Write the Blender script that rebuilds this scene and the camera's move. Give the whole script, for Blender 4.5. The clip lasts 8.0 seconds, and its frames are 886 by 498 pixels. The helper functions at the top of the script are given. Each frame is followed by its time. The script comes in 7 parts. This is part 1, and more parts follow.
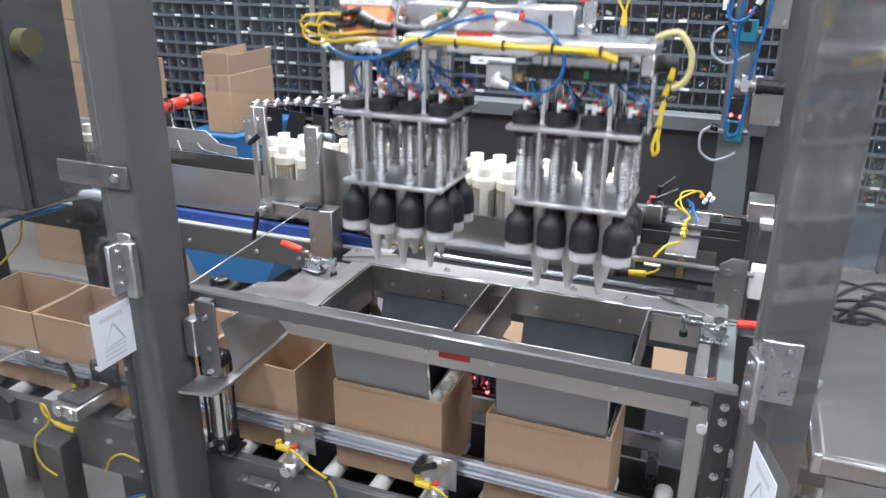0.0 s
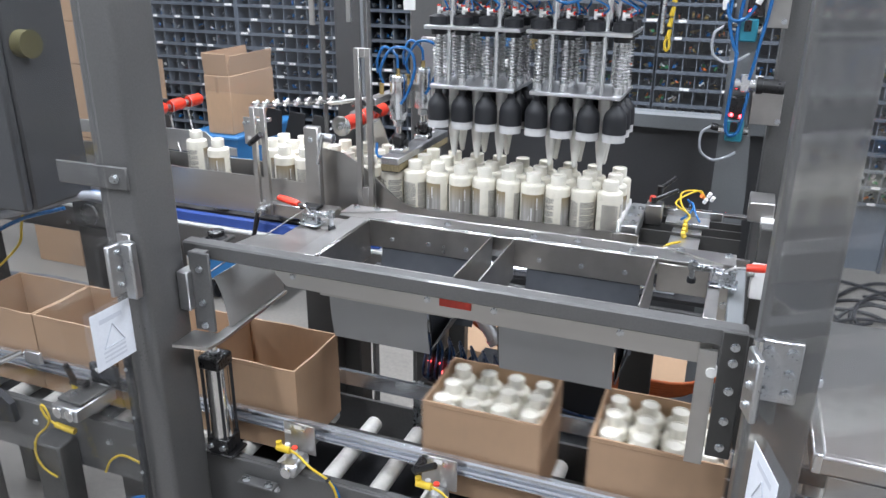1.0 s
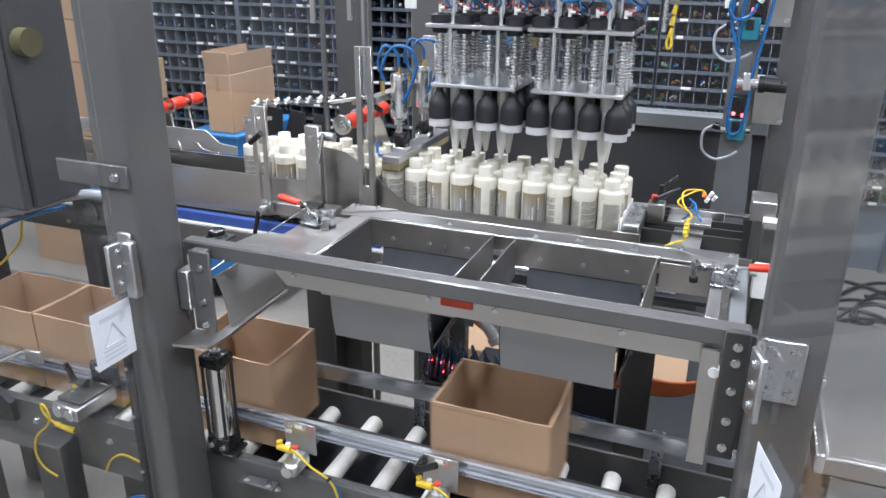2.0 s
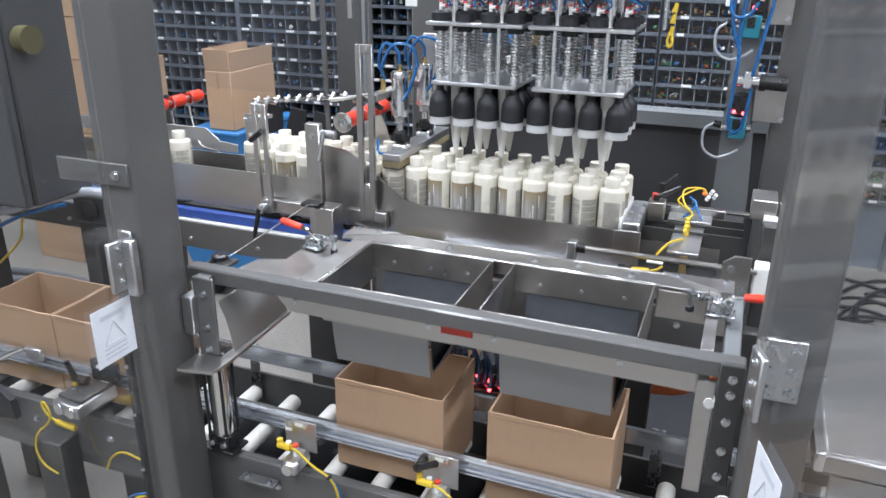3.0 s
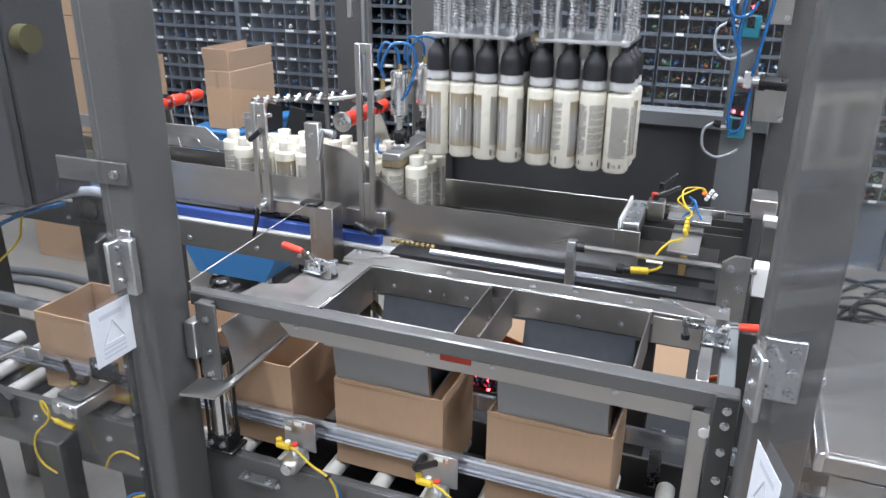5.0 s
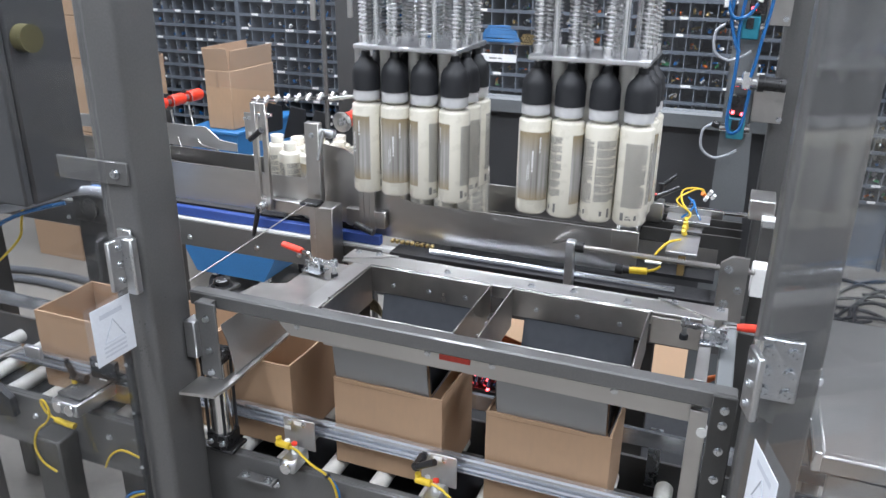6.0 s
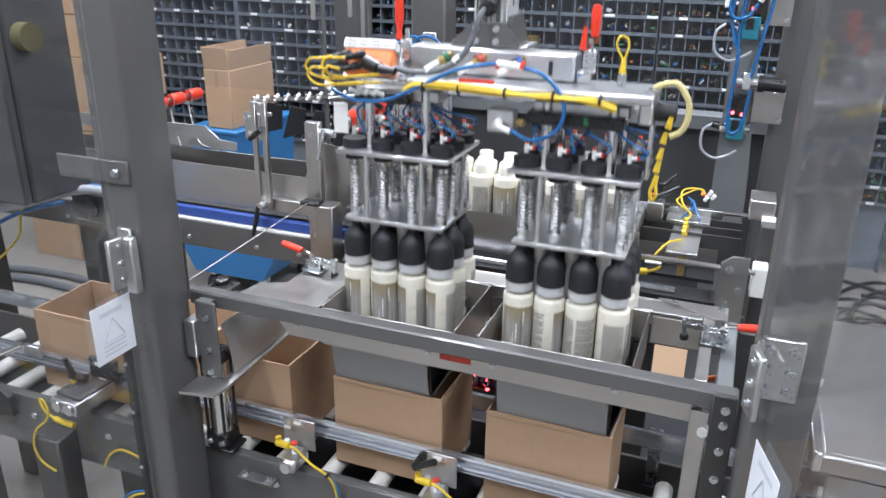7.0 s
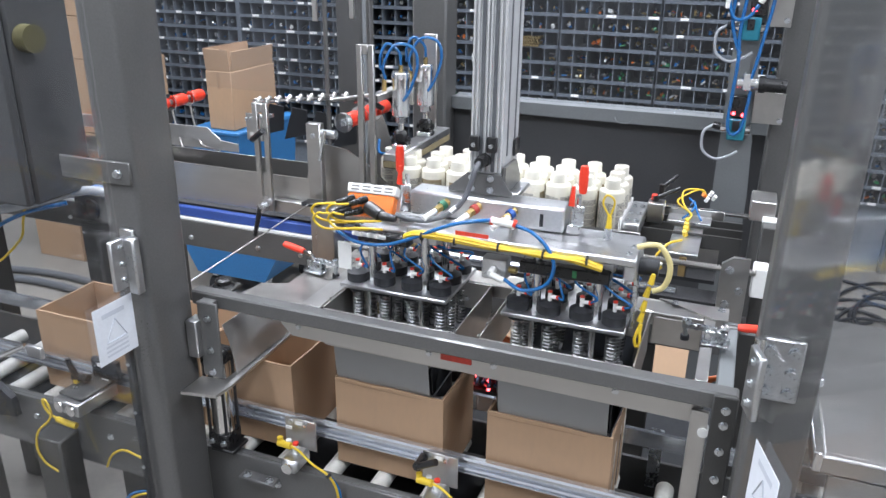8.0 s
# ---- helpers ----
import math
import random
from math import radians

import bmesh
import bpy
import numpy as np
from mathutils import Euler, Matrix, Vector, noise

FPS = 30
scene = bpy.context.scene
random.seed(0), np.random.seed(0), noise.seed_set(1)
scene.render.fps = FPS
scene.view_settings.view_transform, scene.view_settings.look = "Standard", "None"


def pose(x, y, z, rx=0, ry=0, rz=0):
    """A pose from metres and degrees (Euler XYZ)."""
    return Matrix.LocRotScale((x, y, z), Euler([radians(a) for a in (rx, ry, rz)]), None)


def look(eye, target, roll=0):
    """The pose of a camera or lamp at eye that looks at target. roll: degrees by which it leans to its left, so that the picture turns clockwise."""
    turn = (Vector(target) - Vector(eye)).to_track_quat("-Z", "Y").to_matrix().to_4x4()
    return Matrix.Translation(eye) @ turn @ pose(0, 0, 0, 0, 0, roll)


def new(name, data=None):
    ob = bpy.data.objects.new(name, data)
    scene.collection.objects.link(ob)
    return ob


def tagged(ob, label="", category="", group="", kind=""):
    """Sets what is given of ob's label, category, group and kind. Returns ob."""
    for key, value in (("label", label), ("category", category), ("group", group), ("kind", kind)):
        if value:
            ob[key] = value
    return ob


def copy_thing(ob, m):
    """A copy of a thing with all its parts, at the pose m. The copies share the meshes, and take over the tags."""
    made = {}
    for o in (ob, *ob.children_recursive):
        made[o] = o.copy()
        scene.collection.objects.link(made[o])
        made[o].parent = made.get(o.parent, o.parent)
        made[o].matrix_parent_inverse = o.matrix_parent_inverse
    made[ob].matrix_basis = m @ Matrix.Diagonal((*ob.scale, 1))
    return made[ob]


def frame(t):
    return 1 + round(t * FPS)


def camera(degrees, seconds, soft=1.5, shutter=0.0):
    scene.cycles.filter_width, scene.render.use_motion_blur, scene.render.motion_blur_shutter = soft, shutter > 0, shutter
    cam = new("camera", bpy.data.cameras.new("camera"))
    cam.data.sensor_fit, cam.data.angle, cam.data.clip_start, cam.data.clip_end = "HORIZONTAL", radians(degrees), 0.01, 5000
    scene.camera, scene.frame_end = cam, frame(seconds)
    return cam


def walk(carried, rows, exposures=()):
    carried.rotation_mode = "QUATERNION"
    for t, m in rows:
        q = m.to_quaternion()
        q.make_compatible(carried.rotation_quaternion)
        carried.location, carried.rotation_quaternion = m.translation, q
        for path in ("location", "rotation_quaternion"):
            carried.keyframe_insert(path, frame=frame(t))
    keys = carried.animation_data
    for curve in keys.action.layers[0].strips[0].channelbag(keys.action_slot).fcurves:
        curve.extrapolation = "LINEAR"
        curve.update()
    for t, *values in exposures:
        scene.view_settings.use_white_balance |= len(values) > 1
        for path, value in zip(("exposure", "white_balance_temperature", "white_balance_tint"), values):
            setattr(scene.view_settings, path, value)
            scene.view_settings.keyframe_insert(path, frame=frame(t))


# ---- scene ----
cam = camera(59.68, 8.0, soft=1.5, shutter=0.4)


def eye_pose(x, y, z, down, left, lean):
    """Camera pose from its place, degrees below the horizon, degrees turned left of +y, and lean."""
    a, b = radians(down), radians(left)
    way = Vector((-math.sin(b) * math.cos(a), math.cos(b) * math.cos(a), -math.sin(a)))
    return look((x, y, z), Vector((x, y, z)) + way, lean)


PATH = (
    (0.0, 0.3623, -1.0544, 1.7018, 21.310, 20.951, 0.566),
    (0.5, 0.3627, -1.0547, 1.6999, 21.225, 20.935, 0.515),
    (1.0, 0.3626, -1.0531, 1.6997, 21.232, 20.990, 0.432),
    (1.5, 0.3612, -1.0504, 1.6980, 21.237, 21.006, 0.442),
    (3.0, 0.3592, -1.0490, 1.7001, 21.517, 21.049, 0.499),
    (3.5, 0.3600, -1.0500, 1.7000, 21.492, 21.031, 0.524),
    (4.0, 0.3595, -1.0488, 1.6992, 21.492, 21.030, 0.492),
    (4.5, 0.3581, -1.0469, 1.6986, 21.534, 21.005, 0.524),
    (6.0, 0.3606, -1.0524, 1.7009, 21.541, 20.965, 0.698),
    (6.5, 0.3577, -1.0530, 1.7007, 21.538, 20.844, 0.777),
    (7.0, 0.3566, -1.0533, 1.6995, 21.525, 20.820, 0.860),
    (7.5, 0.3573, -1.0550, 1.7010, 21.550, 20.842, 0.847),
    (8.0, 0.3593, -1.0562, 1.7001, 21.445, 20.970, 0.775),
)
walk(cam, [(r[0], eye_pose(*r[1:])) for r in PATH], exposures=[(0.0, 0.0), (8.0, 0.0)])

# ---------- light: a hall lit by rows of ceiling tubes ----------
world = bpy.data.worlds.new("world")
scene.world = world
world.use_nodes = True
world.node_tree.nodes["Background"].inputs[0].default_value = (0.75, 0.85, 1.0, 1)
world.node_tree.nodes["Background"].inputs[1].default_value = 0.25

LAMP_POWER = 81.0
LAMPS = [(-3.2, -1.6), (-3.2, 1.6), (-1.0, -1.9), (-1.0, 0.6), (-1.0, 2.4), (1.2, -1.6), (1.2, 1.4), (3.2, 0.2)]
for lx, ly in LAMPS:
    lamp = bpy.data.lights.new("tube_light", "AREA")
    lamp.shape, lamp.size, lamp.size_y = "RECTANGLE", 0.3, 1.5
    lamp.energy, lamp.color = LAMP_POWER, (0.918, 0.975, 1.095)
    ob = new("tube_light", lamp)
    ob.location = (lx, ly, 3.88)


# ---------- materials ----------
def material(name, color, rough=0.5, metal=0.0, vary=0.12, scale=9.0, grain=120.0, bump=0.0, stretch=(1, 1, 1),
             transmission=0.0, emit=None, power=0.0, coat=0.0, rough_vary=0.12, per_object=0.0):
    """Principled surface with two scales of mottling in colour and roughness, and fine relief."""
    m = bpy.data.materials.new(name)
    m.use_nodes = True
    nt = m.node_tree
    b = nt.nodes["Principled BSDF"]
    b.inputs["Roughness"].default_value = rough
    b.inputs["Metallic"].default_value = metal
    b.inputs["Base Color"].default_value = (*color, 1)
    b.inputs["Transmission Weight"].default_value = transmission
    b.inputs["Coat Weight"].default_value = coat
    if emit:
        b.inputs["Emission Color"].default_value = (*emit, 1)
        b.inputs["Emission Strength"].default_value = power
    if vary <= 0:
        return m
    tc = nt.nodes.new("ShaderNodeTexCoord")
    mp = nt.nodes.new("ShaderNodeMapping")
    mp.inputs["Scale"].default_value = stretch
    nt.links.new(tc.outputs["Object"], mp.inputs["Vector"])
    n1 = nt.nodes.new("ShaderNodeTexNoise")
    n1.inputs["Scale"].default_value = scale
    n1.inputs["Detail"].default_value = 5
    n2 = nt.nodes.new("ShaderNodeTexNoise")
    n2.inputs["Scale"].default_value = grain
    n2.inputs["Detail"].default_value = 3
    for n in (n1, n2):
        nt.links.new(mp.outputs[0], n.inputs["Vector"])
    add = nt.nodes.new("ShaderNodeMath")
    add.operation = "ADD"
    nt.links.new(n1.outputs["Fac"], add.inputs[0])
    nt.links.new(n2.outputs["Fac"], add.inputs[1])
    src = add.outputs[0]
    if per_object:
        oi = nt.nodes.new("ShaderNodeObjectInfo")
        ma = nt.nodes.new("ShaderNodeMath")
        ma.operation = "MULTIPLY_ADD"
        ma.inputs[1].default_value = per_object
        nt.links.new(oi.outputs["Random"], ma.inputs[0])
        nt.links.new(src, ma.inputs[2])
        src = ma.outputs[0]
    rng = nt.nodes.new("ShaderNodeMapRange")
    rng.inputs["From Min"].default_value = 0.65
    rng.inputs["From Max"].default_value = 1.35 + per_object
    nt.links.new(src, rng.inputs["Value"])
    mix = nt.nodes.new("ShaderNodeMix")
    mix.data_type = "RGBA"
    mix.inputs[6].default_value = (*[max(0, c * (1 - vary)) for c in color], 1)
    mix.inputs[7].default_value = (*[min(1, c * (1 + vary)) for c in color], 1)
    nt.links.new(rng.outputs[0], mix.inputs[0])
    nt.links.new(mix.outputs[2], b.inputs["Base Color"])
    r2 = nt.nodes.new("ShaderNodeMapRange")
    r2.inputs["From Min"].default_value, r2.inputs["From Max"].default_value = 0.65, 1.35
    r2.inputs["To Min"].default_value = max(0.03, rough * (1 - 2 * rough_vary))
    r2.inputs["To Max"].default_value = min(1, rough * (1 + 2 * rough_vary))
    nt.links.new(add.outputs[0], r2.inputs["Value"])
    nt.links.new(r2.outputs[0], b.inputs["Roughness"])
    if bump:
        bp = nt.nodes.new("ShaderNodeBump")
        bp.inputs["Strength"].default_value = bump
        bp.inputs["Distance"].default_value = 0.002
        nt.links.new(n2.outputs["Fac"], bp.inputs["Height"])
        nt.links.new(bp.outputs[0], b.inputs["Normal"])
    return m


STAINLESS = material("brushed_stainless", (0.53, 0.52, 0.505), 0.34, 1.0, 0.09, 7, 30, 0.0, (1, 1, 1), rough_vary=0.1)
STAINLESS_H = material("stainless_along", (0.54, 0.53, 0.515), 0.31, 1.0, 0.08, 5, 14, 0.0, (0.5, 1.5, 1.5), rough_vary=0.04)
STAINLESS_DARK = material("worn_stainless", (0.47, 0.455, 0.435), 0.33, 1.0, 0.13, 9, 30, 0.0, rough_vary=0.1)
ALUMINIUM = material("milled_aluminium", (0.62, 0.625, 0.635), 0.34, 1.0, 0.1, 12, 200, 0.04, (1, 5, 1))
ALU_BRIGHT = material("bright_aluminium", (0.82, 0.83, 0.84), 0.22, 1.0, 0.08, 12, 200, 0.02)
ALU_SATIN = material("satin_aluminium", (0.66, 0.67, 0.68), 0.42, 0.55, 0.08, 12, 200, 0.03, (1, 1, 5))
KNURL_GREEN = material("green_anodised_ring", (0.03, 0.14, 0.08), 0.4, 0.3, 0.1, 20, 90)
KNURL_RED = material("red_anodised_ring", (0.34, 0.04, 0.03), 0.4, 0.3, 0.1, 20, 90)
KNURL_BLUE = material("blue_anodised_ring", (0.02, 0.07, 0.26), 0.4, 0.3, 0.1, 20, 90)
RAIL = material("galvanised_rail", (0.66, 0.69, 0.74), 0.20, 0.9, 0.04, 20, 60, 0.0, (0.6, 2, 2), rough_vary=0.03)
SATIN = material("satin_stainless", (0.62, 0.62, 0.61), 0.5, 0.85, 0.07, 4, 60, 0.02, (0.3, 4, 4))
NAVY = material("navy_tube", (0.008, 0.028, 0.075), 0.3, 0.0, 0.15, 20, 90, coat=0.3)
CHROME = material("chrome", (0.75, 0.75, 0.75), 0.12, 1.0, 0.05, 20, 90)
ZINC = material("zinc", (0.6, 0.62, 0.64), 0.28, 1.0, 0.15, 30, 180)
PAINT = material("grey_paint", (0.094, 0.093, 0.091), 0.36, 0.0, 0.14, 5, 260, 0.03, coat=0.25)
PAINT_LIGHT = material("light_grey_paint", (0.16, 0.17, 0.175), 0.4, 0.0, 0.1, 5, 240, 0.05)
PAINT_DARK = material("dark_grey_paint", (0.046, 0.045, 0.043), 0.45, 0.0, 0.14, 5, 240, 0.05)
CABINET = material("charcoal_sheet", (0.058, 0.059, 0.062), 0.4, 0.0, 0.12, 2.5, 220, 0.04)
CARD = material("cardboard", (0.36, 0.235, 0.145), 0.82, 0.0, 0.12, 4, 90, 0.08, (1, 1, 0.35), per_object=0.3)
CARD_IN = material("cardboard_inside", (0.30, 0.195, 0.12), 0.85, 0.0, 0.12, 4, 90, 0.08, (1, 1, 0.35))
CREAM = material("cream_plastic", (0.72, 0.685, 0.585), 0.3, 0.0, 0.04, 8, 60, coat=0.2)
CREAM_CAP = material("cream_cap", (0.75, 0.72, 0.635), 0.35, 0.0, 0.04, 8, 60)


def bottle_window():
    """Opaque window strip: tan liquid ends; see-through grey and bright upright streaks painted in."""
    m = material("painted_window", (0.36, 0.33, 0.28), 0.13, 0.0, 0.0, coat=0.8)
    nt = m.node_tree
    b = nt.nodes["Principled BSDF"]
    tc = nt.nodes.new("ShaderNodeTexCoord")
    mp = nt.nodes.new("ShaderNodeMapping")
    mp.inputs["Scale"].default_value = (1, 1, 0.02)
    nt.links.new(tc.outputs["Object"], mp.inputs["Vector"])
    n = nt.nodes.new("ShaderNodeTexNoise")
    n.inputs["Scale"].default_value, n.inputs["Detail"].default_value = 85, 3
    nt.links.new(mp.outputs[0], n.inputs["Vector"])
    # Ramp paints the bright and dim streaks of light through the window.
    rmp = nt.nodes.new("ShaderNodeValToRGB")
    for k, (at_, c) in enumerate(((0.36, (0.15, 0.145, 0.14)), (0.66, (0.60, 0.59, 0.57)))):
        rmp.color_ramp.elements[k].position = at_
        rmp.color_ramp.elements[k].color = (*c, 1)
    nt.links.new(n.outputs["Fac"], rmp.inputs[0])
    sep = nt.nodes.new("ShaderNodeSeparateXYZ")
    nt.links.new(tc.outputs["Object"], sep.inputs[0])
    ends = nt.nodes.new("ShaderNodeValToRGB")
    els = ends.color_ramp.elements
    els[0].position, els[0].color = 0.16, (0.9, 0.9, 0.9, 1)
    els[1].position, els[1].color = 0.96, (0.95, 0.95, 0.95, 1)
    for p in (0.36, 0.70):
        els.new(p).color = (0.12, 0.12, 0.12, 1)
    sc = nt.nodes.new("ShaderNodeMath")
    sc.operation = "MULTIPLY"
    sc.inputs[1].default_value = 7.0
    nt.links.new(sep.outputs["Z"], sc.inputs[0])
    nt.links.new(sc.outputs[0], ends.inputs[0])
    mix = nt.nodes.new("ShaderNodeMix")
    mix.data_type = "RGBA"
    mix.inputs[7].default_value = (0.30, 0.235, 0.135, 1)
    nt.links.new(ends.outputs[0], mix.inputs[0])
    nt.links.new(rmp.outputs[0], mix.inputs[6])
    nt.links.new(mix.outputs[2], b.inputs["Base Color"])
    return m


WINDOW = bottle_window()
PRINT = material("grey_print", (0.17, 0.165, 0.155), 0.5, 0.0, 0.1)
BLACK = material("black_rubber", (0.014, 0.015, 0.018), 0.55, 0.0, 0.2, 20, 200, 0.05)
BLACK_GLOSS = material("black_plastic", (0.015, 0.015, 0.016), 0.3, 0.0, 0.15, 20, 200)
BELT_BLACK = material("black_belt", (0.02, 0.02, 0.022), 0.6, 0.0, 0.25, 15, 300, 0.2)
CONE = material("white_nylon", (0.74, 0.73, 0.69), 0.4, 0.0, 0.05, 12, 100)
RING = material("grey_ring", (0.55, 0.55, 0.55), 0.5, 0.0, 0.08, 12, 100)
ROLLER = material("roller_pvc", (0.66, 0.65, 0.61), 0.38, 0.0, 0.12, 14, 120)
RED = material("red_grip", (0.72, 0.045, 0.02), 0.35, 0.0, 0.1, 15, 90)
RED_DARK = material("red_plate", (0.60, 0.05, 0.03), 0.4, 0.0, 0.2, 20, 120)
ORANGE = material("orange_plastic", (0.85, 0.2, 0.03), 0.4, 0.0, 0.08, 15, 90)
YELLOW = material("yellow_cable", (0.66, 0.46, 0.03), 0.42, 0.0, 0.1, 15, 90)
YELLOW_PALE = material("pale_yellow_hose", (0.62, 0.53, 0.25), 0.45, 0.0, 0.1, 15, 120, 0.2)
BLUE = material("blue_tube", (0.012, 0.115, 0.32), 0.25, 0.0, 0.12, 15, 90, coat=0.3)
BLUE_BELT = material("blue_belt", (0.03, 0.075, 0.30), 0.5, 0.0, 0.15, 10, 120)
BLUE_CART = material("blue_plastic", (0.025, 0.15, 0.36), 0.45, 0.0, 0.15, 6, 120)
TEAL = material("teal_valve", (0.02, 0.21, 0.29), 0.35, 0.0, 0.15, 12, 90)
WHITE = material("white_plastic", (0.78, 0.78, 0.76), 0.4, 0.0, 0.05, 12, 90)
PAPER = material("white_sticker", (0.72, 0.75, 0.80), 0.5, 0.0, 0.05, 30, 200)
PAPER_GREY = material("sticker_print", (0.55, 0.58, 0.64), 0.5, 0.0, 0.05, 30, 200)
GREY_CABLE = material("grey_cable", (0.10, 0.105, 0.115), 0.4, 0.0, 0.1, 15, 90)
CLEAR_TUBE = material("clear_hose", (0.38, 0.40, 0.43), 0.2, 0.0, 0.06, 15, 90)
BRASS = material("brass", (0.62, 0.46, 0.2), 0.3, 1.0, 0.12, 30, 120)
BRONZE = material("bronze_block", (0.34, 0.24, 0.11), 0.45, 0.6, 0.12, 30, 120)
BRUSH = material("brush_fibre", (0.26, 0.21, 0.12), 0.8, 0.0, 0.35, 40, 400, 0.4, (1, 1, 0.1))
ORANGE_CABLE = material("orange_cable", (0.55, 0.12, 0.03), 0.45, 0.0, 0.12, 15, 90)
GREEN = material("green_plastic", (0.03, 0.22, 0.08), 0.4, 0.0, 0.1)
LED = material("red_led", (0.6, 0.02, 0.02), 0.3, 0.0, 0, emit=(1.0, 0.05, 0.06), power=14)
CONCRETE = material("concrete", (0.21, 0.195, 0.175), 0.55, 0.0, 0.3, 1.7, 55, 0.1, rough_vary=0.25)
WALLPAINT = material("wall_paint", (0.46, 0.46, 0.45), 0.7, 0.0, 0.05, 1.2, 60, 0.05)
# Unseen ceiling, kept dark so the metals reflect with more contrast.
CEILING = material("ceiling_paint", (0.20, 0.20, 0.20), 0.8, 0.0, 0.05, 1.2, 60)
BIN_STEEL = material("bin_steel", (0.13, 0.15, 0.175), 0.5, 0.0, 0.2, 3, 60)
BIN_EDGE = material("bin_edge", (0.085, 0.10, 0.12), 0.45, 0.0, 0.2, 3, 60)
TUBE_GLOW = material("tube_glow", (0.9, 0.9, 0.9), 0.5, 0.0, 0, emit=(1, 0.985, 0.95), power=9)


def clear_sheet(name, tint, gloss_rough, haze):
    """Clear plastic sheet: mostly see-through, mirror gloss by angle, a little scuffed haze."""
    m = bpy.data.materials.new(name)
    m.use_nodes = True
    nt = m.node_tree
    nt.nodes.clear()
    out = nt.nodes.new("ShaderNodeOutputMaterial")
    tr = nt.nodes.new("ShaderNodeBsdfTransparent")
    tr.inputs[0].default_value = (*tint, 1)
    gl = nt.nodes.new("ShaderNodeBsdfGlossy")
    gl.inputs["Roughness"].default_value = gloss_rough
    df = nt.nodes.new("ShaderNodeBsdfDiffuse")
    df.inputs[0].default_value = (0.7, 0.72, 0.75, 1)
    tc = nt.nodes.new("ShaderNodeTexCoord")
    n = nt.nodes.new("ShaderNodeTexNoise")
    n.inputs["Scale"].default_value = 4
    n.inputs["Detail"].default_value = 8
    nt.links.new(tc.outputs["Object"], n.inputs["Vector"])
    rg = nt.nodes.new("ShaderNodeMapRange")
    rg.inputs["From Min"].default_value, rg.inputs["From Max"].default_value = 0.35, 0.75
    rg.inputs["To Min"].default_value, rg.inputs["To Max"].default_value = haze * 0.4, haze * 1.6
    nt.links.new(n.outputs["Fac"], rg.inputs["Value"])
    m1 = nt.nodes.new("ShaderNodeMixShader")
    nt.links.new(rg.outputs[0], m1.inputs[0])
    nt.links.new(tr.outputs[0], m1.inputs[1])
    nt.links.new(df.outputs[0], m1.inputs[2])
    fr = nt.nodes.new("ShaderNodeFresnel")
    fr.inputs["IOR"].default_value = 1.45
    m2 = nt.nodes.new("ShaderNodeMixShader")
    soft = nt.nodes.new("ShaderNodeMath")
    soft.operation = "MULTIPLY"
    soft.inputs[1].default_value = 0.22
    nt.links.new(fr.outputs[0], soft.inputs[0])
    nt.links.new(soft.outputs[0], m2.inputs[0])
    nt.links.new(m1.outputs[0], m2.inputs[1])
    nt.links.new(gl.outputs[0], m2.inputs[2])
    nt.links.new(m2.outputs[0], out.inputs["Surface"])
    return m


CLEAR = clear_sheet("polycarbonate", (0.97, 0.975, 0.98), 0.06, 0.007)
HAZY = clear_sheet("hazy_polycarbonate", (0.95, 0.955, 0.965), 0.08, 0.02)
SPRING = material("spring_steel", (0.40, 0.40, 0.40), 0.45, 1.0, 0.1, 30, 120)


# ---------- mesh helpers ----------
def mesh_of(name, bm, mat, smooth=40):
    me = bpy.data.meshes.new(name)
    bmesh.ops.recalc_face_normals(bm, faces=bm.faces)
    bm.to_mesh(me)
    bm.free()
    for m in (mat if isinstance(mat, (list, tuple)) else [mat]):
        me.materials.append(m)
    if smooth:
        me.shade_smooth()
        me.set_sharp_from_angle(angle=radians(smooth))
    return me


BASES = {}  # things whose parts are drawn in world coordinates


def thing(name, at, label, category, group="", kind="", local=False):
    ob = new(name)
    ob.empty_display_size = 0.05
    ob.location = at
    if not local:
        BASES[ob.name] = Matrix.Translation(at).inverted()
    return tagged(ob, label, category, group, kind)


def part(name, bm, mat, parent, label="", smooth=40, at=None):
    """Links a bmesh, drawn in its thing's space, as one mesh under a thing or part."""
    ob = new(name, mesh_of(name, bm, mat, smooth))
    ob.parent = parent
    if parent.name in BASES:
        ob.matrix_parent_inverse = BASES[parent.name]
    if at is not None:
        ob.location = at
    return tagged(ob, label) if label else ob


def same(ob, name, parent, at=(0, 0, 0), rot=None, label=""):
    """Another part on the same mesh."""
    o = new(name, ob.data)
    o.parent = parent
    if parent.name in BASES:
        o.matrix_parent_inverse = BASES[parent.name]
    o.location = at
    if rot:
        o.rotation_euler = [radians(a) for a in rot]
    return tagged(o, label) if label else o


def setting(name, bm, mat, label, category, smooth=40):
    return tagged(new(name, mesh_of(name, bm, mat, smooth)), label, category, kind="structure")


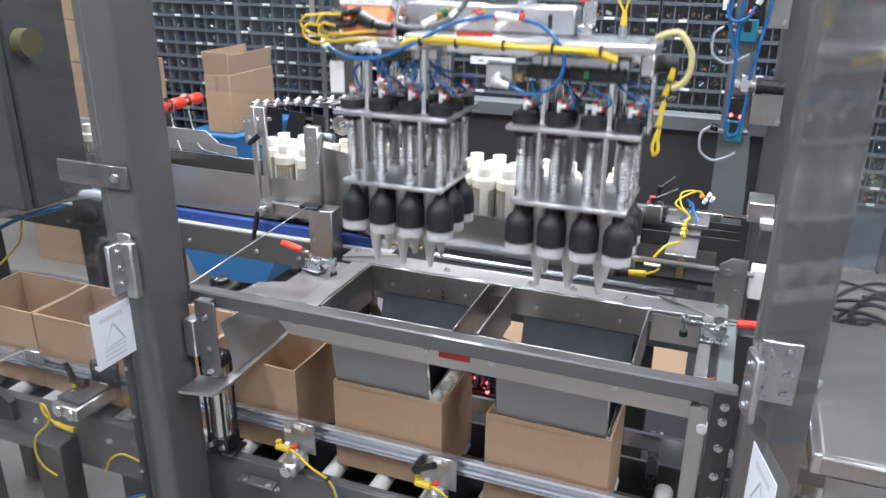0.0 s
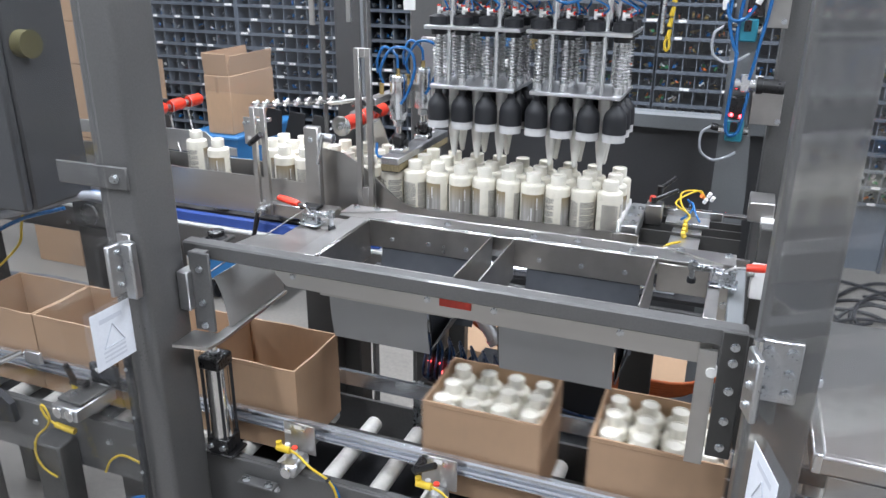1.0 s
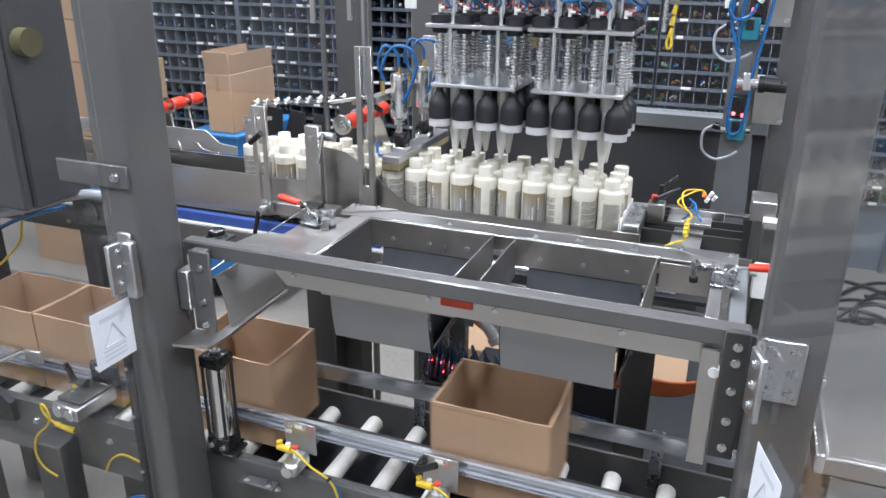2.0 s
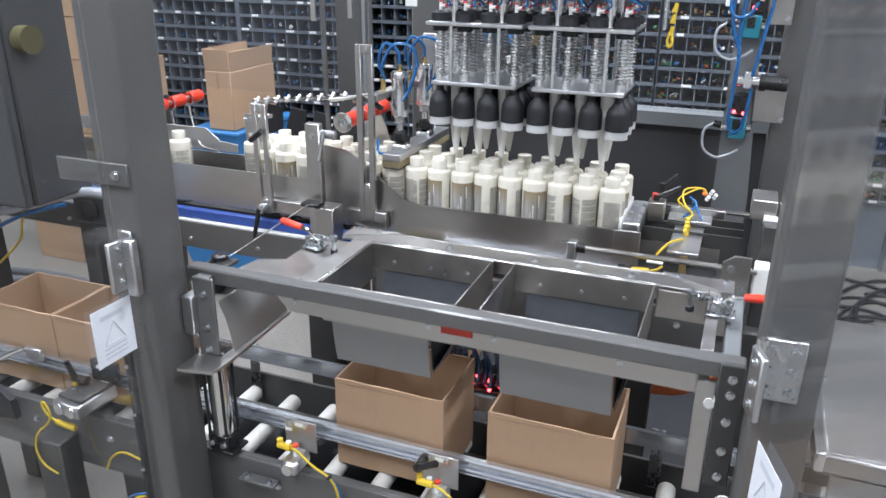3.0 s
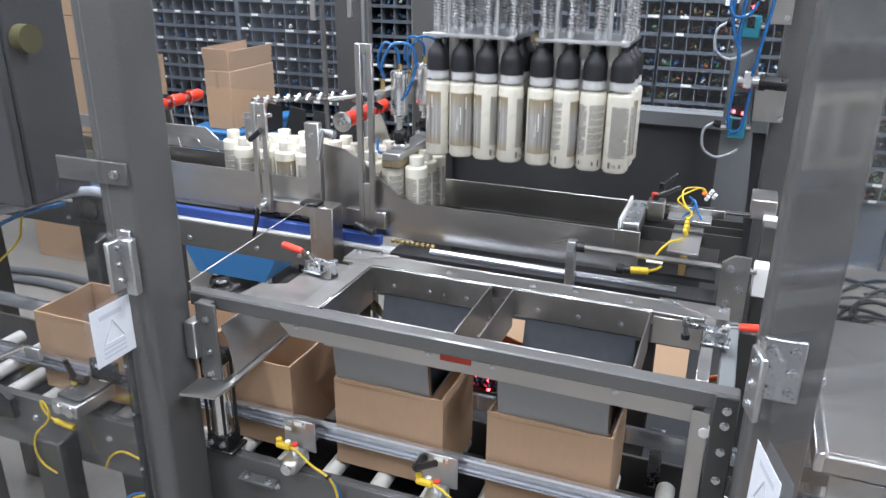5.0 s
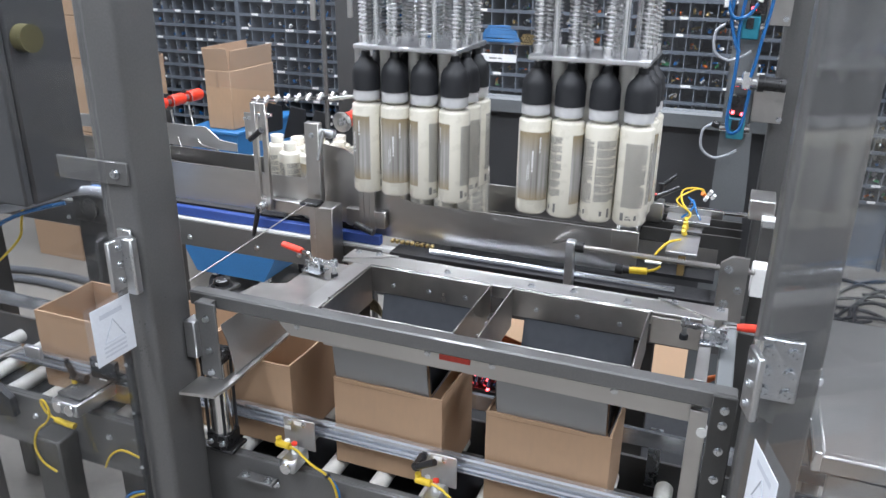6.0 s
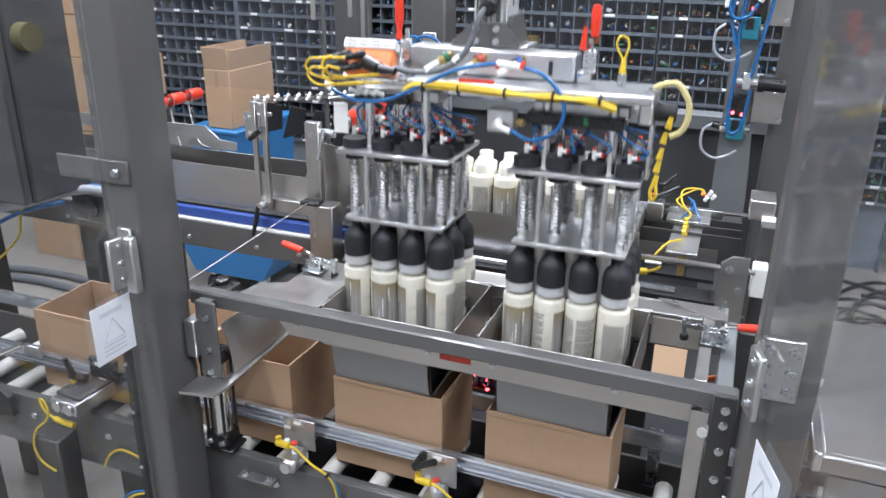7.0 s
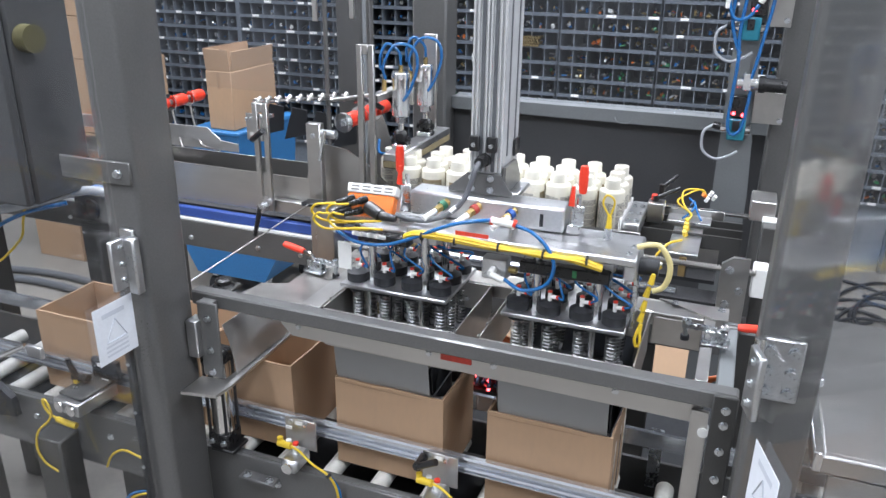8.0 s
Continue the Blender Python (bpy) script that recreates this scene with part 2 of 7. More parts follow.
def box(bm, x0, x1, y0, y1, z0, z1, bevel=0.0, m=None, mi=0, seg=1):
    d = bmesh.ops.create_cube(bm, size=1.0)
    vs = d["verts"]
    mm = Matrix.Translation(((x0 + x1) / 2, (y0 + y1) / 2, (z0 + z1) / 2)) @ Matrix.Diagonal((x1 - x0, y1 - y0, z1 - z0, 1))
    if m:
        mm = m @ mm
    bmesh.ops.transform(bm, matrix=mm, verts=vs)
    fs = {f for v in vs for f in v.link_faces}
    for f in fs:
        f.material_index = mi
    if bevel:
        es = list({e for v in vs for e in v.link_edges})
        r = bmesh.ops.bevel(bm, geom=es, offset=bevel, segments=seg, affect="EDGES", profile=0.5)
        for f in r["faces"]:
            f.material_index = mi
    return bm


def rod(bm, a, b, r, seg=12, r2=None, mi=0):
    a, b = Vector(a), Vector(b)
    d = b - a
    q = d.to_track_quat("Z", "Y").to_matrix().to_4x4()
    o = bmesh.ops.create_cone(bm, cap_ends=True, segments=seg, radius1=r, radius2=r if r2 is None else r2, depth=d.length,
                              matrix=Matrix.Translation((a + b) / 2) @ q)
    for f in {f for v in o["verts"] for f in v.link_faces}:
        f.material_index = mi
    return bm


def lathe(bm, profile, seg=20, m=None, mi=0):
    """Solid of revolution about z of (radius, height) pairs."""
    rings = []
    for r, z in profile:
        if r < 1e-6:
            rings.append([bm.verts.new((0, 0, z))])
        else:
            rings.append([bm.verts.new((r * math.cos(2 * math.pi * i / seg), r * math.sin(2 * math.pi * i / seg), z)) for i in range(seg)])
    fs = []
    for a, b in zip(rings, rings[1:]):
        for i in range(seg):
            j = (i + 1) % seg
            if len(a) == 1 and len(b) > 1:
                fs.append(bm.faces.new((a[0], b[i], b[j])))
            elif len(b) == 1 and len(a) > 1:
                fs.append(bm.faces.new((a[i], a[j], b[0])))
            elif len(a) > 1:
                fs.append(bm.faces.new((a[i], a[j], b[j], b[i])))
    for f in fs:
        f.material_index = mi
    if m:
        bmesh.ops.transform(bm, matrix=m, verts=[v for r in rings for v in r])
    return bm


def spline(pts, n=8):
    """Catmull-Rom points through pts."""
    p = [Vector(q) for q in pts]
    p = [2 * p[0] - p[1]] + p + [2 * p[-1] - p[-2]]
    out = []
    for i in range(1, len(p) - 2):
        for k in range(n):
            t = k / n
            a, b, c, d = p[i - 1], p[i], p[i + 1], p[i + 2]
            out.append(0.5 * ((2 * b) + (c - a) * t + (2 * a - 5 * b + 4 * c - d) * t * t + (3 * b - a - 3 * c + d) * t ** 3))
    out.append(p[-2])
    return out


def tube(bm, pts, r, seg=8, n=6, mi=0, smooth=True):
    """A round cable or hose through pts."""
    path = spline(pts, n) if smooth and len(pts) > 2 else [Vector(q) for q in pts]
    up = Vector((0, 0, 1))
    rings = []
    prev = None
    for i, c in enumerate(path):
        d = (path[min(i + 1, len(path) - 1)] - path[max(i - 1, 0)]).normalized()
        side = prev - d * prev.dot(d) if prev else (up.cross(d) if abs(d.z) < 0.95 else Vector((1, 0, 0)).cross(d))
        side = side.normalized() if side.length > 1e-6 else Vector((1, 0, 0))
        prev = side
        o = d.cross(side)
        rings.append([bm.verts.new(c + r * (math.cos(2 * math.pi * k / seg) * side + math.sin(2 * math.pi * k / seg) * o)) for k in range(seg)])
    for a, b in zip(rings, rings[1:]):
        for k in range(seg):
            f = bm.faces.new((a[k], a[(k + 1) % seg], b[(k + 1) % seg], b[k]))
            f.material_index = mi
    for rg in (rings[0], rings[-1]):
        f = bm.faces.new(rg)
        f.material_index = mi
    return bm


def helix(bm, x, y, z0, z1, r, wire, turns, seg=5, per=9):
    pts = []
    for i in range(int(turns * per) + 1):
        a = 2 * math.pi * i / per
        pts.append((x + r * math.cos(a), y + r * math.sin(a), z0 + (z1 - z0) * i / (turns * per)))
    return tube(bm, pts, wire, seg, 1, smooth=False)


def prism(bm, outline, axis, lo, hi, mi=0):
    """Extrudes a flat outline of pairs along an axis from lo to hi."""
    def at(u, v, w):
        return {"x": (w, u, v), "y": (u, w, v), "z": (u, v, w)}[axis]
    a = [bm.verts.new(at(u, v, lo)) for u, v in outline]
    b = [bm.verts.new(at(u, v, hi)) for u, v in outline]
    fs = [bm.faces.new(a), bm.faces.new(b[::-1])]
    for i in range(len(a)):
        j = (i + 1) % len(a)
        fs.append(bm.faces.new((a[i], a[j], b[j], b[i])))
    for f in fs:
        f.material_index = mi
    return bm


def hexbolt(bm, p, axis, r=0.006, h=0.005):
    """A hexagon head with washer at p, facing along axis."""
    p, a = Vector(p), Vector(axis)
    rod(bm, p, p + a * h * 0.3, r * 1.35, 14)
    rod(bm, p + a * h * 0.3, p + a * h * 1.2, r, 6)
    return bm


def boxpart(name, dims, mat, parent, bevel=0.0, label="", m=None):
    return part(name, box(bmesh.new(), *dims, bevel=bevel, m=m), mat, parent, label)


def tubepart(name, pts, r, mat, parent, label="", seg=8, n=6):
    return part(name, tube(bmesh.new(), pts, r, seg, n), mat, parent, label, smooth=60)


def bolts(parent, spots, axis, r=0.006, h=0.005, mat=None):
    """One bolt part at each spot, all on one mesh."""
    first = part("bolt", hexbolt(bmesh.new(), (0, 0, 0), axis, r, h), mat or ZINC, parent, smooth=30, at=spots[0])
    for s in spots[1:]:
        same(first, "bolt", parent, s)


# ---------- the hall ----------
setting("floor", box(bmesh.new(), -6, 5, -4, 6, -0.1, 0.0), CONCRETE, "worn grey concrete workshop floor", "floor")
# Walls and ceiling are unseen, added to close the hall around its lamps.
setting("wall_north", box(bmesh.new(), -6, 5, 5.0, 5.15, 0, 4), WALLPAINT, "plain hall wall, added out of view", "wall")
setting("wall_south", box(bmesh.new(), -6, 5, -4.15, -4, 0, 4), WALLPAINT, "plain hall wall, added out of view", "wall")
setting("wall_west", box(bmesh.new(), -6.15, -6, -4.15, 5.15, 0, 4), WALLPAINT, "plain hall wall, added out of view", "wall")
setting("wall_east", box(bmesh.new(), 5, 5.15, -4.15, 5.15, 0, 4), WALLPAINT, "plain hall wall, added out of view", "wall")
setting("ceiling", box(bmesh.new(), -6.15, 5.15, -4.15, 5.15, 4.003, 4.1), CEILING, "plain grey ceiling, added out of view", "ceiling")
for lx, ly in LAMPS:
    t = thing("ceiling_light", (lx, ly, 4.0), "long white fluorescent ceiling light, switched on", "ceiling light", "ceiling lights")
    bm = bmesh.new()
    prism(bm, [(lx - 0.19, 4.0), (lx + 0.19, 4.0), (lx + 0.17, 3.93), (lx - 0.17, 3.93)], "y", ly - 0.78, ly + 0.78)
    part("housing", bm, WHITE, t)
    for k in (-0.09, 0.09):
        part("tube", rod(bmesh.new(), (lx + k, ly - 0.74, 3.905), (lx + k, ly + 0.74, 3.905), 0.016), TUBE_GLOW, t)


# ---------- parts shelving behind the machine ----------
SHELF_Y = 3.6


def bin_shelf(x0, cols, pitch, z0, rows, row_h, label):
    """A steel bin unit with real dividers and lipped fronts, its bins half full of small parts."""
    t = thing("bin_shelf", (x0 + cols * pitch / 2, SHELF_Y + 0.15, 0), label, "bin shelf", "bin shelves along the wall")
    x1 = x0 + cols * pitch
    z1 = z0 + rows * row_h
    boxpart("back_panel", (x0, x1, SHELF_Y + 0.29, SHELF_Y + 0.30, 0.0, z1), BIN_STEEL, t)
    for i in range(rows + 1):
        z = z0 + i * row_h
        bm = bmesh.new()
        box(bm, x0, x1, SHELF_Y + 0.01, SHELF_Y + 0.29, z - 0.002, z + 0.002)
        box(bm, x0, x1, SHELF_Y, SHELF_Y + 0.008, z - 0.005, z + 0.015, mi=1)
        part("shelf", bm, [BIN_STEEL, BIN_EDGE], t)
    first = None
    for c in range(cols + 1):
        xx = x0 + c * pitch
        if first is None:
            first = part("divider", box(bmesh.new(), -0.0025, 0.0025, SHELF_Y + 0.012, SHELF_Y + 0.29, z0, z1), BIN_STEEL, t, at=(xx, 0, 0))
        else:
            same(first, "divider", t, (xx, 0, 0))
    for xx in (x0 - 0.012, x1 - 0.006):
        boxpart("upright", (xx, xx + 0.018, SHELF_Y - 0.004, SHELF_Y + 0.3, 0, z1 + 0.03), BIN_EDGE, t, 0.002)
    if z0 > 0.1:
        boxpart("base", (x0, x1, SHELF_Y + 0.03, SHELF_Y + 0.28, 0.0, z0 - 0.01), BIN_STEEL, t)
    rnd = random.Random(int((x0 + 20) * 100))
    labels, goods = bmesh.new(), bmesh.new()
    for i in range(rows):
        for c in range(cols):
            xx, z = x0 + (c + 0.5) * pitch, z0 + i * row_h
            if rnd.random() < (0.14 if x0 > -2 else 0.26):
                w = min(pitch * 0.42, rnd.uniform(0.018, 0.032))
                ox = rnd.uniform(-0.012, 0.012)
                box(labels, xx + ox - w, xx + ox + w, SHELF_Y - 0.0022, SHELF_Y - 0.001, z + 0.001, z + 0.016)
            if rnd.random() < 0.85:
                for k in range(rnd.randint(3, 9)):
                    s = rnd.uniform(0.004, 0.013)
                    px = xx + rnd.uniform(-0.4, 0.4) * (pitch - 0.03)
                    py, pz = SHELF_Y + 0.03 + rnd.random() * 0.08, z + 0.012 + rnd.random() * row_h * 0.3
                    mi = rnd.choice((0, 0, 0, 1, 1, 1, 2, 3, 3, 5, 6, 4, 4, 4) if x0 > -2 else (0, 0, 2, 3, 3, 3, 4, 4, 4, 4))
                    m = Matrix.Translation((px, py, pz + s)) @ Euler((rnd.random() * 3, rnd.random() * 3, rnd.random() * 3)).to_matrix().to_4x4()
                    if rnd.random() < 0.5:
                        box(goods, -s, s, -s * 0.7, s * 0.7, -s * 0.6, s * 0.6, m=m, mi=mi)
                    else:
                        rod(goods, m @ Vector((0, 0, -s * 1.4)), m @ Vector((0, 0, s * 1.4)), s * 0.5, 7, mi=mi)
    tagged(part("labels", labels, WHITE, t, "small white bin labels", 0), kind="stuff")
    tagged(part("contents", goods, [ZINC, BRASS, WHITE, BLUE, BLACK, GREEN, ORANGE], t, "loose small hardware in the bins", 30), kind="stuff")
    return t


bin_shelf(-0.125, 18, 0.0745, 0.3905, 17, 0.0935, "blue-grey steel bin shelf full of loose fittings")
bin_shelf(-0.700, 7, 0.0815, 0.3905, 17, 0.0935, "blue-grey steel bin shelf with brass fittings")
bin_shelf(-1.380, 8, 0.084, 0.3905, 17, 0.0935, "blue-grey steel bin shelf behind the conveyor")
bin_shelf(-2.950, 17, 0.09, 0.3905, 17, 0.0935, "dark steel bin shelf beside stacked cartons")
bin_shelf(-4.500, 17, 0.09, 0.3905, 17, 0.0935, "dark steel bin shelf with rows of white labels")

# ---------- the machine's rear guard: charcoal sheet with a folded top ----------
t = thing("rear_guard", (0.0, 1.25, 0), "charcoal painted sheet-metal rear guard with folded top rail", "machine guard")
boxpart("panel", (-0.49, 0.62, 1.24, 1.25, 0.62, 1.235), CABINET, t)
bm = bmesh.new()
prism(bm, [(1.215, 1.225), (1.30, 1.225), (1.30, 1.262), (1.215, 1.262)], "x", -0.49, 0.62)
part("top_rail", bm, PAINT_LIGHT, t)
boxpart("lower_rail", (-0.49, 0.62, 1.20, 1.2395, 0.60, 0.66), PAINT_DARK, t, 0.003)
boxpart("leg", (0.56, 0.62, 1.20, 1.24, 0.0, 0.599), PAINT_DARK, t, 0.003)
boxpart("leg", (-0.48, -0.42, 1.20, 1.24, 0.0, 0.599), PAINT_DARK, t, 0.003)
upper = boxpart("upper_sheet", (-0.49, 0.62, 1.256, 1.260, 1.2625, 2.1), HAZY, t, 0, "scuffed clear sheet")
upper.visible_shadow = False
tubepart("latch", [(0.02, 1.213, 1.24), (0.03, 1.208, 1.228), (0.06, 1.208, 1.227), (0.07, 1.213, 1.24)], 0.0018, PAINT_LIGHT, t)
# rear corner posts
for name, x0, x1, y0, y1, lab in (("rear_post", -0.60, -0.49, 1.16, 1.26, "square grey painted steel rear post"),
                                  ("rear_post", 0.43, 0.53, 0.98, 1.08, "square grey painted steel post beside the valve plate")):
    t = thing(name, ((x0 + x1) / 2, (y0 + y1) / 2, 0), lab, "post", "machine posts")
    boxpart("tube", (x0, x1, y0, y1, 0.012, 2.1), PAINT, t, 0.006)
    boxpart("foot_plate", (x0 - 0.03, x1 + 0.03, y0 - 0.03, y1 + 0.03, 0, 0.012), PAINT, t, 0.002)

# ---------- front guard posts ----------


def guard_post(x0, x1, y0, y1, label):
    t = thing("guard_post", ((x0 + x1) / 2, (y0 + y1) / 2, 0), label, "post", "machine posts")
    part("tube", box(bmesh.new(), x0, x1, y0, y1, 0.014, 2.15, 0.009, seg=4), PAINT, t, smooth=50)
    boxpart("foot_plate", (x0 - 0.03, x1 + 0.03, y0 - 0.03, y1 + 0.03, 0, 0.014), PAINT, t, 0.002)
    boxpart("cap", (x0 + 0.002, x1 - 0.002, y0 + 0.002, y1 - 0.002, 2.15, 2.156), BLACK, t, 0.001)
    return t


post_left = guard_post(-0.605, -0.53, -0.12, -0.02, "square grey painted steel guard post with a door hinge")
post_right = guard_post(0.423, 0.503, -0.10, -0.02, "square grey painted steel guard post with a bolted hinge plate")

# hinges: leaf on the post and leaf on the door
bm = box(bmesh.new(), -0.574, -0.545, -0.128, -0.1205, 1.155, 1.258, 0.002)
leaf = part("hinge_leaf", bm, ALUMINIUM, post_left, "milled aluminium hinge leaf")
bolts(leaf, [(-0.566, -0.128, zz) for zz in (1.172, 1.205, 1.238)], (0, -1, 0), 0.005, 0.004)
bm = box(bmesh.new(), -0.552, -0.530, -0.146, -0.1285, 1.15, 1.25, 0.003)
part("door_leaf", bm, ALUMINIUM, post_left)
bm = box(bmesh.new(), 0.428, 0.478, -0.110, -0.1003, 1.163, 1.25, 0.002)
leaf = part("hinge_leaf", bm, ALUMINIUM, post_right, "milled aluminium hinge plate with six bolts")
bolts(leaf, [(xx, -0.110, zz) for xx in (0.438, 0.466) for zz in (1.178, 1.206, 1.235)], (0, -1, 0), 0.006, 0.006)
part("knuckle", rod(bmesh.new(), (0.424, -0.118, 1.16), (0.424, -0.118, 1.252), 0.007), ALU_BRIGHT, post_right)

part("gasket", box(bmesh.new(), -0.597, -0.585, -0.135, -0.121, 0.25, 1.06, 0.003), BLACK, post_left, "black door gasket strip")
bolts(post_left, [(-0.591, -0.135, z) for z in (1.0, 0.9, 0.78, 0.66)], (0, -1, 0), 0.003, 0.002)

br = boxpart("side_bracket", (-0.68, -0.534, -0.1265, -0.1205, 1.333, 1.372), PAINT, post_left, 0.002, "grey bolted side bracket")
bolts(br, [(-0.558, -0.1265, 1.352)], (0, -1, 0), 0.006, 0.006)

# open clear doors, swung towards the aisle


def guard_door(hinge, turn, width, label, sticker_u, sticker_z, flip):
    """A clear sheet door. u runs from the hinge outwards."""
    m = Matrix.Translation((hinge[0], hinge[1], 0)) @ pose(0, 0, 0, 0, 0, turn)
    t = tagged(new("guard_door"), label, "machine door", "guard doors")
    t.matrix_world = m
    sheet = part("sheet", box(bmesh.new(), 0.01, width, -0.003, 0.003, 0.35, 2.05, 0.0008), CLEAR, t, "clear scuffed polycarbonate")
    sheet.visible_shadow = False
    part("edge_trim", box(bmesh.new(), width, width + 0.012, -0.007, 0.007, 0.35, 2.05, 0.002), BLACK, t, "black rubber edge")
    part("hinge_leaf", box(bmesh.new(), 0.0, 0.04, 0.003 * flip, 0.012 * flip, 1.162, 1.25, 0.002), ALUMINIUM, t)
    bolts(t, [(0.02, 0.012 * flip, zz) for zz in (1.178, 1.206, 1.235)], (0, flip, 0), 0.0045, 0.004)
    u, z = sticker_u, sticker_z
    st = part("sticker", box(bmesh.new(), u, u + 0.085, 0.0035 * flip, 0.0042 * flip, z, z + 0.102, 0.0002), PAPER, t, "white warning sticker")
    bm = bmesh.new()
    cx = u + 0.0425
    f = 0.0046 * flip
    for a, b in (((cx - 0.022, z + 0.035), (cx + 0.022, z + 0.035)), ((cx + 0.022, z + 0.035), (cx, z + 0.073)), ((cx, z + 0.073), (cx - 0.022, z + 0.035))):
        rod(bm, (a[0], f, a[1]), (b[0], f, b[1]), 0.0012, 4)
    for k in range(3):
        box(bm, u + 0.02, u + 0.068, min(f, f * 0.95), max(f, f * 0.95), z + 0.010 + k * 0.008, z + 0.0135 + k * 0.008)
    box(bm, u + 0.02, u + 0.068, min(f, f * 0.95), max(f, f * 0.95), z + 0.08, z + 0.088)
    part("print", bm, PAPER_GREY, st, "", 0)
    return t


guard_door((-0.562, -0.132), -92, 0.62, "open clear polycarbonate guard door with a white warning sticker", 0.004, 1.045, 1)
guard_door((0.424, -0.13), -73, 0.55, "open clear polycarbonate guard door beside the worktable", 0.05, 1.045, -1)

# Faint yellow reflection put into the colour of an added disc.
YELLOW_REFLECTION = material("yellow_reflection", (0.10, 0.088, 0.035), 0.6, 0.0, 0.15)
# ---------- control cabinet behind the guard ----------
t = thing("control_cabinet", (-1.3, 0.4, 0), "dark grey painted steel control cabinet on a stand", "control cabinet")
boxpart("body", (-1.70, -1.09, 0.165, 0.335, 1.14, 2.1), CABINET, t, 0.006)
boxpart("door", (-1.69, -1.092, 0.14, 0.163, 1.142, 2.09), CABINET, t, 0.005)
boxpart("stand", (-1.69, -1.60, 0.2, 0.3, 0.0, 1.14), PAINT_DARK, t, 0.004)
part("knob", rod(bmesh.new(), (-1.0895, 0.205, 1.505), (-1.06, 0.205, 1.505), 0.03, 20), YELLOW_REFLECTION, t, "dull yellow disc added for a faint reflection")

# ---------- case conveyor ----------
ZR = 0.74      # top of the rollers
CX0, CX1 = -1.9, 1.35
conveyor = thing("roller_conveyor", (-0.2, 0.14, 0), "grey steel roller conveyor carrying cartons", "conveyor")


def channel(name, y0, y1, z0, z1, lip, x0=CX0, x1=CX1):
    bm = bmesh.new()
    box(bm, x0, x1, y0, y1, z0, z1, 0.0015)
    box(bm, x0, x1, min(y1, y1 + lip), max(y1, y1 + lip), z1 - 0.004, z1, 0.001) if lip else None
    return part(name, bm, PAINT, conveyor)


channel("front_frame", -0.004, 0.004, 0.62, 0.752, 0.0)
channel("rear_frame", 0.286, 0.294, 0.62, 0.752, 0.0)
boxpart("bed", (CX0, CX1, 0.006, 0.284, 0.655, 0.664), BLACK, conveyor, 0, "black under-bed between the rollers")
roller = part("roller", rod(rod(bmesh.new(), (0, 0.02, ZR - 0.0175), (0, 0.247, ZR - 0.0175), 0.0175, 20), (0, 0.005, ZR - 0.0175), (0, 0.2475, ZR - 0.0175), 0.006, 8),
              ROLLER, conveyor, "pale plastic conveyor roller", at=(-1.8496, 0, 0))
for i in range(1, 31):
    same(roller, "roller", conveyor, (-1.8496 + i * 0.1037, 0, 0))
bolts(conveyor, [(CX0 + 0.05 + i * 0.209, -0.004, 0.705) for i in range(15)], (0, -1, 0), 0.006, 0.004)
for x in (-1.8, -0.93, 0.9):
    leg = boxpart("leg", (x - 0.04, x + 0.035, -0.06, -0.004, 0.0, 0.70), PAINT_DARK, conveyor, 0.004)
    if x != -0.93:
        boxpart("leg", (x - 0.04, x + 0.035, 0.2945, 0.35, 0.0, 0.70), PAINT_DARK, conveyor, 0.004)


def guide_rail(y0, y1, z, label, yb):
    """Twin-ridge aluminium guide profile on brackets from the frame."""
    h = 0.034
    bm = bmesh.new()
    s = 1 if y1 > y0 else -1
    out = [(y0, z - h), (y0, z), (y0 + s * 0.010, z), (y0 + s * 0.012, z - 0.004), (y0 + s * 0.003, z - 0.006), (y0 + s * 0.003, z - 0.020),
           (y0 + s * 0.009, z - 0.022), (y0 + s * 0.011, z - 0.025), (y0 + s * 0.006, z - 0.027), (y0 + s * 0.006, z - 0.030), (y0 + s * 0.010, z - 0.031), (y0 + s * 0.010, z - h)]
    prism(bm, out, "x", CX0, CX1)
    return part("guide_rail", bm, RAIL, conveyor, label, 30)


guide_rail(0.056, 0.04, 0.838, "bright aluminium guide rail with rivets", 0.0)
guide_rail(0.252, 0.27, 0.838, "bright aluminium rear guide rail", 0.29)
for x in (-1.5, -1.02, -0.62, -0.2, 0.3, 0.8):
    boxpart("rail_bracket", (x - 0.012, x + 0.012, 0.271, 0.277, 0.70, 0.835), ZINC, conveyor, 0.001)
boxpart("apron", (CX0, CX1, 0.0045, 0.018, 0.7405, 0.7515), PAINT, conveyor, 0.001)

# lower machine beams seen beneath the conveyor line
t = thing("machine_base", (0, 0.6, 0), "welded grey steel machine base frame", "machine frame")
for y in (0.42, 1.1):
    boxpart("beam", (-0.484, 0.399, y, y + 0.08, *((0.50, 0.58) if y < 1 else (0.1, 0.18))), PAINT_DARK, t, 0.004)
    for x in (-0.56, 0.40):
        boxpart("upright", (x, x + 0.075, y, y + 0.08, 0.0, 1.0 if y < 1 else 0.5), PAINT_DARK, t, 0.004)
boxpart("upright", (0.20, 0.265, 0.42, 0.438, 0.58, 0.94), PAINT_DARK, t, 0.003)
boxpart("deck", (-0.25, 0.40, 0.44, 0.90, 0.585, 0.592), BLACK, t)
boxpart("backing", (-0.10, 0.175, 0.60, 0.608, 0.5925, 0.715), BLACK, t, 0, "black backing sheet")


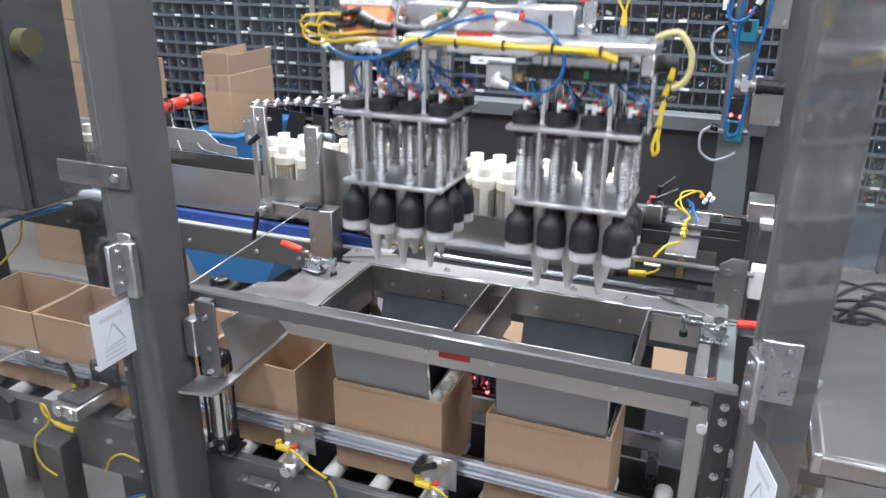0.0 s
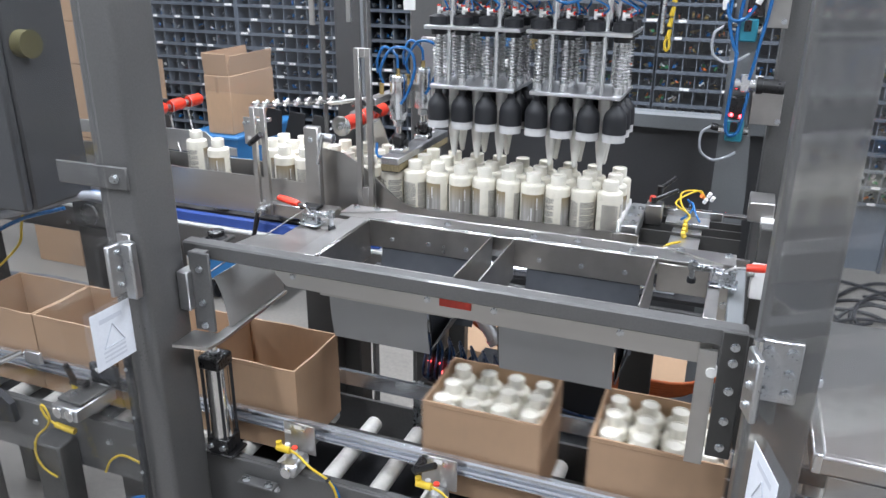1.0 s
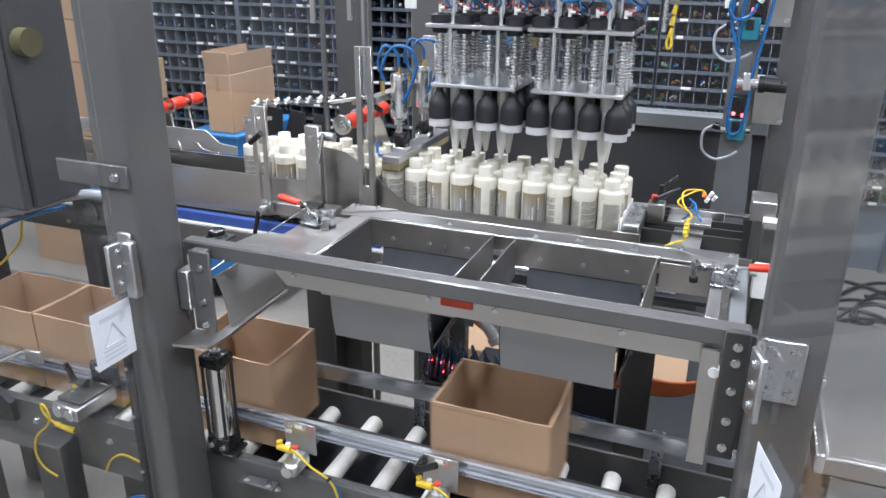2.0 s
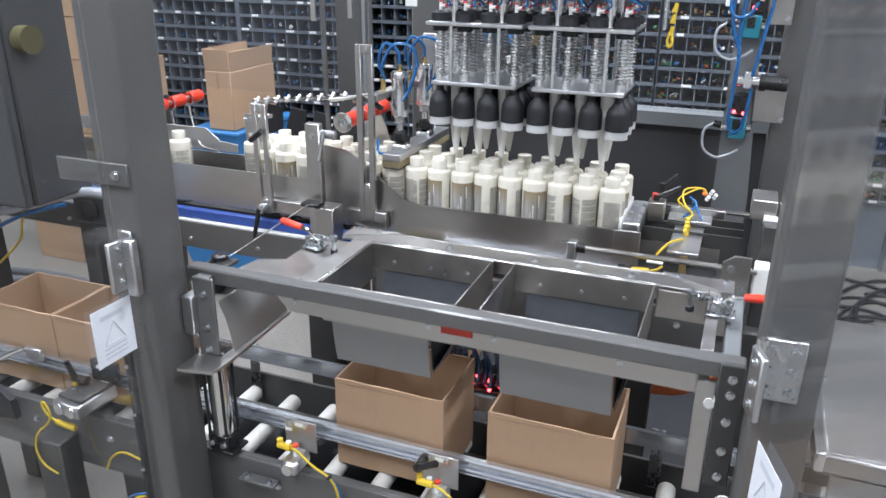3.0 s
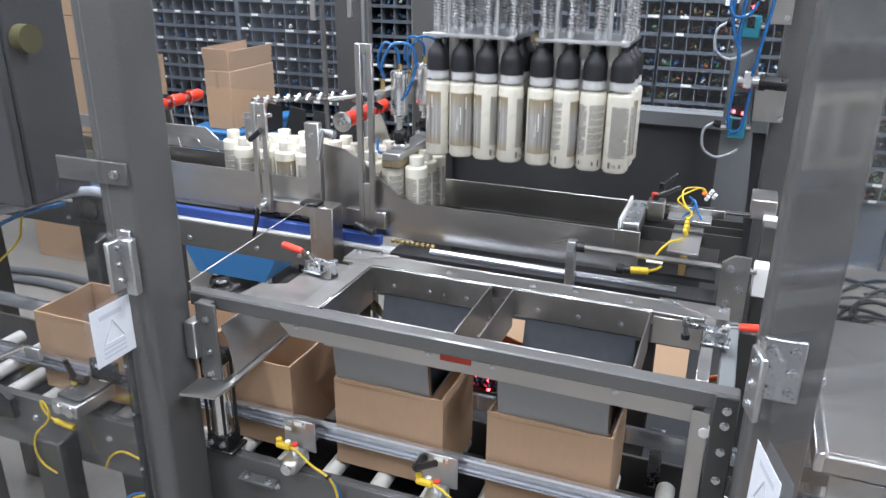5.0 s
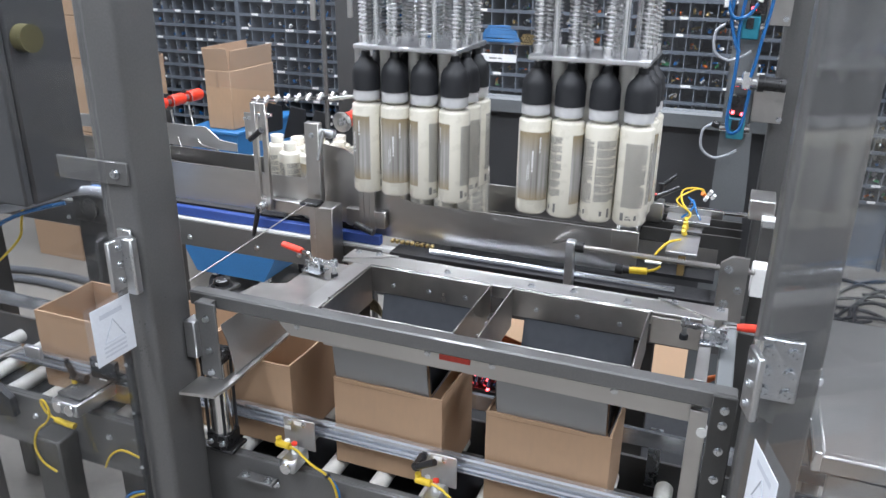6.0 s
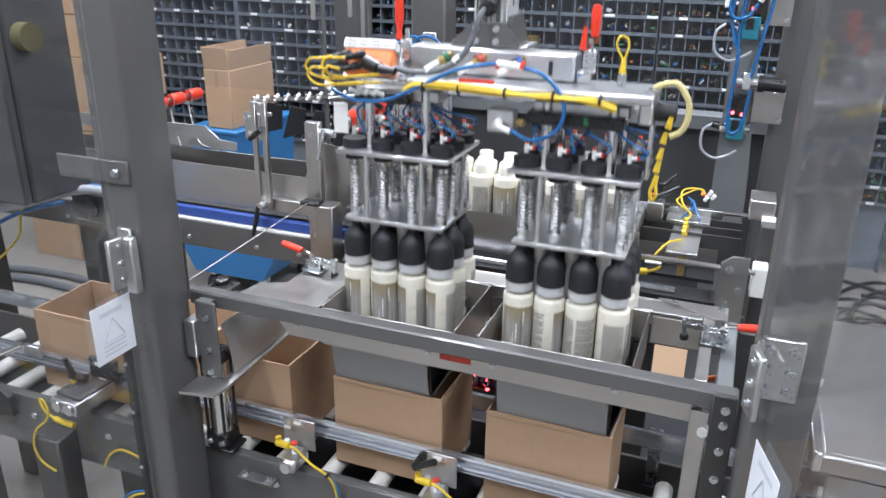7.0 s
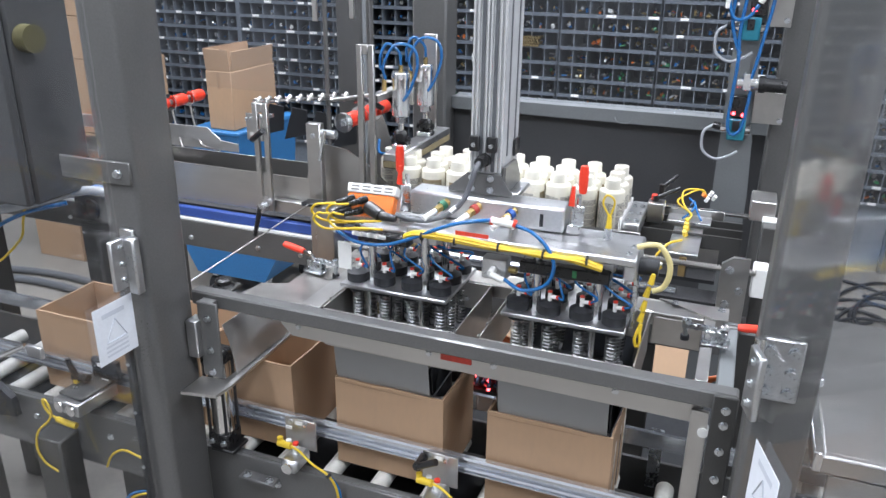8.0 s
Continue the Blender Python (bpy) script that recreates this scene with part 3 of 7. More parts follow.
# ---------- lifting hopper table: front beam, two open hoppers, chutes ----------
# Blue-grey sheet; the hopper's dark reflections are put into its colour.
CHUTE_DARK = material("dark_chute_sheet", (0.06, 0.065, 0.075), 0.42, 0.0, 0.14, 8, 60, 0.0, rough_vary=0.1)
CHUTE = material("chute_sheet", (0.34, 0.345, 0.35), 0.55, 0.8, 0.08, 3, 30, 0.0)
TABLE_Z = 1.10
table = thing("hopper_table", (-0.03, 0.12, TABLE_Z), "stainless lifting table with two open hoppers and toggle clamps", "hopper table")
Z = TABLE_Z
bm = bmesh.new()
box(bm, -0.54, 0.417, -0.012, 0.016, Z - 0.026, Z + 0.003, 0.003)
part("front_beam", bm, PAINT, table, "grey painted front beam", 30)
bm = bmesh.new()
prism(bm, [(-0.368, Z - 0.012), (0.37, Z - 0.012), (0.37, Z - 0.068), (0.36, Z - 0.072), (-0.345, Z - 0.066), (-0.366, Z - 0.045)], "y", 0.0170, 0.0205)
part("face_plate", bm, STAINLESS_H, table, "brushed stainless face plate")
bolts(table, [(xx, 0.0170, Z - 0.045) for xx in (-0.33, -0.075, 0.04, 0.24)], (0, -1, 0), 0.0045, 0.003)
tag_plate = boxpart("tag", (-0.053, 0.002, 0.0140, 0.0169, Z - 0.051, Z - 0.037), RED_DARK, table, 0.0005, "red anodised tag")


def hopper(x0, x1, y0, y1, label, f0, f1):
    """An open stainless box: four thin walls with a folded rim, curved skirts below."""
    th = 0.003
    rim = Z + 0.002
    for nm, d in (("rear_wall", (x0, x1, y1, y1 + th, Z - 0.052, rim)), ("side_wall", (x0, x0 + th, y0, y1, Z - 0.075, rim)),
                  ("side_wall", (x1 - th, x1, y0, y1, Z - 0.075, rim)), ("front_wall", (x0 + th, x1 - th, y0, y0 + th, Z - 0.075, rim - 0.004))):
        boxpart(nm, d, STAINLESS_DARK, table, 0.0008, label if nm == "rear_wall" else "")
    bm = bmesh.new()
    box(bm, x0 - 0.002, x1 + 0.002, y1 + th, y1 + 0.006, rim - 0.006, rim + 0.002, 0.001)
    part("rim", bm, ALU_BRIGHT, table)
    # chute flaps: bent sheets that reach into the carton
    prof = [(y0 + 0.036 + 0.014 * (k / 6) ** 2, Z - 0.075 - 0.105 * k / 6) for k in range(7)]
    part("chute_flap", prism(bmesh.new(), prof + [(p[0] + 0.002, p[1]) for p in prof[::-1]], "x", f0, f1), CHUTE, table, "bent stainless chute flap")
    prof = [(y1 + 0.0045 - 0.045 * (k / 6) ** 1.6, Z - 0.040 - 0.130 * k / 6) for k in range(7)]
    part("chute_flap", prism(bmesh.new(), prof + [(p[0] + 0.002, p[1]) for p in prof[::-1]], "x", x0 + 0.027, x1 - 0.022), CHUTE_DARK, table, "dark grey chute flap, dark reflections in its colour")
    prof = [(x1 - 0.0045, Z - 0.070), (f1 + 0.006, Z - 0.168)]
    part("chute_side", prism(bmesh.new(), prof + [(p[0] - 0.002, p[1]) for p in prof[::-1]], "y", y0 + 0.048, y1 - 0.008), CHUTE_DARK, table, "slanted chute side, dark reflections in its colour")
    for xx in (f0 - 0.004, f1 + 0.002):
        bm = bmesh.new()
        prism(bm, [(y0 + 0.042, Z - 0.095), (y1 - 0.03, Z - 0.095), (y1 - 0.06, Z - 0.165), (y0 + 0.052, Z - 0.165)], "x", xx, xx + 0.002)
        part("chute_side", bm, BLACK, table, "black flexible chute side")
    bolts(table, [(xx, y1, Z - 0.032) for xx in (x0 + 0.05, (x0 + x1) / 2, x1 - 0.05)], (0, -1, 0), 0.0035, 0.003)
    bolts(table, [(x1 - th, yy, Z - 0.034) for yy in (y0 + 0.06, y1 - 0.05)], (-1, 0, 0), 0.0035, 0.003)


hopper(-0.282, -0.030, 0.024, 0.222, "worn stainless hopper wall", -0.284, -0.094)
hopper(0.010, 0.264, 0.024, 0.224, "worn stainless hopper wall", 0.036, 0.228)
boxpart("bridge", (-0.028, 0.008, 0.20, 0.222, Z - 0.06, Z - 0.052), STAINLESS_DARK, table, 0.001)
bolts(table, [(-0.012, 0.10, Z - 0.05), (-0.012, 0.15, Z - 0.05)], (0, 0, 1), 0.005, 0.01)
# flanges round the hoppers
boxpart("rear_flange", (-0.352, 0.352, 0.232, 0.287, Z - 0.004, Z), STAINLESS_H, table, 0.001, "brushed stainless rear flange")
boxpart("rear_lip", (-0.352, 0.352, 0.284, 0.2875, Z - 0.05, Z + 0.001), STAINLESS_H, table, 0.001)
bm = box(bmesh.new(), -0.325, -0.287, 0.021, 0.231, Z - 0.004, Z, 0.001)
part("side_flange", bm, STAINLESS, table)
bm = bmesh.new()
prism(bm, [(-0.456, 0.021), (-0.327, 0.021), (-0.327, 0.222), (-0.398, 0.222), (-0.398, 0.098), (-0.446, 0.078)], "z", Z - 0.008, Z - 0.004)
part("deck_plate", bm, STAINLESS_DARK, table)
bm = box(bmesh.new(), 0.268, 0.352, 0.226, 0.231, Z - 0.058, Z - 0.006, 0.001)
part("end_sheet", bm, STAINLESS_DARK, table, "stainless end sheet")
boxpart("cross_tie", (0.268, 0.352, 0.06, 0.075, Z - 0.06, Z - 0.045), PAINT_DARK, table, 0.002)
boxpart("side_rail", (0.353, 0.372, 0.021, 0.25, Z - 0.05, Z), STAINLESS, table, 0.001)
boxpart("side_rail", (0.385, 0.41, 0.021, 0.27, Z - 0.045, Z - 0.012), PAINT_LIGHT, table, 0.002)
# corner ears
for pts in ([(-0.352, 0.2885), (-0.25, 0.2885), (-0.30, 0.262), (-0.352, 0.238)], [(0.27, 0.2885), (0.392, 0.2885), (0.392, 0.235), (0.37, 0.235)]):
    part("corner_plate", prism(bmesh.new(), pts, "z", Z + 0.0005, Z + 0.004), STAINLESS, table)
bolts(table, [(-0.335, 0.275, Z + 0.004), (-0.29, 0.278, Z + 0.004), (-0.13, 0.255, Z), (0.04, 0.255, Z), (0.12, 0.262, Z), (0.22, 0.255, Z), (0.3, 0.275, Z + 0.004), (0.38, 0.275, Z + 0.004)], (0, 0, 1), 0.0055, 0.004)
# left end: hanging plates that run along the post, and the sheet guard below
boxpart("end_plate", (-0.510, -0.466, -0.036, -0.0300, Z - 0.157, Z - 0.004), PAINT, table, 0.002)
boxpart("spacer", (-0.510, -0.48, -0.0298, -0.0125, Z - 0.03, Z - 0.006), PAINT, table, 0.001)
bolts(table, [(-0.487, -0.036, Z - zz) for zz in (0.035, 0.10, 0.145)], (0, -1, 0), 0.005, 0.005)
out = [(-0.455, Z - 0.157), (-0.458, Z - 0.125), (-0.466, Z - 0.09), (-0.478, Z - 0.06)]
bm = prism(bmesh.new(), out + [(p[0] - 0.002, p[1]) for p in out[::-1]], "y", -0.008, 0.175)
part("side_guard", bm, SATIN, table, "curved brushed stainless side guard", 60)
bm = prism(bmesh.new(), [(-0.512, -0.10), (-0.445, -0.088), (-0.440, -0.05), (-0.448, 0.175), (-0.462, 0.175), (-0.464, -0.035), (-0.512, -0.04)], "z", Z - 0.163, Z - 0.1575)
part("foot_bracket", bm, STAINLESS, table, "stainless foot bracket that runs on as a lip")
boxpart("slide_block", (-0.528, -0.505, -0.05, -0.018, Z - 0.115, Z - 0.04), ALUMINIUM, table, 0.002)
part("knob", lathe(bmesh.new(), [(0, 0.014), (0.013, 0.014), (0.016, 0.012), (0.016, 0.004), (0.021, 0.0), (0, 0)], 16, Matrix.Translation((-0.505, 0.042, Z - 0.004))), BLACK_GLOSS, table, "black stop knob")
boxpart("knob_base", (-0.53, -0.480, 0.0165, 0.066, Z - 0.012, Z - 0.0045), PAINT_DARK, table, 0.002)
# right end plates
boxpart("end_plate", (0.383, 0.418, -0.018, -0.0125, Z - 0.205, Z + 0.002), PAINT_DARK, table, 0.002)
bolts(table, [(0.402, -0.018, Z - zz) for zz in (0.02, 0.045, 0.09, 0.14, 0.185)], (0, -1, 0), 0.005, 0.005)
boxpart("hanger", (0.355, 0.381, 0.000, 0.007, Z - 0.235, Z - 0.04), STAINLESS, table, 0.001)
part("bush", rod(bmesh.new(), (0.376, 0.015, Z - 0.075), (0.376, -0.003, Z - 0.075), 0.008, 16), WHITE, table)


def toggle_clamp(at, turn, label):
    """Toggle clamp: base, link arms, spindle and a red grip."""
    t = tagged(new("toggle_clamp"), label, "toggle clamp", "toggle clamps")
    t.matrix_world = pose(*at, 0, 0, turn)
    bm = box(bmesh.new(), -0.022, 0.022, -0.017, 0.017, 0.0, 0.003, 0.001)
    box(bm, -0.018, 0.018, -0.008, -0.005, 0.003, 0.022, 0.001)
    box(bm, -0.018, 0.018, 0.005, 0.008, 0.003, 0.022, 0.001)
    part("base", bm, ZINC, t)
    bm = box(bmesh.new(), 0.0, 0.055, -0.004, 0.004, 0.018, 0.027, 0.001)
    rod(bm, (0.048, 0, 0.0), (0.048, 0, 0.034), 0.004, 8)
    rod(bm, (0.048, 0, 0.026), (0.048, 0, 0.032), 0.008, 6)
    part("arm", bm, ZINC, t)
    part("spindle_tip", rod(bmesh.new(), (0.048, 0, -0.004), (0.048, 0, 0.004), 0.007, 12), BLACK, t)
    bm = bmesh.new()
    tube(bm, [(0.004, 0, 0.014), (-0.012, 0, 0.030), (-0.035, 0, 0.034)], 0.004, 8)
    rod(bm, (0.012, -0.009, 0.014), (0.012, 0.009, 0.014), 0.004, 8)
    part("lever", bm, CHROME, t)
    bm = lathe(bmesh.new(), [(0, 0), (0.007, 0.001), (0.0085, 0.012), (0.0085, 0.04), (0.0075, 0.05), (0, 0.053)], 14,
               Matrix.Translation((-0.03, 0, 0.034)) @ Euler((0, radians(-84), 0)).to_matrix().to_4x4() @ Matrix.Diagonal((0.75, 1.0, 1, 1)))
    part("grip", bm, RED, t, "red plastic grip")
    return t


clamps = [toggle_clamp((-0.375, 0.165, Z + 0.0), -10, "zinc toggle clamp with a red grip on the table"),
          toggle_clamp((0.375, 0.15, Z + 0.002), 178, "zinc toggle clamp with a red grip on the table end")]

# lift cylinder behind the end plate
CYL_X, CYL_Y = -0.508, 0.004
t = thing("lift_cylinder", (CYL_X, CYL_Y, 0.70), "vertical pneumatic cylinder with black end caps", "pneumatic cylinder")
part("barrel", rod(bmesh.new(), (CYL_X, CYL_Y, 0.80), (CYL_X, CYL_Y, 0.952), 0.0215, 24), CHROME, t, "polished steel barrel")
for dx in (-0.019, 0.019):
    for dy in (-0.019, 0.019):
        part("tie_rod", rod(bmesh.new(), (CYL_X + dx, CYL_Y + dy, 0.80), (CYL_X + dx, CYL_Y + dy, 0.952), 0.0032, 8), BLACK, t, "black tie rod")
for z in (0.766, 0.952):
    boxpart("end_cap", (CYL_X - 0.0235, CYL_X + 0.0235, CYL_Y - 0.0235, CYL_Y + 0.0235, z, z + (0.034 if z < 0.9 else 0.026)), BLACK_GLOSS, t, 0.003)
boxpart("mount", (CYL_X - 0.02, CYL_X + 0.033, CYL_Y - 0.0235, CYL_Y + 0.03, 0.7575, 0.7655), BLACK_GLOSS, t, 0.002)
bolts(t, [(CYL_X - 0.014, CYL_Y - 0.0235, 0.782), (CYL_X + 0.014, CYL_Y - 0.0235, 0.782)], (0, -1, 0), 0.005, 0.005)
part("gland", rod(bmesh.new(), (CYL_X, CYL_Y, 0.978), (CYL_X, CYL_Y, 0.984), 0.010, 16), ZINC, t)
lift_rod = thing("piston_rod", (CYL_X, CYL_Y, 0.94), "polished piston rod that lifts the table", "piston rod")
part("shaft", rod(bmesh.new(), (CYL_X, CYL_Y, 0.82), (CYL_X, CYL_Y, Z - 0.027), 0.0065, 16), CHROME, lift_rod)
part("nut", rod(bmesh.new(), (CYL_X, CYL_Y, Z - 0.046), (CYL_X, CYL_Y, Z - 0.036), 0.011, 6), BLACK_GLOSS, lift_rod)



# ---------- bottles ----------
BOT_R, BOT_H, PITCH = 0.0268, 0.182, 0.0555


def arc_panel(bm, r, a0, a1, z0, z1, seg=10, mi=0):
    """A curved strip that follows the bottle's side, 0.3 mm thick."""
    for rr in (r,):
        lo, hi = [], []
        for k in range(seg + 1):
            a = radians(a0 + (a1 - a0) * k / seg)
            lo.append(bm.verts.new((rr * math.cos(a), rr * math.sin(a), z0)))
            hi.append(bm.verts.new((rr * math.cos(a), rr * math.sin(a), z1)))
        for k in range(seg):
            bm.faces.new((lo[k], lo[k + 1], hi[k + 1], hi[k])).material_index = mi
    return bm


def make_bottle():
    t = thing("bottle", (0, 0, -5), "cream plastic bottle with a clear window, flat cap", "bottle", "bottles on the line", local=True)
    R = BOT_R
    bm = lathe(bmesh.new(), [(0, 0.001), (R - 0.004, 0.0), (R, 0.005), (R, BOT_H - 0.0275), (R - 0.0007, BOT_H - 0.0250), (R - 0.0028, BOT_H - 0.0230), (R - 0.008, BOT_H - 0.0215), (0.0158, BOT_H - 0.0205), (0, BOT_H - 0.0205)], 28)
    part("body", bm, CREAM, t)
    bm = lathe(bmesh.new(), [(0.0158, BOT_H - 0.021), (0.0160, BOT_H - 0.019), (0.0160, BOT_H - 0.0015), (0.0152, BOT_H), (0.0138, BOT_H), (0.0132, BOT_H - 0.0025), (0, BOT_H - 0.0025)], 24)
    part("cap", bm, CREAM_CAP, t, "flat cream cap")
    part("window", arc_panel(bmesh.new(), R + 0.0003, -62, 62, 0.025, 0.139, 16), WINDOW, t, "opaque window painted with tan liquid and light streaks", 60)
    bm = bmesh.new()
    rnd = random.Random(5)
    z = 0.135
    while z > 0.033:     # a dense block of fine print
        arc_panel(bm, R + 0.0003, 103, 103 + rnd.choice((78, 78, 76, 74, 60)), z - 0.0013, z, 7)
        z -= 0.0024
    z, k = 0.135, 0
    while z > 0.036:     # a block of short paragraphs
        k += 1
        arc_panel(bm, R + 0.0003, 190, 190 + (rnd.choice((74, 74, 72, 68)) if k % 5 else 56), z - 0.0014, z, 7)
        z -= 0.0026 if k % 5 else 0.0040
    for a, w, z0, z1 in ((104, 12, 0.010, 0.023), (122, 20, 0.012, 0.014), (122, 16, 0.016, 0.018), (152, 8, 0.012, 0.020), (214, 9, 0.012, 0.020), (242, 9, 0.009, 0.024)):
        arc_panel(bm, R + 0.0003, a, a + w, z0, z1, 3)
    part("print", bm, PRINT, t, "rows of grey fine print", 60)
    bm = bmesh.new()
    for a, zs in ((18, ((0.112, 0.132), (0.106, 0.110))), (-6, ((0.080, 0.110), (0.074, 0.078))), (-15, ((0.062, 0.092),)), (-21, ((0.060, 0.086),))):
        for z0, z1 in zs:
            n = max(1, round((z1 - z0) / 0.004))
            for q in range(n):
                arc_panel(bm, R + 0.0008, a, a + (5.5 if a > -10 else 2.0), z0 + (z1 - z0) * q / n, z0 + (z1 - z0) * (q + 0.72) / n, 1)
    part("brand_mark", bm, WHITE, t, "upright rows of small white bars", 60)
    return t


proto = make_bottle()
rot = random.Random(11)
SPIN = [-119, -73, -155, -149, -76, 2, 77, 141]   # how each front-row bottle is turned, degrees


def bottle(x, y, z, spin=None, label=""):
    b = copy_thing(proto, pose(x, y, z, 0, 0, rot.uniform(0, 360) if spin is None else spin))
    if label:
        b["label"] = label
    return b


# ---------- cartons ----------
BOX_W, BOX_D, BOX_H = 0.222, 0.172, 0.19
BOX_Y = 0.066


def make_carton(label):
    """Open-topped corrugated carton in five panels; origin at its front left bottom corner."""
    t = thing("carton", (0, 0, -5), label, "carton", "cartons on the conveyor", local=True)
    w, d, h, th = BOX_W, BOX_D, BOX_H, 0.004
    rnd = random.Random(3)

    def panel(name, x0, x1, y0, y1, z0, z1, nx, ny):
        bm = box(bmesh.new(), x0, x1, y0, y1, z0, z1)
        bmesh.ops.subdivide_edges(bm, edges=[e for e in bm.edges if abs(e.verts[0].co.z - e.verts[1].co.z) < 1e-6 and e.calc_length() > 0.1], cuts=5, use_grid_fill=True)
        for v in bm.verts:
            if v.co.z > h * 0.9:
                f = math.sin(v.co.x * 23 + v.co.y * 31) * 0.0008
                v.co.x += nx * f
                v.co.y += ny * f
                v.co.z += 0.0007 * math.sin(v.co.x * 60 + v.co.y * 47)
        return part(name, bm, CARD, t)
    panel("front_panel", 0, w, 0, th, 0, h, 0, 1)
    panel("rear_panel", 0, w, d - th, d, 0, h, 0, 1)
    panel("side_panel", 0, th, th, d - th, 0, h, 1, 0)
    panel("side_panel", w - th, w, th, d - th, 0, h, 1, 0)
    part("bottom_panel", box(bmesh.new(), th, w - th, th, d - th, 0, th), CARD, t)
    # the upper creases of the cut-off flaps, a hair proud of the wall
    part("crease", box(bmesh.new(), 0.001, w - 0.001, -0.0006, 0.0, h - 0.008, h - 0.0065), CARD_IN, t)
    return t


carton_proto = make_carton("plain brown corrugated carton, open and empty")
cartons = {}
for k in "ABCDEFG":
    cartons[k] = copy_thing(carton_proto, pose(-0.3, BOX_Y, ZR))
for k in "AB":
    cartons[k]["label"] = "plain brown corrugated carton packed with twelve cream bottles"
boxed = []
jit = random.Random(8)
for k in "AB":
    for i in range(4):
        for j in range(3):
            off = (0.0285 + i * 0.055 + jit.uniform(-0.0006, 0.0006), 0.0305 + j * 0.0555 + jit.uniform(-0.001, 0.001), 0.0045 + jit.uniform(0, 0.006))
            boxed.append((k, off, bottle(0, 0, 0, label="cream plastic bottle packed upright in a carton")))

# ---------- infeed conveyor with three lanes ----------
BELT_Z = 1.07
LANES = (0.522, 0.5775, 0.633)
infeed = thing("infeed_conveyor", (-0.6, 0.57, 0), "stainless three-lane infeed conveyor with blue edge strip", "conveyor")
boxpart("belt", (-1.75, 0.36, 0.49, 0.665, BELT_Z - 0.008, BELT_Z - 0.0005), BELT_BLACK, infeed, 0, "black plastic chain belt")
boxpart("front_frame", (-1.75, -0.36, 0.435, 0.445, 0.975, 1.045), PAINT, infeed, 0.002)
boxpart("front_frame", (-0.36, 0.40, 0.40, 0.412, 0.95, 1.035), PAINT, infeed, 0.002)
boxpart("belt_strip", (-1.75, -0.37, 0.446, 0.464, 1.0505, 1.075), BLUE_BELT, infeed, 0.002, "blue conveyor chain edge")
boxpart("chain_mat", (-0.33, 0.40, 0.413, 0.476, 1.045, 1.055), BELT_BLACK, infeed, 0.001, "black textured chain mat")
boxpart("wear_strip", (-1.75, -0.30, 0.438, 0.46, 1.040, 1.0495), WHITE, infeed, 0.001, "white wear strip")
bm = bmesh.new()
prism(bm, [(-1.75, 1.085), (-0.40, 1.085), (-0.40, 1.064), (0.19, 1.064), (0.19, 1.155), (-0.29, 1.153), (-0.33, 1.162), (-0.36, 1.185), (-0.42, 1.235), (-0.47, 1.262), (-0.53, 1.27), (-0.58, 1.18), (-1.75, 1.183)], "y", 0.478, 0.482)
part("side_plate", bm, STAINLESS_H, infeed, "brushed stainless side plate with a swept shoulder")
boxpart("rear_plate", (-1.75, 0.36, 0.672, 0.676, 1.05, 1.16), STAINLESS_H, infeed, 0.001)
for y in (0.549, 0.606):
    boxpart("lane_divider", (-1.75, 0.36, y, y + 0.002, BELT_Z, BELT_Z + 0.045), STAINLESS_DARK, infeed, 0, "thin stainless lane divider")
for y in (0.552, 0.604, 0.655):
    boxpart("end_divider", (0.165, 0.40, y, y + 0.004, BELT_Z + 0.0, BELT_Z + 0.075), PAINT_DARK, infeed, 0)
bolts(infeed, [(xx, 0.435, 1.0) for xx in (-1.3, -1.05, -0.9, -0.7, -0.58, -0.44)] + [(xx, 0.40, 1.0) for xx in (-0.3, -0.15, 0.02, 0.15, 0.3)], (0, -1, 0), 0.005, 0.004)
part("shaft_cover", rod(bmesh.new(), (-0.24, 0.436, 1.060), (0.29, 0.436, 1.058), 0.0085, 16), RAIL, infeed, "white drive shaft sleeve")
bm = bmesh.new()
for k in range(9):
    box(bm, -0.34 + k * 0.012, -0.332 + k * 0.012, 0.440, 0.452, 1.066, 1.073, 0.001)
part("drive_chain", bm, BRASS, infeed)
for x in (-1.745, -0.5):
    boxpart("leg", (x, x + 0.06, 0.47, 0.53, 0.0, 0.94), PAINT_DARK, infeed, 0.003)
bm = bmesh.new()
prism(bm, [(-1.75, 1.183), (-0.98, 1.183), (-0.98, 1.19), (-1.02, 1.22), (-1.75, 1.22)], "y", 0.69, 0.694)
part("rear_guide", bm, SATIN, infeed)


def slotted_bar(x, y, z0, z1, w, label, handle=True):
    """Vertical slotted adjusting bar."""
    t = thing("slotted_bracket", (x, y, z0), label, "bracket", "slotted brackets")
    bm = bmesh.new()
    s = w * 0.18
    box(bm, x - w / 2, x - s, y - 0.005, y + 0.005, z0, z1, 0.001)
    box(bm, x + s, x + w / 2, y - 0.005, y + 0.005, z0, z1, 0.001)
    box(bm, x - s, x + s, y - 0.005, y + 0.005, z1 - 0.02, z1, 0.001)
    box(bm, x - s, x + s, y - 0.005, y + 0.005, z0, z0 + (0.03 if handle else 0.11), 0.001)
    part("bar", bm, STAINLESS, t)
    if handle:
        hz = z0 + 0.012
        part("clamp_hub", rod(bmesh.new(), (x, y - 0.005, hz), (x, y - 0.03, hz), 0.011, 14), ZINC, t)
        part("handle", rod(bmesh.new(), (x - 0.002, y - 0.026, hz), (x - 0.018, y - 0.034, hz - 0.07), 0.007, 10, 0.0045), BLACK_GLOSS, t, "black clamping lever")
    return t


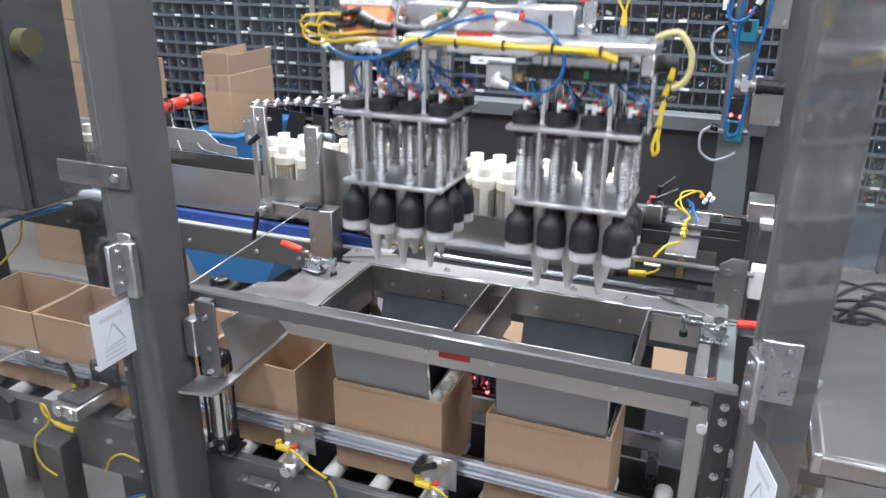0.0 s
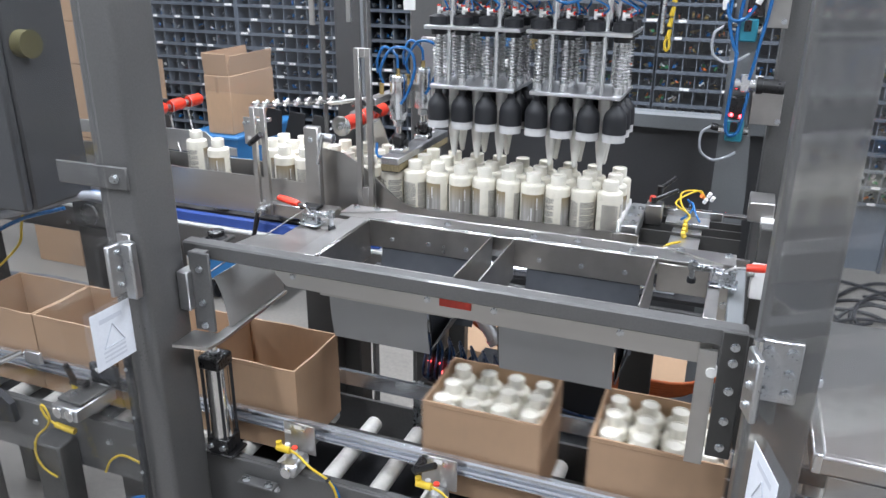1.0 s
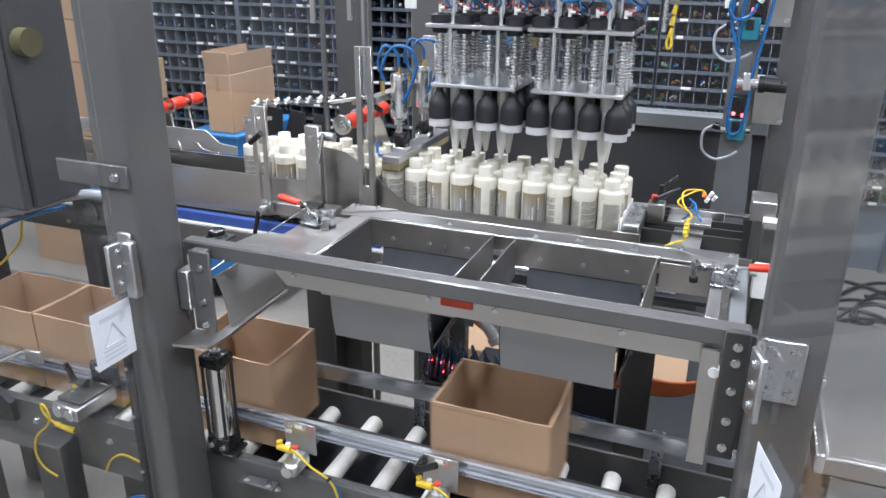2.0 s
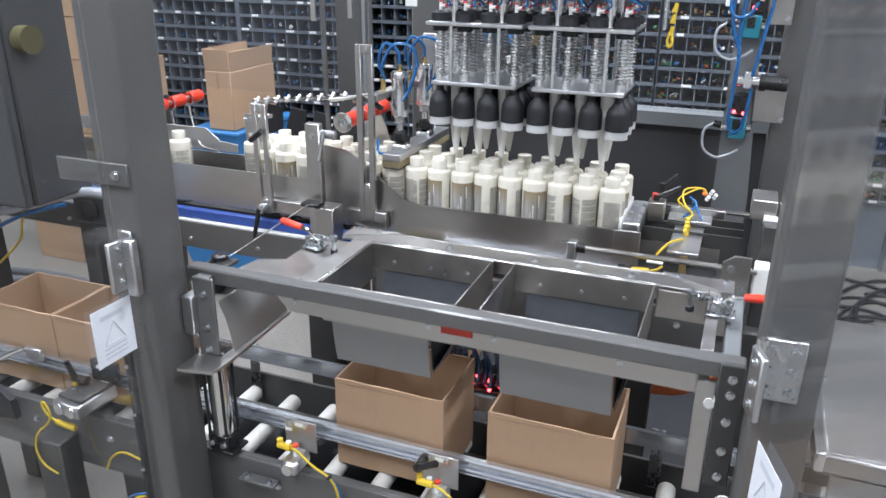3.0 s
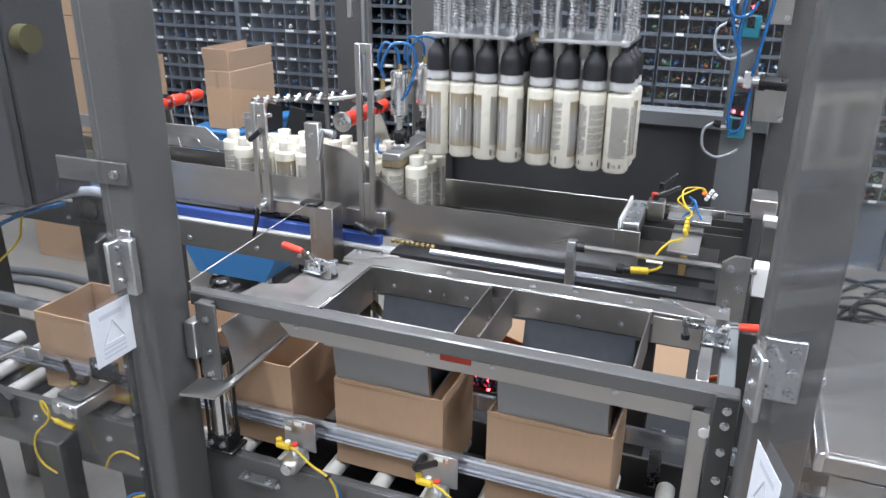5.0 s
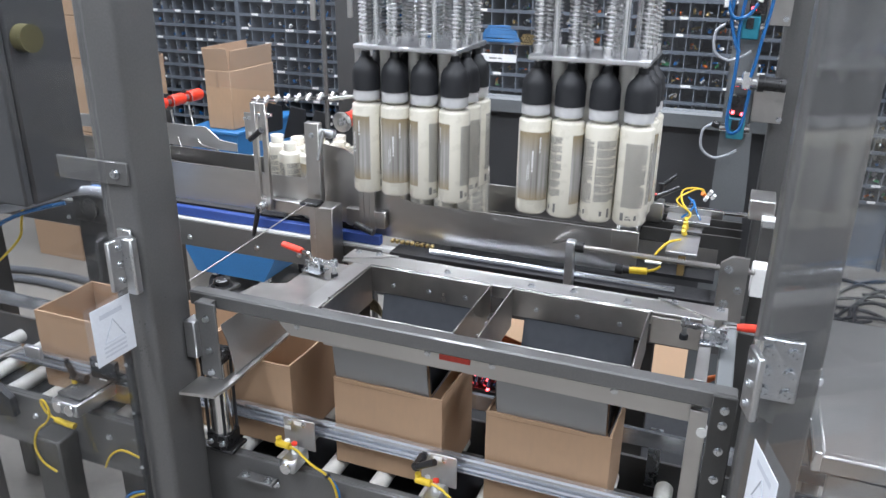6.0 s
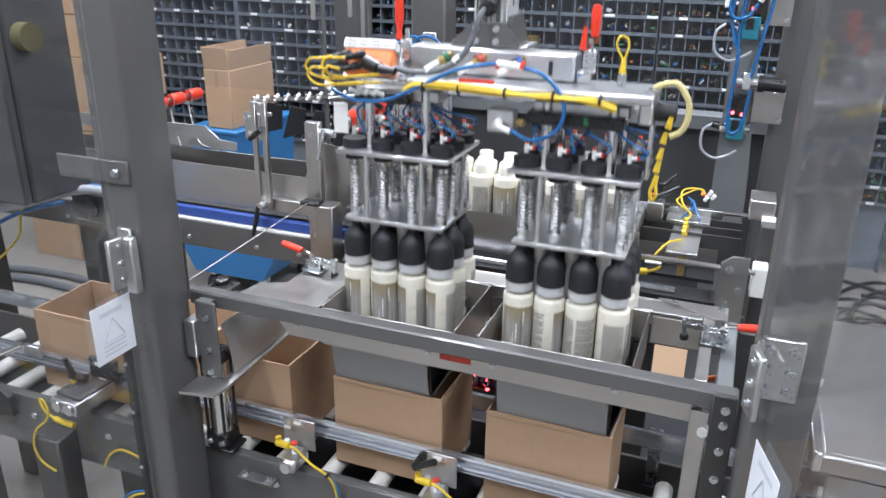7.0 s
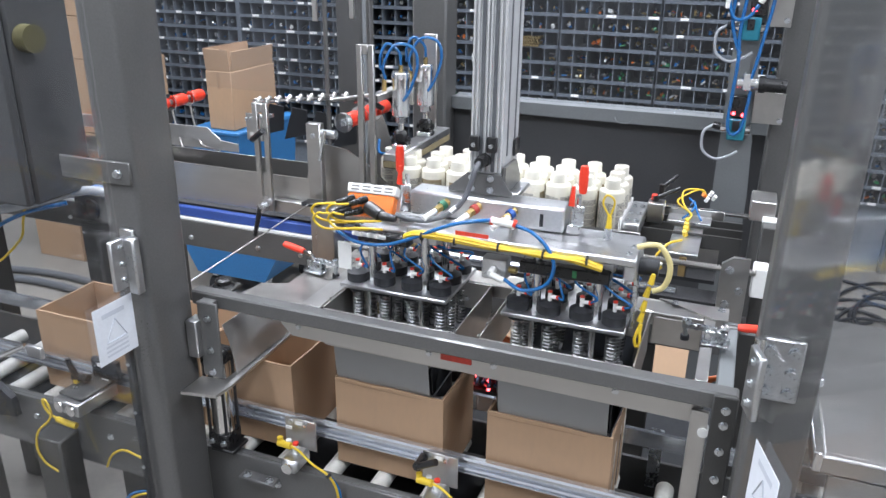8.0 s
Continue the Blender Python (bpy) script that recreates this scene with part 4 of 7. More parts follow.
slotted_bar(-0.672, 0.445, 1.10, 1.358, 0.040, "stainless slotted bracket with a black lever")
slotted_bar(-0.405, 0.459, 1.085, 1.502, 0.040, "tall stainless slotted bracket", False)
t = thing("guide_post", (-0.52, 0.43, 1.0), "square stainless post with bolted cap and latch", "post")
boxpart("bar", (-0.542, -0.506, 0.425, 0.445, 0.94, 1.328), STAINLESS, t, 0.002)
bolts(t, [(-0.524, 0.425, 1.30), (-0.524, 0.425, 1.06), (-0.524, 0.425, 1.0)], (0, -1, 0), 0.005, 0.004)
boxpart("arm", (-0.50, -0.455, 0.38, 0.43, 0.99, 1.15), STAINLESS_DARK, t, 0.002)
boxpart("latch", (-0.535, -0.49, 0.375, 0.41, 1.149, 1.158), BLACK_GLOSS, t, 0.003)
part("hub", rod(bmesh.new(), (-0.506, 0.435, 1.305), (-0.47, 0.435, 1.305), 0.010, 12), ZINC, t)
part("lever", rod(bmesh.new(), (-0.49, 0.42, 1.315), (-0.50, 0.41, 1.25), 0.005, 10), CHROME, t)
part("cross_arm", box(bmesh.new(), -0.46, -0.36, 0.455, 0.475, 1.09, 1.13, 0.002), STAINLESS, t)
part("handle", rod(bmesh.new(), (-0.425, 0.435, 1.10), (-0.375, 0.425, 1.09), 0.008, 12), BLACK_GLOSS, t)
# horizontal tie bar carried by the brackets
t = thing("support_bracket", (-0.60, 0.45, 1.12), "flat stainless guide arm", "bracket")
boxpart("bar", (-0.70, -0.545, 0.455, 0.475, 1.095, 1.125), STAINLESS, t, 0.001)
t = thing("sensor_plate", (-0.70, 0.48, 1.29), "small steel sensor plate with a label and black lever", "bracket")
boxpart("plate", (-0.735, -0.69, 0.475, 0.479, 1.26, 1.325), STAINLESS, t, 0.001)
boxpart("label", (-0.725, -0.71, 0.4735, 0.4748, 1.272, 1.280), WHITE, t)
part("lever", rod(bmesh.new(), (-0.70, 0.445, 1.27), (-0.655, 0.425, 1.30), 0.007, 10), BLACK_GLOSS, t)
part("stem", rod(bmesh.new(), (-0.735, 0.477, 1.31), (-0.66, 0.477, 1.325), 0.005, 10), ZINC, t)

# wire cable stretched from the post to the bracket
t = thing("pull_cord", (-0.5, 0.2, 1.1), "thin steel pull cord along the guard", "cord")
tubepart("wire", [(-0.515, 0.38, 1.155), (-0.532, -0.016, 1.124)], 0.0014, STAINLESS, t, n=3)


def red_knob_arm(x, y, z, label, leg=True):
    """A red hand knob with a steel washer on a rod that runs across the lanes."""
    t = thing("guide_clamp", (x, y, z), label, "clamp", "red guide clamps")
    turn = Matrix.Translation((x, y, z)) @ Euler((radians(-90), 0, 0)).to_matrix().to_4x4()
    part("knob", lathe(bmesh.new(), [(0, 0), (0.013, 0.001), (0.0165, 0.006), (0.0175, 0.014), (0.0175, 0.05), (0.015, 0.056), (0, 0.057)], 20, turn), RED, t, "red plastic knob")
    part("washer", rod(bmesh.new(), (x, y - 0.012, z), (x, y - 0.0085, z), 0.0235, 22), CHROME, t, "steel washer")
    part("stem", rod(bmesh.new(), (x, y - 0.022, z), (x, y, z), 0.008, 12), ZINC, t)
    if leg:
        tubepart("rod", [(x - 0.002, y, z - 0.012), (x + 0.012, y - 0.01, z - 0.06), (x + 0.030, y - 0.02, z - 0.10), (x + 0.048, y - 0.03, z - 0.128), (x + 0.075, y - 0.04, z - 0.137), (x + 0.13, y - 0.05, z - 0.139)], 0.0032, STAINLESS, t)
    return t


for k in range(4):
    red_knob_arm(-1.19, 0.60 + 0.08 * k, 1.266, "red knob clamp on a bent rod above the lanes")
t = thing("guide_wing", (-1.15, 0.82, 1.2), "low stainless sheet-metal guide wing", "guide")
part("sheet", prism(bmesh.new(), [(-1.45, 1.10), (-1.06, 1.10), (-1.06, 1.125), (-1.16, 1.135), (-1.45, 1.135)], "y", 0.88, 0.884), SATIN, t)
boxpart("stand", (-1.40, -1.34, 0.885, 0.93, 0.0, 1.25), PAINT_DARK, t, 0.003)
for k in range(3):
    red_knob_arm(-0.488, 0.515 + 0.08 * k, 1.318, "red knob clamp on the infeed shoulder", False)
# swept stainless hood behind the post
t = thing("lane_hood", (-0.49, 0.56, 1.2), "swept stainless lane hood", "hood")
part("sheet", prism(bmesh.new(), [(-0.515, 1.10), (-0.40, 1.10), (-0.43, 1.19), (-0.455, 1.28), (-0.472, 1.315), (-0.505, 1.315)], "y", 0.665, 0.669), STAINLESS, t)

# ---------- bottle brake: two cylinders press a brush bar on the queue ----------
t = thing("bottle_brake", (-0.37, 0.60, 1.23), "bottle brake: two air cylinders over a brush bar", "bottle brake")
mb = pose(-0.359, 0.50, 1.230, 0, 0, 0)
bm = box(bmesh.new(), -0.022, 0.022, -0.014, 0.30, 0.014, 0.031, 0.002, m=mb)
part("bar", bm, ALUMINIUM, t, "aluminium press bar")
part("brush", box(bmesh.new(), -0.0215, 0.0215, -0.0135, 0.299, -0.001, 0.0138, m=mb), BRUSH, t, "tan brush strip")
part("brush_tip", box(bmesh.new(), -0.020, 0.020, -0.012, 0.298, -0.004, -0.0012, m=mb), BLACK, t)
for cx, cy in ((-0.359, 0.540), (-0.358, 0.683)):
    cyl = part("cylinder", lathe(bmesh.new(), [(0, 0.0), (0.017, 0.0), (0.0205, 0.003), (0.0205, 0.028), (0.0195, 0.030), (0.0195, 0.082), (0.0205, 0.084), (0.0205, 0.096), (0.018, 0.10), (0, 0.10)], 20,
                             Matrix.Translation((cx, cy, 1.337))), ALU_BRIGHT, t, "short polished air cylinder")
    part("collar", rod(bmesh.new(), (cx, cy, 1.322), (cx, cy, 1.3365), 0.013, 6), ZINC, cyl)
    part("rod", rod(bmesh.new(), (cx, cy, 1.300), (cx, cy, 1.337), 0.007, 10), CHROME, cyl)
    part("clevis", rod(box(bmesh.new(), cx - 0.016, cx + 0.016, cy - 0.012, cy + 0.012, 1.275, 1.306, 0.007), (cx - 0.021, cy, 1.285), (cx + 0.021, cy, 1.285), 0.008, 12), BLACK_GLOSS, cyl, "black clevis")
    part("lug", box(bmesh.new(), cx - 0.018, cx + 0.018, cy - 0.018, cy + 0.018, 1.2612, 1.2748, 0.003), ALU_BRIGHT, cyl)
    part("fitting", rod(bmesh.new(), (cx, cy, 1.437), (cx, cy, 1.452), 0.0055, 8), BRASS, cyl)
    part("fitting", rod(bmesh.new(), (cx - 0.034, cy - 0.015, 1.395), (cx - 0.034, cy - 0.015, 1.42), 0.0055, 8), BRASS, cyl)
    tubepart("air_tube", [(cx, cy, 1.452), (cx - 0.004, cy, 1.48), (cx - 0.03, cy - 0.005, 1.497), (cx - 0.045, cy - 0.01, 1.47), (cx - 0.05, cy, 1.44)], 0.0035, BLUE, cyl, "blue air tube")
    tubepart("air_tube", [(cx - 0.03, cy - 0.015, 1.42), (cx - 0.034, cy - 0.02, 1.45), (cx - 0.01, cy - 0.01, 1.495), (cx + 0.03, cy, 1.49), (cx + 0.04, cy, 1.45), (cx + 0.025, cy - 0.005, 1.40), (cx + 0.012, cy - 0.015, 1.375)], 0.0035, BLUE, cyl, "blue air tube")
boxpart("carrier", (-0.405, -0.382, 0.47, 0.74, 1.378, 1.395), STAINLESS, t, 0.002)
for cy in (0.540, 0.683):
    boxpart("carrier_block", (-0.3815, -0.34, cy + 0.022, cy + 0.036, 1.36, 1.40), STAINLESS, t, 0.002)
boxpart("slot_bar", (-0.387, -0.353, 0.7405, 0.748, 1.265, 1.50), STAINLESS, t, 0.002)
tubepart("air_tube", [(-0.43, 0.57, 1.27), (-0.42, 0.55, 1.245), (-0.39, 0.54, 1.25), (-0.365, 0.55, 1.275)], 0.0035, BLUE, t)
part("lever", tube(bmesh.new(), [(-0.47, 0.53, 1.365), (-0.43, 0.50, 1.378), (-0.38, 0.49, 1.362)], 0.006, 8), BLACK_GLOSS, t, "black clamping lever")

# ---------- pick head ----------
PLATE_W, PLATE_D = 0.209, 0.165
UP_TO_LOW = 0.122


def make_gripper(parent, name_label):
    """Gripper head; its space has the origin at the upper plate's front edge, middle, top face."""
    w, d = PLATE_W / 2, PLATE_D
    bm = box(bmesh.new(), -w, w, 0.0, d, -0.008, 0.0, 0.0015)
    g = part("gripper_head", bm, ALUMINIUM, parent, name_label)
    part("lower_plate", box(bmesh.new(), -w + 0.011, w - 0.011, 0.005, d - 0.005, -UP_TO_LOW - 0.008, -UP_TO_LOW, 0.0015), ALUMINIUM, g)
    spots = [((i - 1.5) * PITCH * 0.985, 0.0300 + j * PITCH * 0.98) for i in range(4) for j in range(3)]
    cup = cap = spring = rodp = ring = fit = None
    for x, y in spots:
        if cup is None:
            bm = lathe(bmesh.new(), [(0, -0.013), (0.0075, -0.013), (0.0085, -0.022), (0.0120, -0.025), (0.0130, -0.029), (0.0185, -0.034), (0.0225, -0.042), (0.0238, -0.050), (0.0243, -0.078), (0.0225, -0.0785), (0, -0.0785)], 22)
            cup = part("cup", bm, BLACK, g, "black rubber gripping bell", at=(x, y, -UP_TO_LOW))
            ring = part("ring", lathe(bmesh.new(), [(0.0, -0.0786), (0.0232, -0.0786), (0.0232, -0.0945), (0.021, -0.0950), (0.019, -0.080), (0, -0.080)], 22), RING, g, "grey plastic ring", at=(x, y, -UP_TO_LOW))
            cap = part("guide_bush", lathe(bmesh.new(), [(0, 0.021), (0.008, 0.021), (0.012, 0.019), (0.020, 0.016), (0.020, -0.007), (0.0165, -0.009), (0.0165, -0.02), (0.0, -0.021)], 18), BLACK, g, "black rubber bush", at=(x, y, 0.0005))
            bm = bmesh.new()
            helix(bm, 0, 0, -0.026, -UP_TO_LOW + 0.012, 0.0096, 0.0016, 13)
            spring = part("spring", bm, SPRING, g, "steel coil spring", 60, at=(x, y, 0))
            rodp = part("rod", rod(rod(bmesh.new(), (0, 0, -0.02), (0, 0, -UP_TO_LOW - 0.012), 0.0055, 10), (0, 0, -UP_TO_LOW), (0, 0, -UP_TO_LOW + 0.014), 0.011, 12), ALU_BRIGHT, g, at=(x, y, 0))
            bm = rod(bmesh.new(), (0, 0, 0.011), (0, 0, 0.03), 0.0038, 8)
            rod(bm, (0, 0, 0.022), (0.013, -0.004, 0.024), 0.0035, 8)
            fit = part("air_fitting", bm, WHITE, g, "white push-in air fitting", at=(x, y, 0.007))
            redr = part("fitting_ring", rod(rod(bmesh.new(), (0.013, -0.004, 0.024), (0.016, -0.005, 0.0245), 0.004, 8), (0, 0, 0.03), (0, 0, 0.033), 0.004, 8), RED, g, at=(x, y, 0.007))
        else:
            for src, nm, z in ((cup, "cup", -UP_TO_LOW), (ring, "ring", -UP_TO_LOW), (cap, "guide_bush", 0.0005), (spring, "spring", 0), (rodp, "rod", 0), (fit, "air_fitting", 0.007), (redr, "fitting_ring", 0.007)):
                same(src, nm, g, (x, y, z))
    cone = None
    for i in range(3):
        for j in range(2):
            x, y = (i - 1) * PITCH * 0.965, 0.0285 + (j + 0.5) * PITCH * 0.98
            if cone is None:
                bm = lathe(bmesh.new(), [(0, -0.008), (0.0125, -0.008), (0.0125, -0.105), (0.0105, -0.125), (0.0045, -0.163), (0, -0.166)], 16)
                cone = part("guide_cone", bm, CONE, g, "white nylon guide cone", at=(x, y, -UP_TO_LOW))
            else:
                same(cone, "guide_cone", g, (x, y, -UP_TO_LOW))
    post = None
    for x, y in ((-0.052, 0.012), (0.052, 0.012), (-0.052, d - 0.012), (0.052, d - 0.012)):
        if post is None:
            post = part("standoff", rod(bmesh.new(), (0, 0, -UP_TO_LOW), (0, 0, -0.008), 0.0048, 12), ALU_BRIGHT, g, at=(x, y, 0))
            hi = part("hanger_post", rod(bmesh.new(), (0, 0, 0), (0, 0, 0.105), 0.0085, 14), ALU_BRIGHT, g, at=(x, y + (0.02 if y < 0.05 else -0.02), 0))
        else:
            same(post, "standoff", g, (x, y, 0))
            same(hi, "hanger_post", g, (x, y + (0.02 if y < 0.05 else -0.02), 0))
    boxpart("hanger_block", (-0.075, 0.075, 0.03, 0.135, 0.088, 0.106), ALUMINIUM, g, 0.002)
    rnd = random.Random(4)
    for x, y in spots:
        bm = bmesh.new()
        a = (x + 0.014, y - 0.004, 0.031)
        e = (max(-0.06, min(0.06, x * 0.5)), 0.06, 0.085)
        tube(bm, [a, (a[0] + 0.012, a[1] - 0.01, 0.03 + rnd.random() * 0.02), ((a[0] + e[0]) / 2 + rnd.uniform(-0.02, 0.02), (a[1] + e[1]) / 2 - 0.02, 0.06 + rnd.random() * 0.02), e], 0.0021, 6, 5)
        part("air_tube", bm, BLUE, g, "thin blue air tube", 60)
    return g


head = thing("pick_head", (-0.026, 0.10, 1.45), "aluminium pick-and-place head with two bottle grippers", "pick head", local=True)
grip_r = make_gripper(head, "aluminium gripper plate with twelve black cups")
grip_l = make_gripper(head, "aluminium gripper plate with twelve black cups")
# carriage above the grippers, in the head's space
H = 0.112
boxpart("slide_plate", (-0.12, 0.266, -0.012, 0.105, 0.118, 0.132), ALUMINIUM, head, 0.003, "milled aluminium slide plate")
boxpart("rail", (-0.20, 0.25, 0.055, 0.09, 0.096, 0.1175), CHROME, head, 0.004)
boxpart("crossbar", (-0.143, 0.136, 0.055, 0.108, 0.1325, 0.176), ALUMINIUM, head, 0.004, "aluminium crossbar")
# Black patch on the face stands for the dark inside of a slot.
boxpart("slot", (0.095, 0.101, 0.0535, 0.0548, 0.142, 0.164), BLACK, head)
boxpart("end_block", (0.245, 0.265, 0.01, 0.10, 0.085, 0.1175), ALUMINIUM, head, 0.003)
part("bumper", rod(bmesh.new(), (0.2655, 0.05, 0.10), (0.296, 0.05, 0.10), 0.014, 16), BLACK, head)
bolts(head, [(0.252, 0.012, 0.132), (0.255, 0.045, 0.132)], (0, 0, 1), 0.004, 0.003)
# mast
MX = -0.014
bm = bmesh.new()
prism(bm, [(MX - 0.029, 0.0935), (MX + 0.029, 0.0935), (MX + 0.029, 0.184), (MX - 0.029, 0.184)], "z", 0.177, 1.35)
mast = part("mast", bm, ALU_SATIN, head, "extruded aluminium lift mast")
for xx in (-0.0265, -0.019, -0.003, 0.003, 0.019, 0.0265):
    boxpart("rib", (MX + xx - 0.0022, MX + xx + 0.0022, 0.089, 0.0933, 0.215, 1.35), ALU_SATIN, mast, 0.001)
# Dark strips put the shade of the mast's slots into colour.
for xx in (-0.011, 0.011):
    boxpart("groove", (MX + xx - 0.003, MX + xx + 0.003, 0.0915, 0.0932, 0.215, 1.35), GREY_CABLE, mast)
for yy in (0.116, 0.160):
    boxpart("groove", (MX + 0.0292, MX + 0.0300, yy - 0.003, yy + 0.003, 0.24, 1.35), GREY_CABLE, mast)
for xx in (-0.019, 0.012):
    sb = boxpart("stop_block", (MX + xx - 0.0085, MX + xx + 0.0085, 0.078, 0.0885, 0.252, 0.278), BLACK_GLOSS, mast, 0.001)
    part("screw", rod(bmesh.new(), (MX + xx, 0.078, 0.264), (MX + xx, 0.074, 0.264), 0.004, 10), ZINC, sb)
boxpart("side_stop", (MX + 0.0295, MX + 0.034, 0.150, 0.182, 0.232, 0.262), BLACK_GLOSS, mast, 0.001)
bm = bmesh.new()
prism(bm, [(MX - 0.064, 0.177), (MX + 0.050, 0.177), (MX + 0.050, 0.182), (MX + 0.030, 0.213), (MX - 0.030, 0.213), (MX - 0.064, 0.184)], "y", 0.081, 0.0885)
gus = part("mast_bracket", bm, PAINT, head, "grey painted trapezoid mast bracket")
bolts(gus, [(MX + xx, 0.081, zz) for xx in (-0.022, 0.012) for zz in (0.186, 0.206)], (0, -1, 0), 0.0045, 0.004)
part("side_bracket", prism(bmesh.new(), [(0.0895, 0.178), (0.183, 0.178), (0.183, 0.192), (0.155, 0.226), (0.0895, 0.226)], "x", MX + 0.0305, MX + 0.0365), PAINT, head)
part("base_flange", box(bmesh.new(), MX - 0.064, MX + 0.055, 0.1085, 0.19, 0.168, 0.1765, 0.002), ALUMINIUM, head)
gl = part("cable_gland", rod(rod(bmesh.new(), (-0.016, 0.089, 0.236), (-0.016, 0.080, 0.237), 0.013, 6), (-0.016, 0.080, 0.237), (-0.017, 0.062, 0.237), 0.0095, 12), BLACK_GLOSS, head)
tubepart("grey_cable", [(-0.017, 0.064, 0.237), (-0.020, 0.050, 0.226), (-0.026, 0.042, 0.200), (-0.036, 0.032, 0.174), (-0.058, 0.022, 0.152), (-0.092, 0.014, 0.140), (-0.125, 0.012, 0.139), (-0.15, 0.012, 0.143)], 0.0048, GREY_CABLE, head, "thick grey cable")
part("cable_mark", rod(bmesh.new(), (-0.044, 0.0285, 0.1650), (-0.053, 0.0245, 0.1565), 0.0056, 10), WHITE, head, "white cable marker")
# orange junction block with plugs
ob_m = pose(-0.204, 0.030, 0.152, -27, 0, 4)
junction = part("junction_block", box(bmesh.new(), -0.044, 0.044, -0.012, 0.012, -0.026, 0.0135, 0.003, m=ob_m), ORANGE, head, "orange plastic junction block")
part("label_strip", box(bmesh.new(), -0.046, 0.046, -0.0125, 0.0120, 0.014, 0.031, 0.002, m=ob_m), WHITE, junction, "white label strip")
part("base", box(bmesh.new(), -0.05, 0.05, 0.0125, 0.018, -0.03, 0.03, 0.001, m=ob_m), ALUMINIUM, junction)
bm = bmesh.new()
for k in range(4):
    for r in range(2):
        box(bm, -0.038 + k * 0.021, -0.023 + k * 0.021, -0.0129, -0.0126, 0.0185 + r * 0.006, 0.0210 + r * 0.006, m=ob_m)
part("label_print", bm, PRINT, junction, "", 0)
for k, (u, v) in enumerate(((-0.030, 0.004), (-0.006, 0.004), (-0.034, -0.016), (-0.012, -0.016))):
    a = ob_m @ Vector((u, -0.012, v))
    b = a + Vector((-0.022, -0.026, -0.004))
    part("plug", rod(rod(bmesh.new(), a, a.lerp(b, 0.4), 0.0070, 10), a.lerp(b, 0.35), b, 0.0062, 10, 0.0045), BLACK_GLOSS, junction, "black cable plug")
    c = b + Vector((-0.034 + 0.006 * k, -0.012, -0.004 + 0.003 * k))
    tubepart("yellow_lead", [b, b.lerp(c, 0.6), c, c + Vector((-0.010, 0.002, -0.014)), c + Vector((0.008, 0.004, -0.028)), c + Vector((0.045, 0.008, -0.030 + 0.002 * k)), c + Vector((0.09, 0.012, -0.022))], 0.0022, YELLOW, junction, "yellow sensor lead")
a = ob_m @ Vector((0.014, -0.014, -0.014))
part("power_plug", rod(rod(bmesh.new(), a + Vector((-0.014, 0, 0.004)), a + Vector((0.016, -0.012, -0.004)), 0.0125, 10, 0.011), a + Vector((0.016, -0.012, -0.004)), a + Vector((0.045, -0.014, -0.006)), 0.009, 10, 0.006), BLACK_GLOSS, junction, "black power plug")
# yellow loom along the slide, blue air lines, fittings
for k in range(6):
    bm = bmesh.new()
    dy, dz = 0.0036 * math.cos(k * 1.05), 0.0036 * math.sin(k * 1.05)
    tube(bm, [(-0.125, -0.006 + dy, 0.112 + dz), (-0.10, -0.014 + dy, 0.124 + dz), (-0.04, -0.017 + dy, 0.126 + dz * 1.3), (0.04, -0.017 + dy, 0.122 + dz), (0.12, -0.017 + dy, 0.121 - dz), (0.175, -0.016 + dy, 0.120 + dz), (0.215, -0.010 + dy, 0.110 + dz)], 0.0027, 6, 6)
    loom = part("loom_cable", bm, YELLOW, head, "yellow cable tied into a loom", 60)
for x in (-0.09, -0.03, 0.045, 0.12, 0.19):
    part("cable_tie", rod(bmesh.new(), (x, -0.0165, 0.1225), (x + 0.003, -0.0165, 0.1225), 0.0085, 8), BLACK, loom)
tubepart("corrugated_hose", [(0.262, 0.03, 0.139), (0.280, 0.025, 0.147), (0.297, 0.025, 0.146), (0.313, 0.025, 0.122), (0.314, 0.025, 0.096), (0.306, 0.025, 0.078), (0.292, 0.025, 0.070)], 0.0046, YELLOW_PALE, head, "pale yellow cable hose")
for k, (px_, pz_) in enumerate(((0.291, 0.098), (0.286, 0.075), (0.283, 0.05), (0.281, 0.03), (0.280, 0.008))):
    part("yellow_plug", rod(bmesh.new(), (px_, 0.028, pz_), (px_ - 0.003, 0.026, pz_ - 0.017), 0.0036, 8, 0.0054), YELLOW, head, "yellow sensor plug")
tubepart("yellow_loop", [(0.279, 0.026, -0.005), (0.282, 0.022, -0.022), (0.277, 0.02, -0.03), (0.273, 0.022, -0.018), (0.276, 0.026, -0.005)], 0.0027, YELLOW, head)
boxpart("plug_plate", (0.262, 0.268, 0.02, 0.05, 0.0, 0.085), ZINC, head, 0.001)
tubepart("air_line", [(-0.258, -0.004, 0.103), (-0.215, -0.010, 0.090), (-0.16, -0.012, 0.094), (-0.11, -0.016, 0.114), (-0.042, -0.02, 0.148), (0.0, -0.016, 0.160), (0.03, -0.008, 0.164)], 0.0033, BLUE, head, "blue air line")
tubepart("air_line", [(0.07, -0.006, 0.160), (0.10, -0.012, 0.154), (0.126, -0.016, 0.134), (0.140, -0.018, 0.104), (0.128, -0.018, 0.070), (0.09, -0.016, 0.053), (0.055, -0.008, 0.064)], 0.0033, BLUE, head, "looped blue air line")
part("tee_fitting", rod(rod(bmesh.new(), (0.03, -0.008, 0.164), (0.07, -0.006, 0.160), 0.006, 10), (0.05, -0.007, 0.162), (0.047, 0.03, 0.158), 0.005, 10), WHITE, head, "white tee fitting")
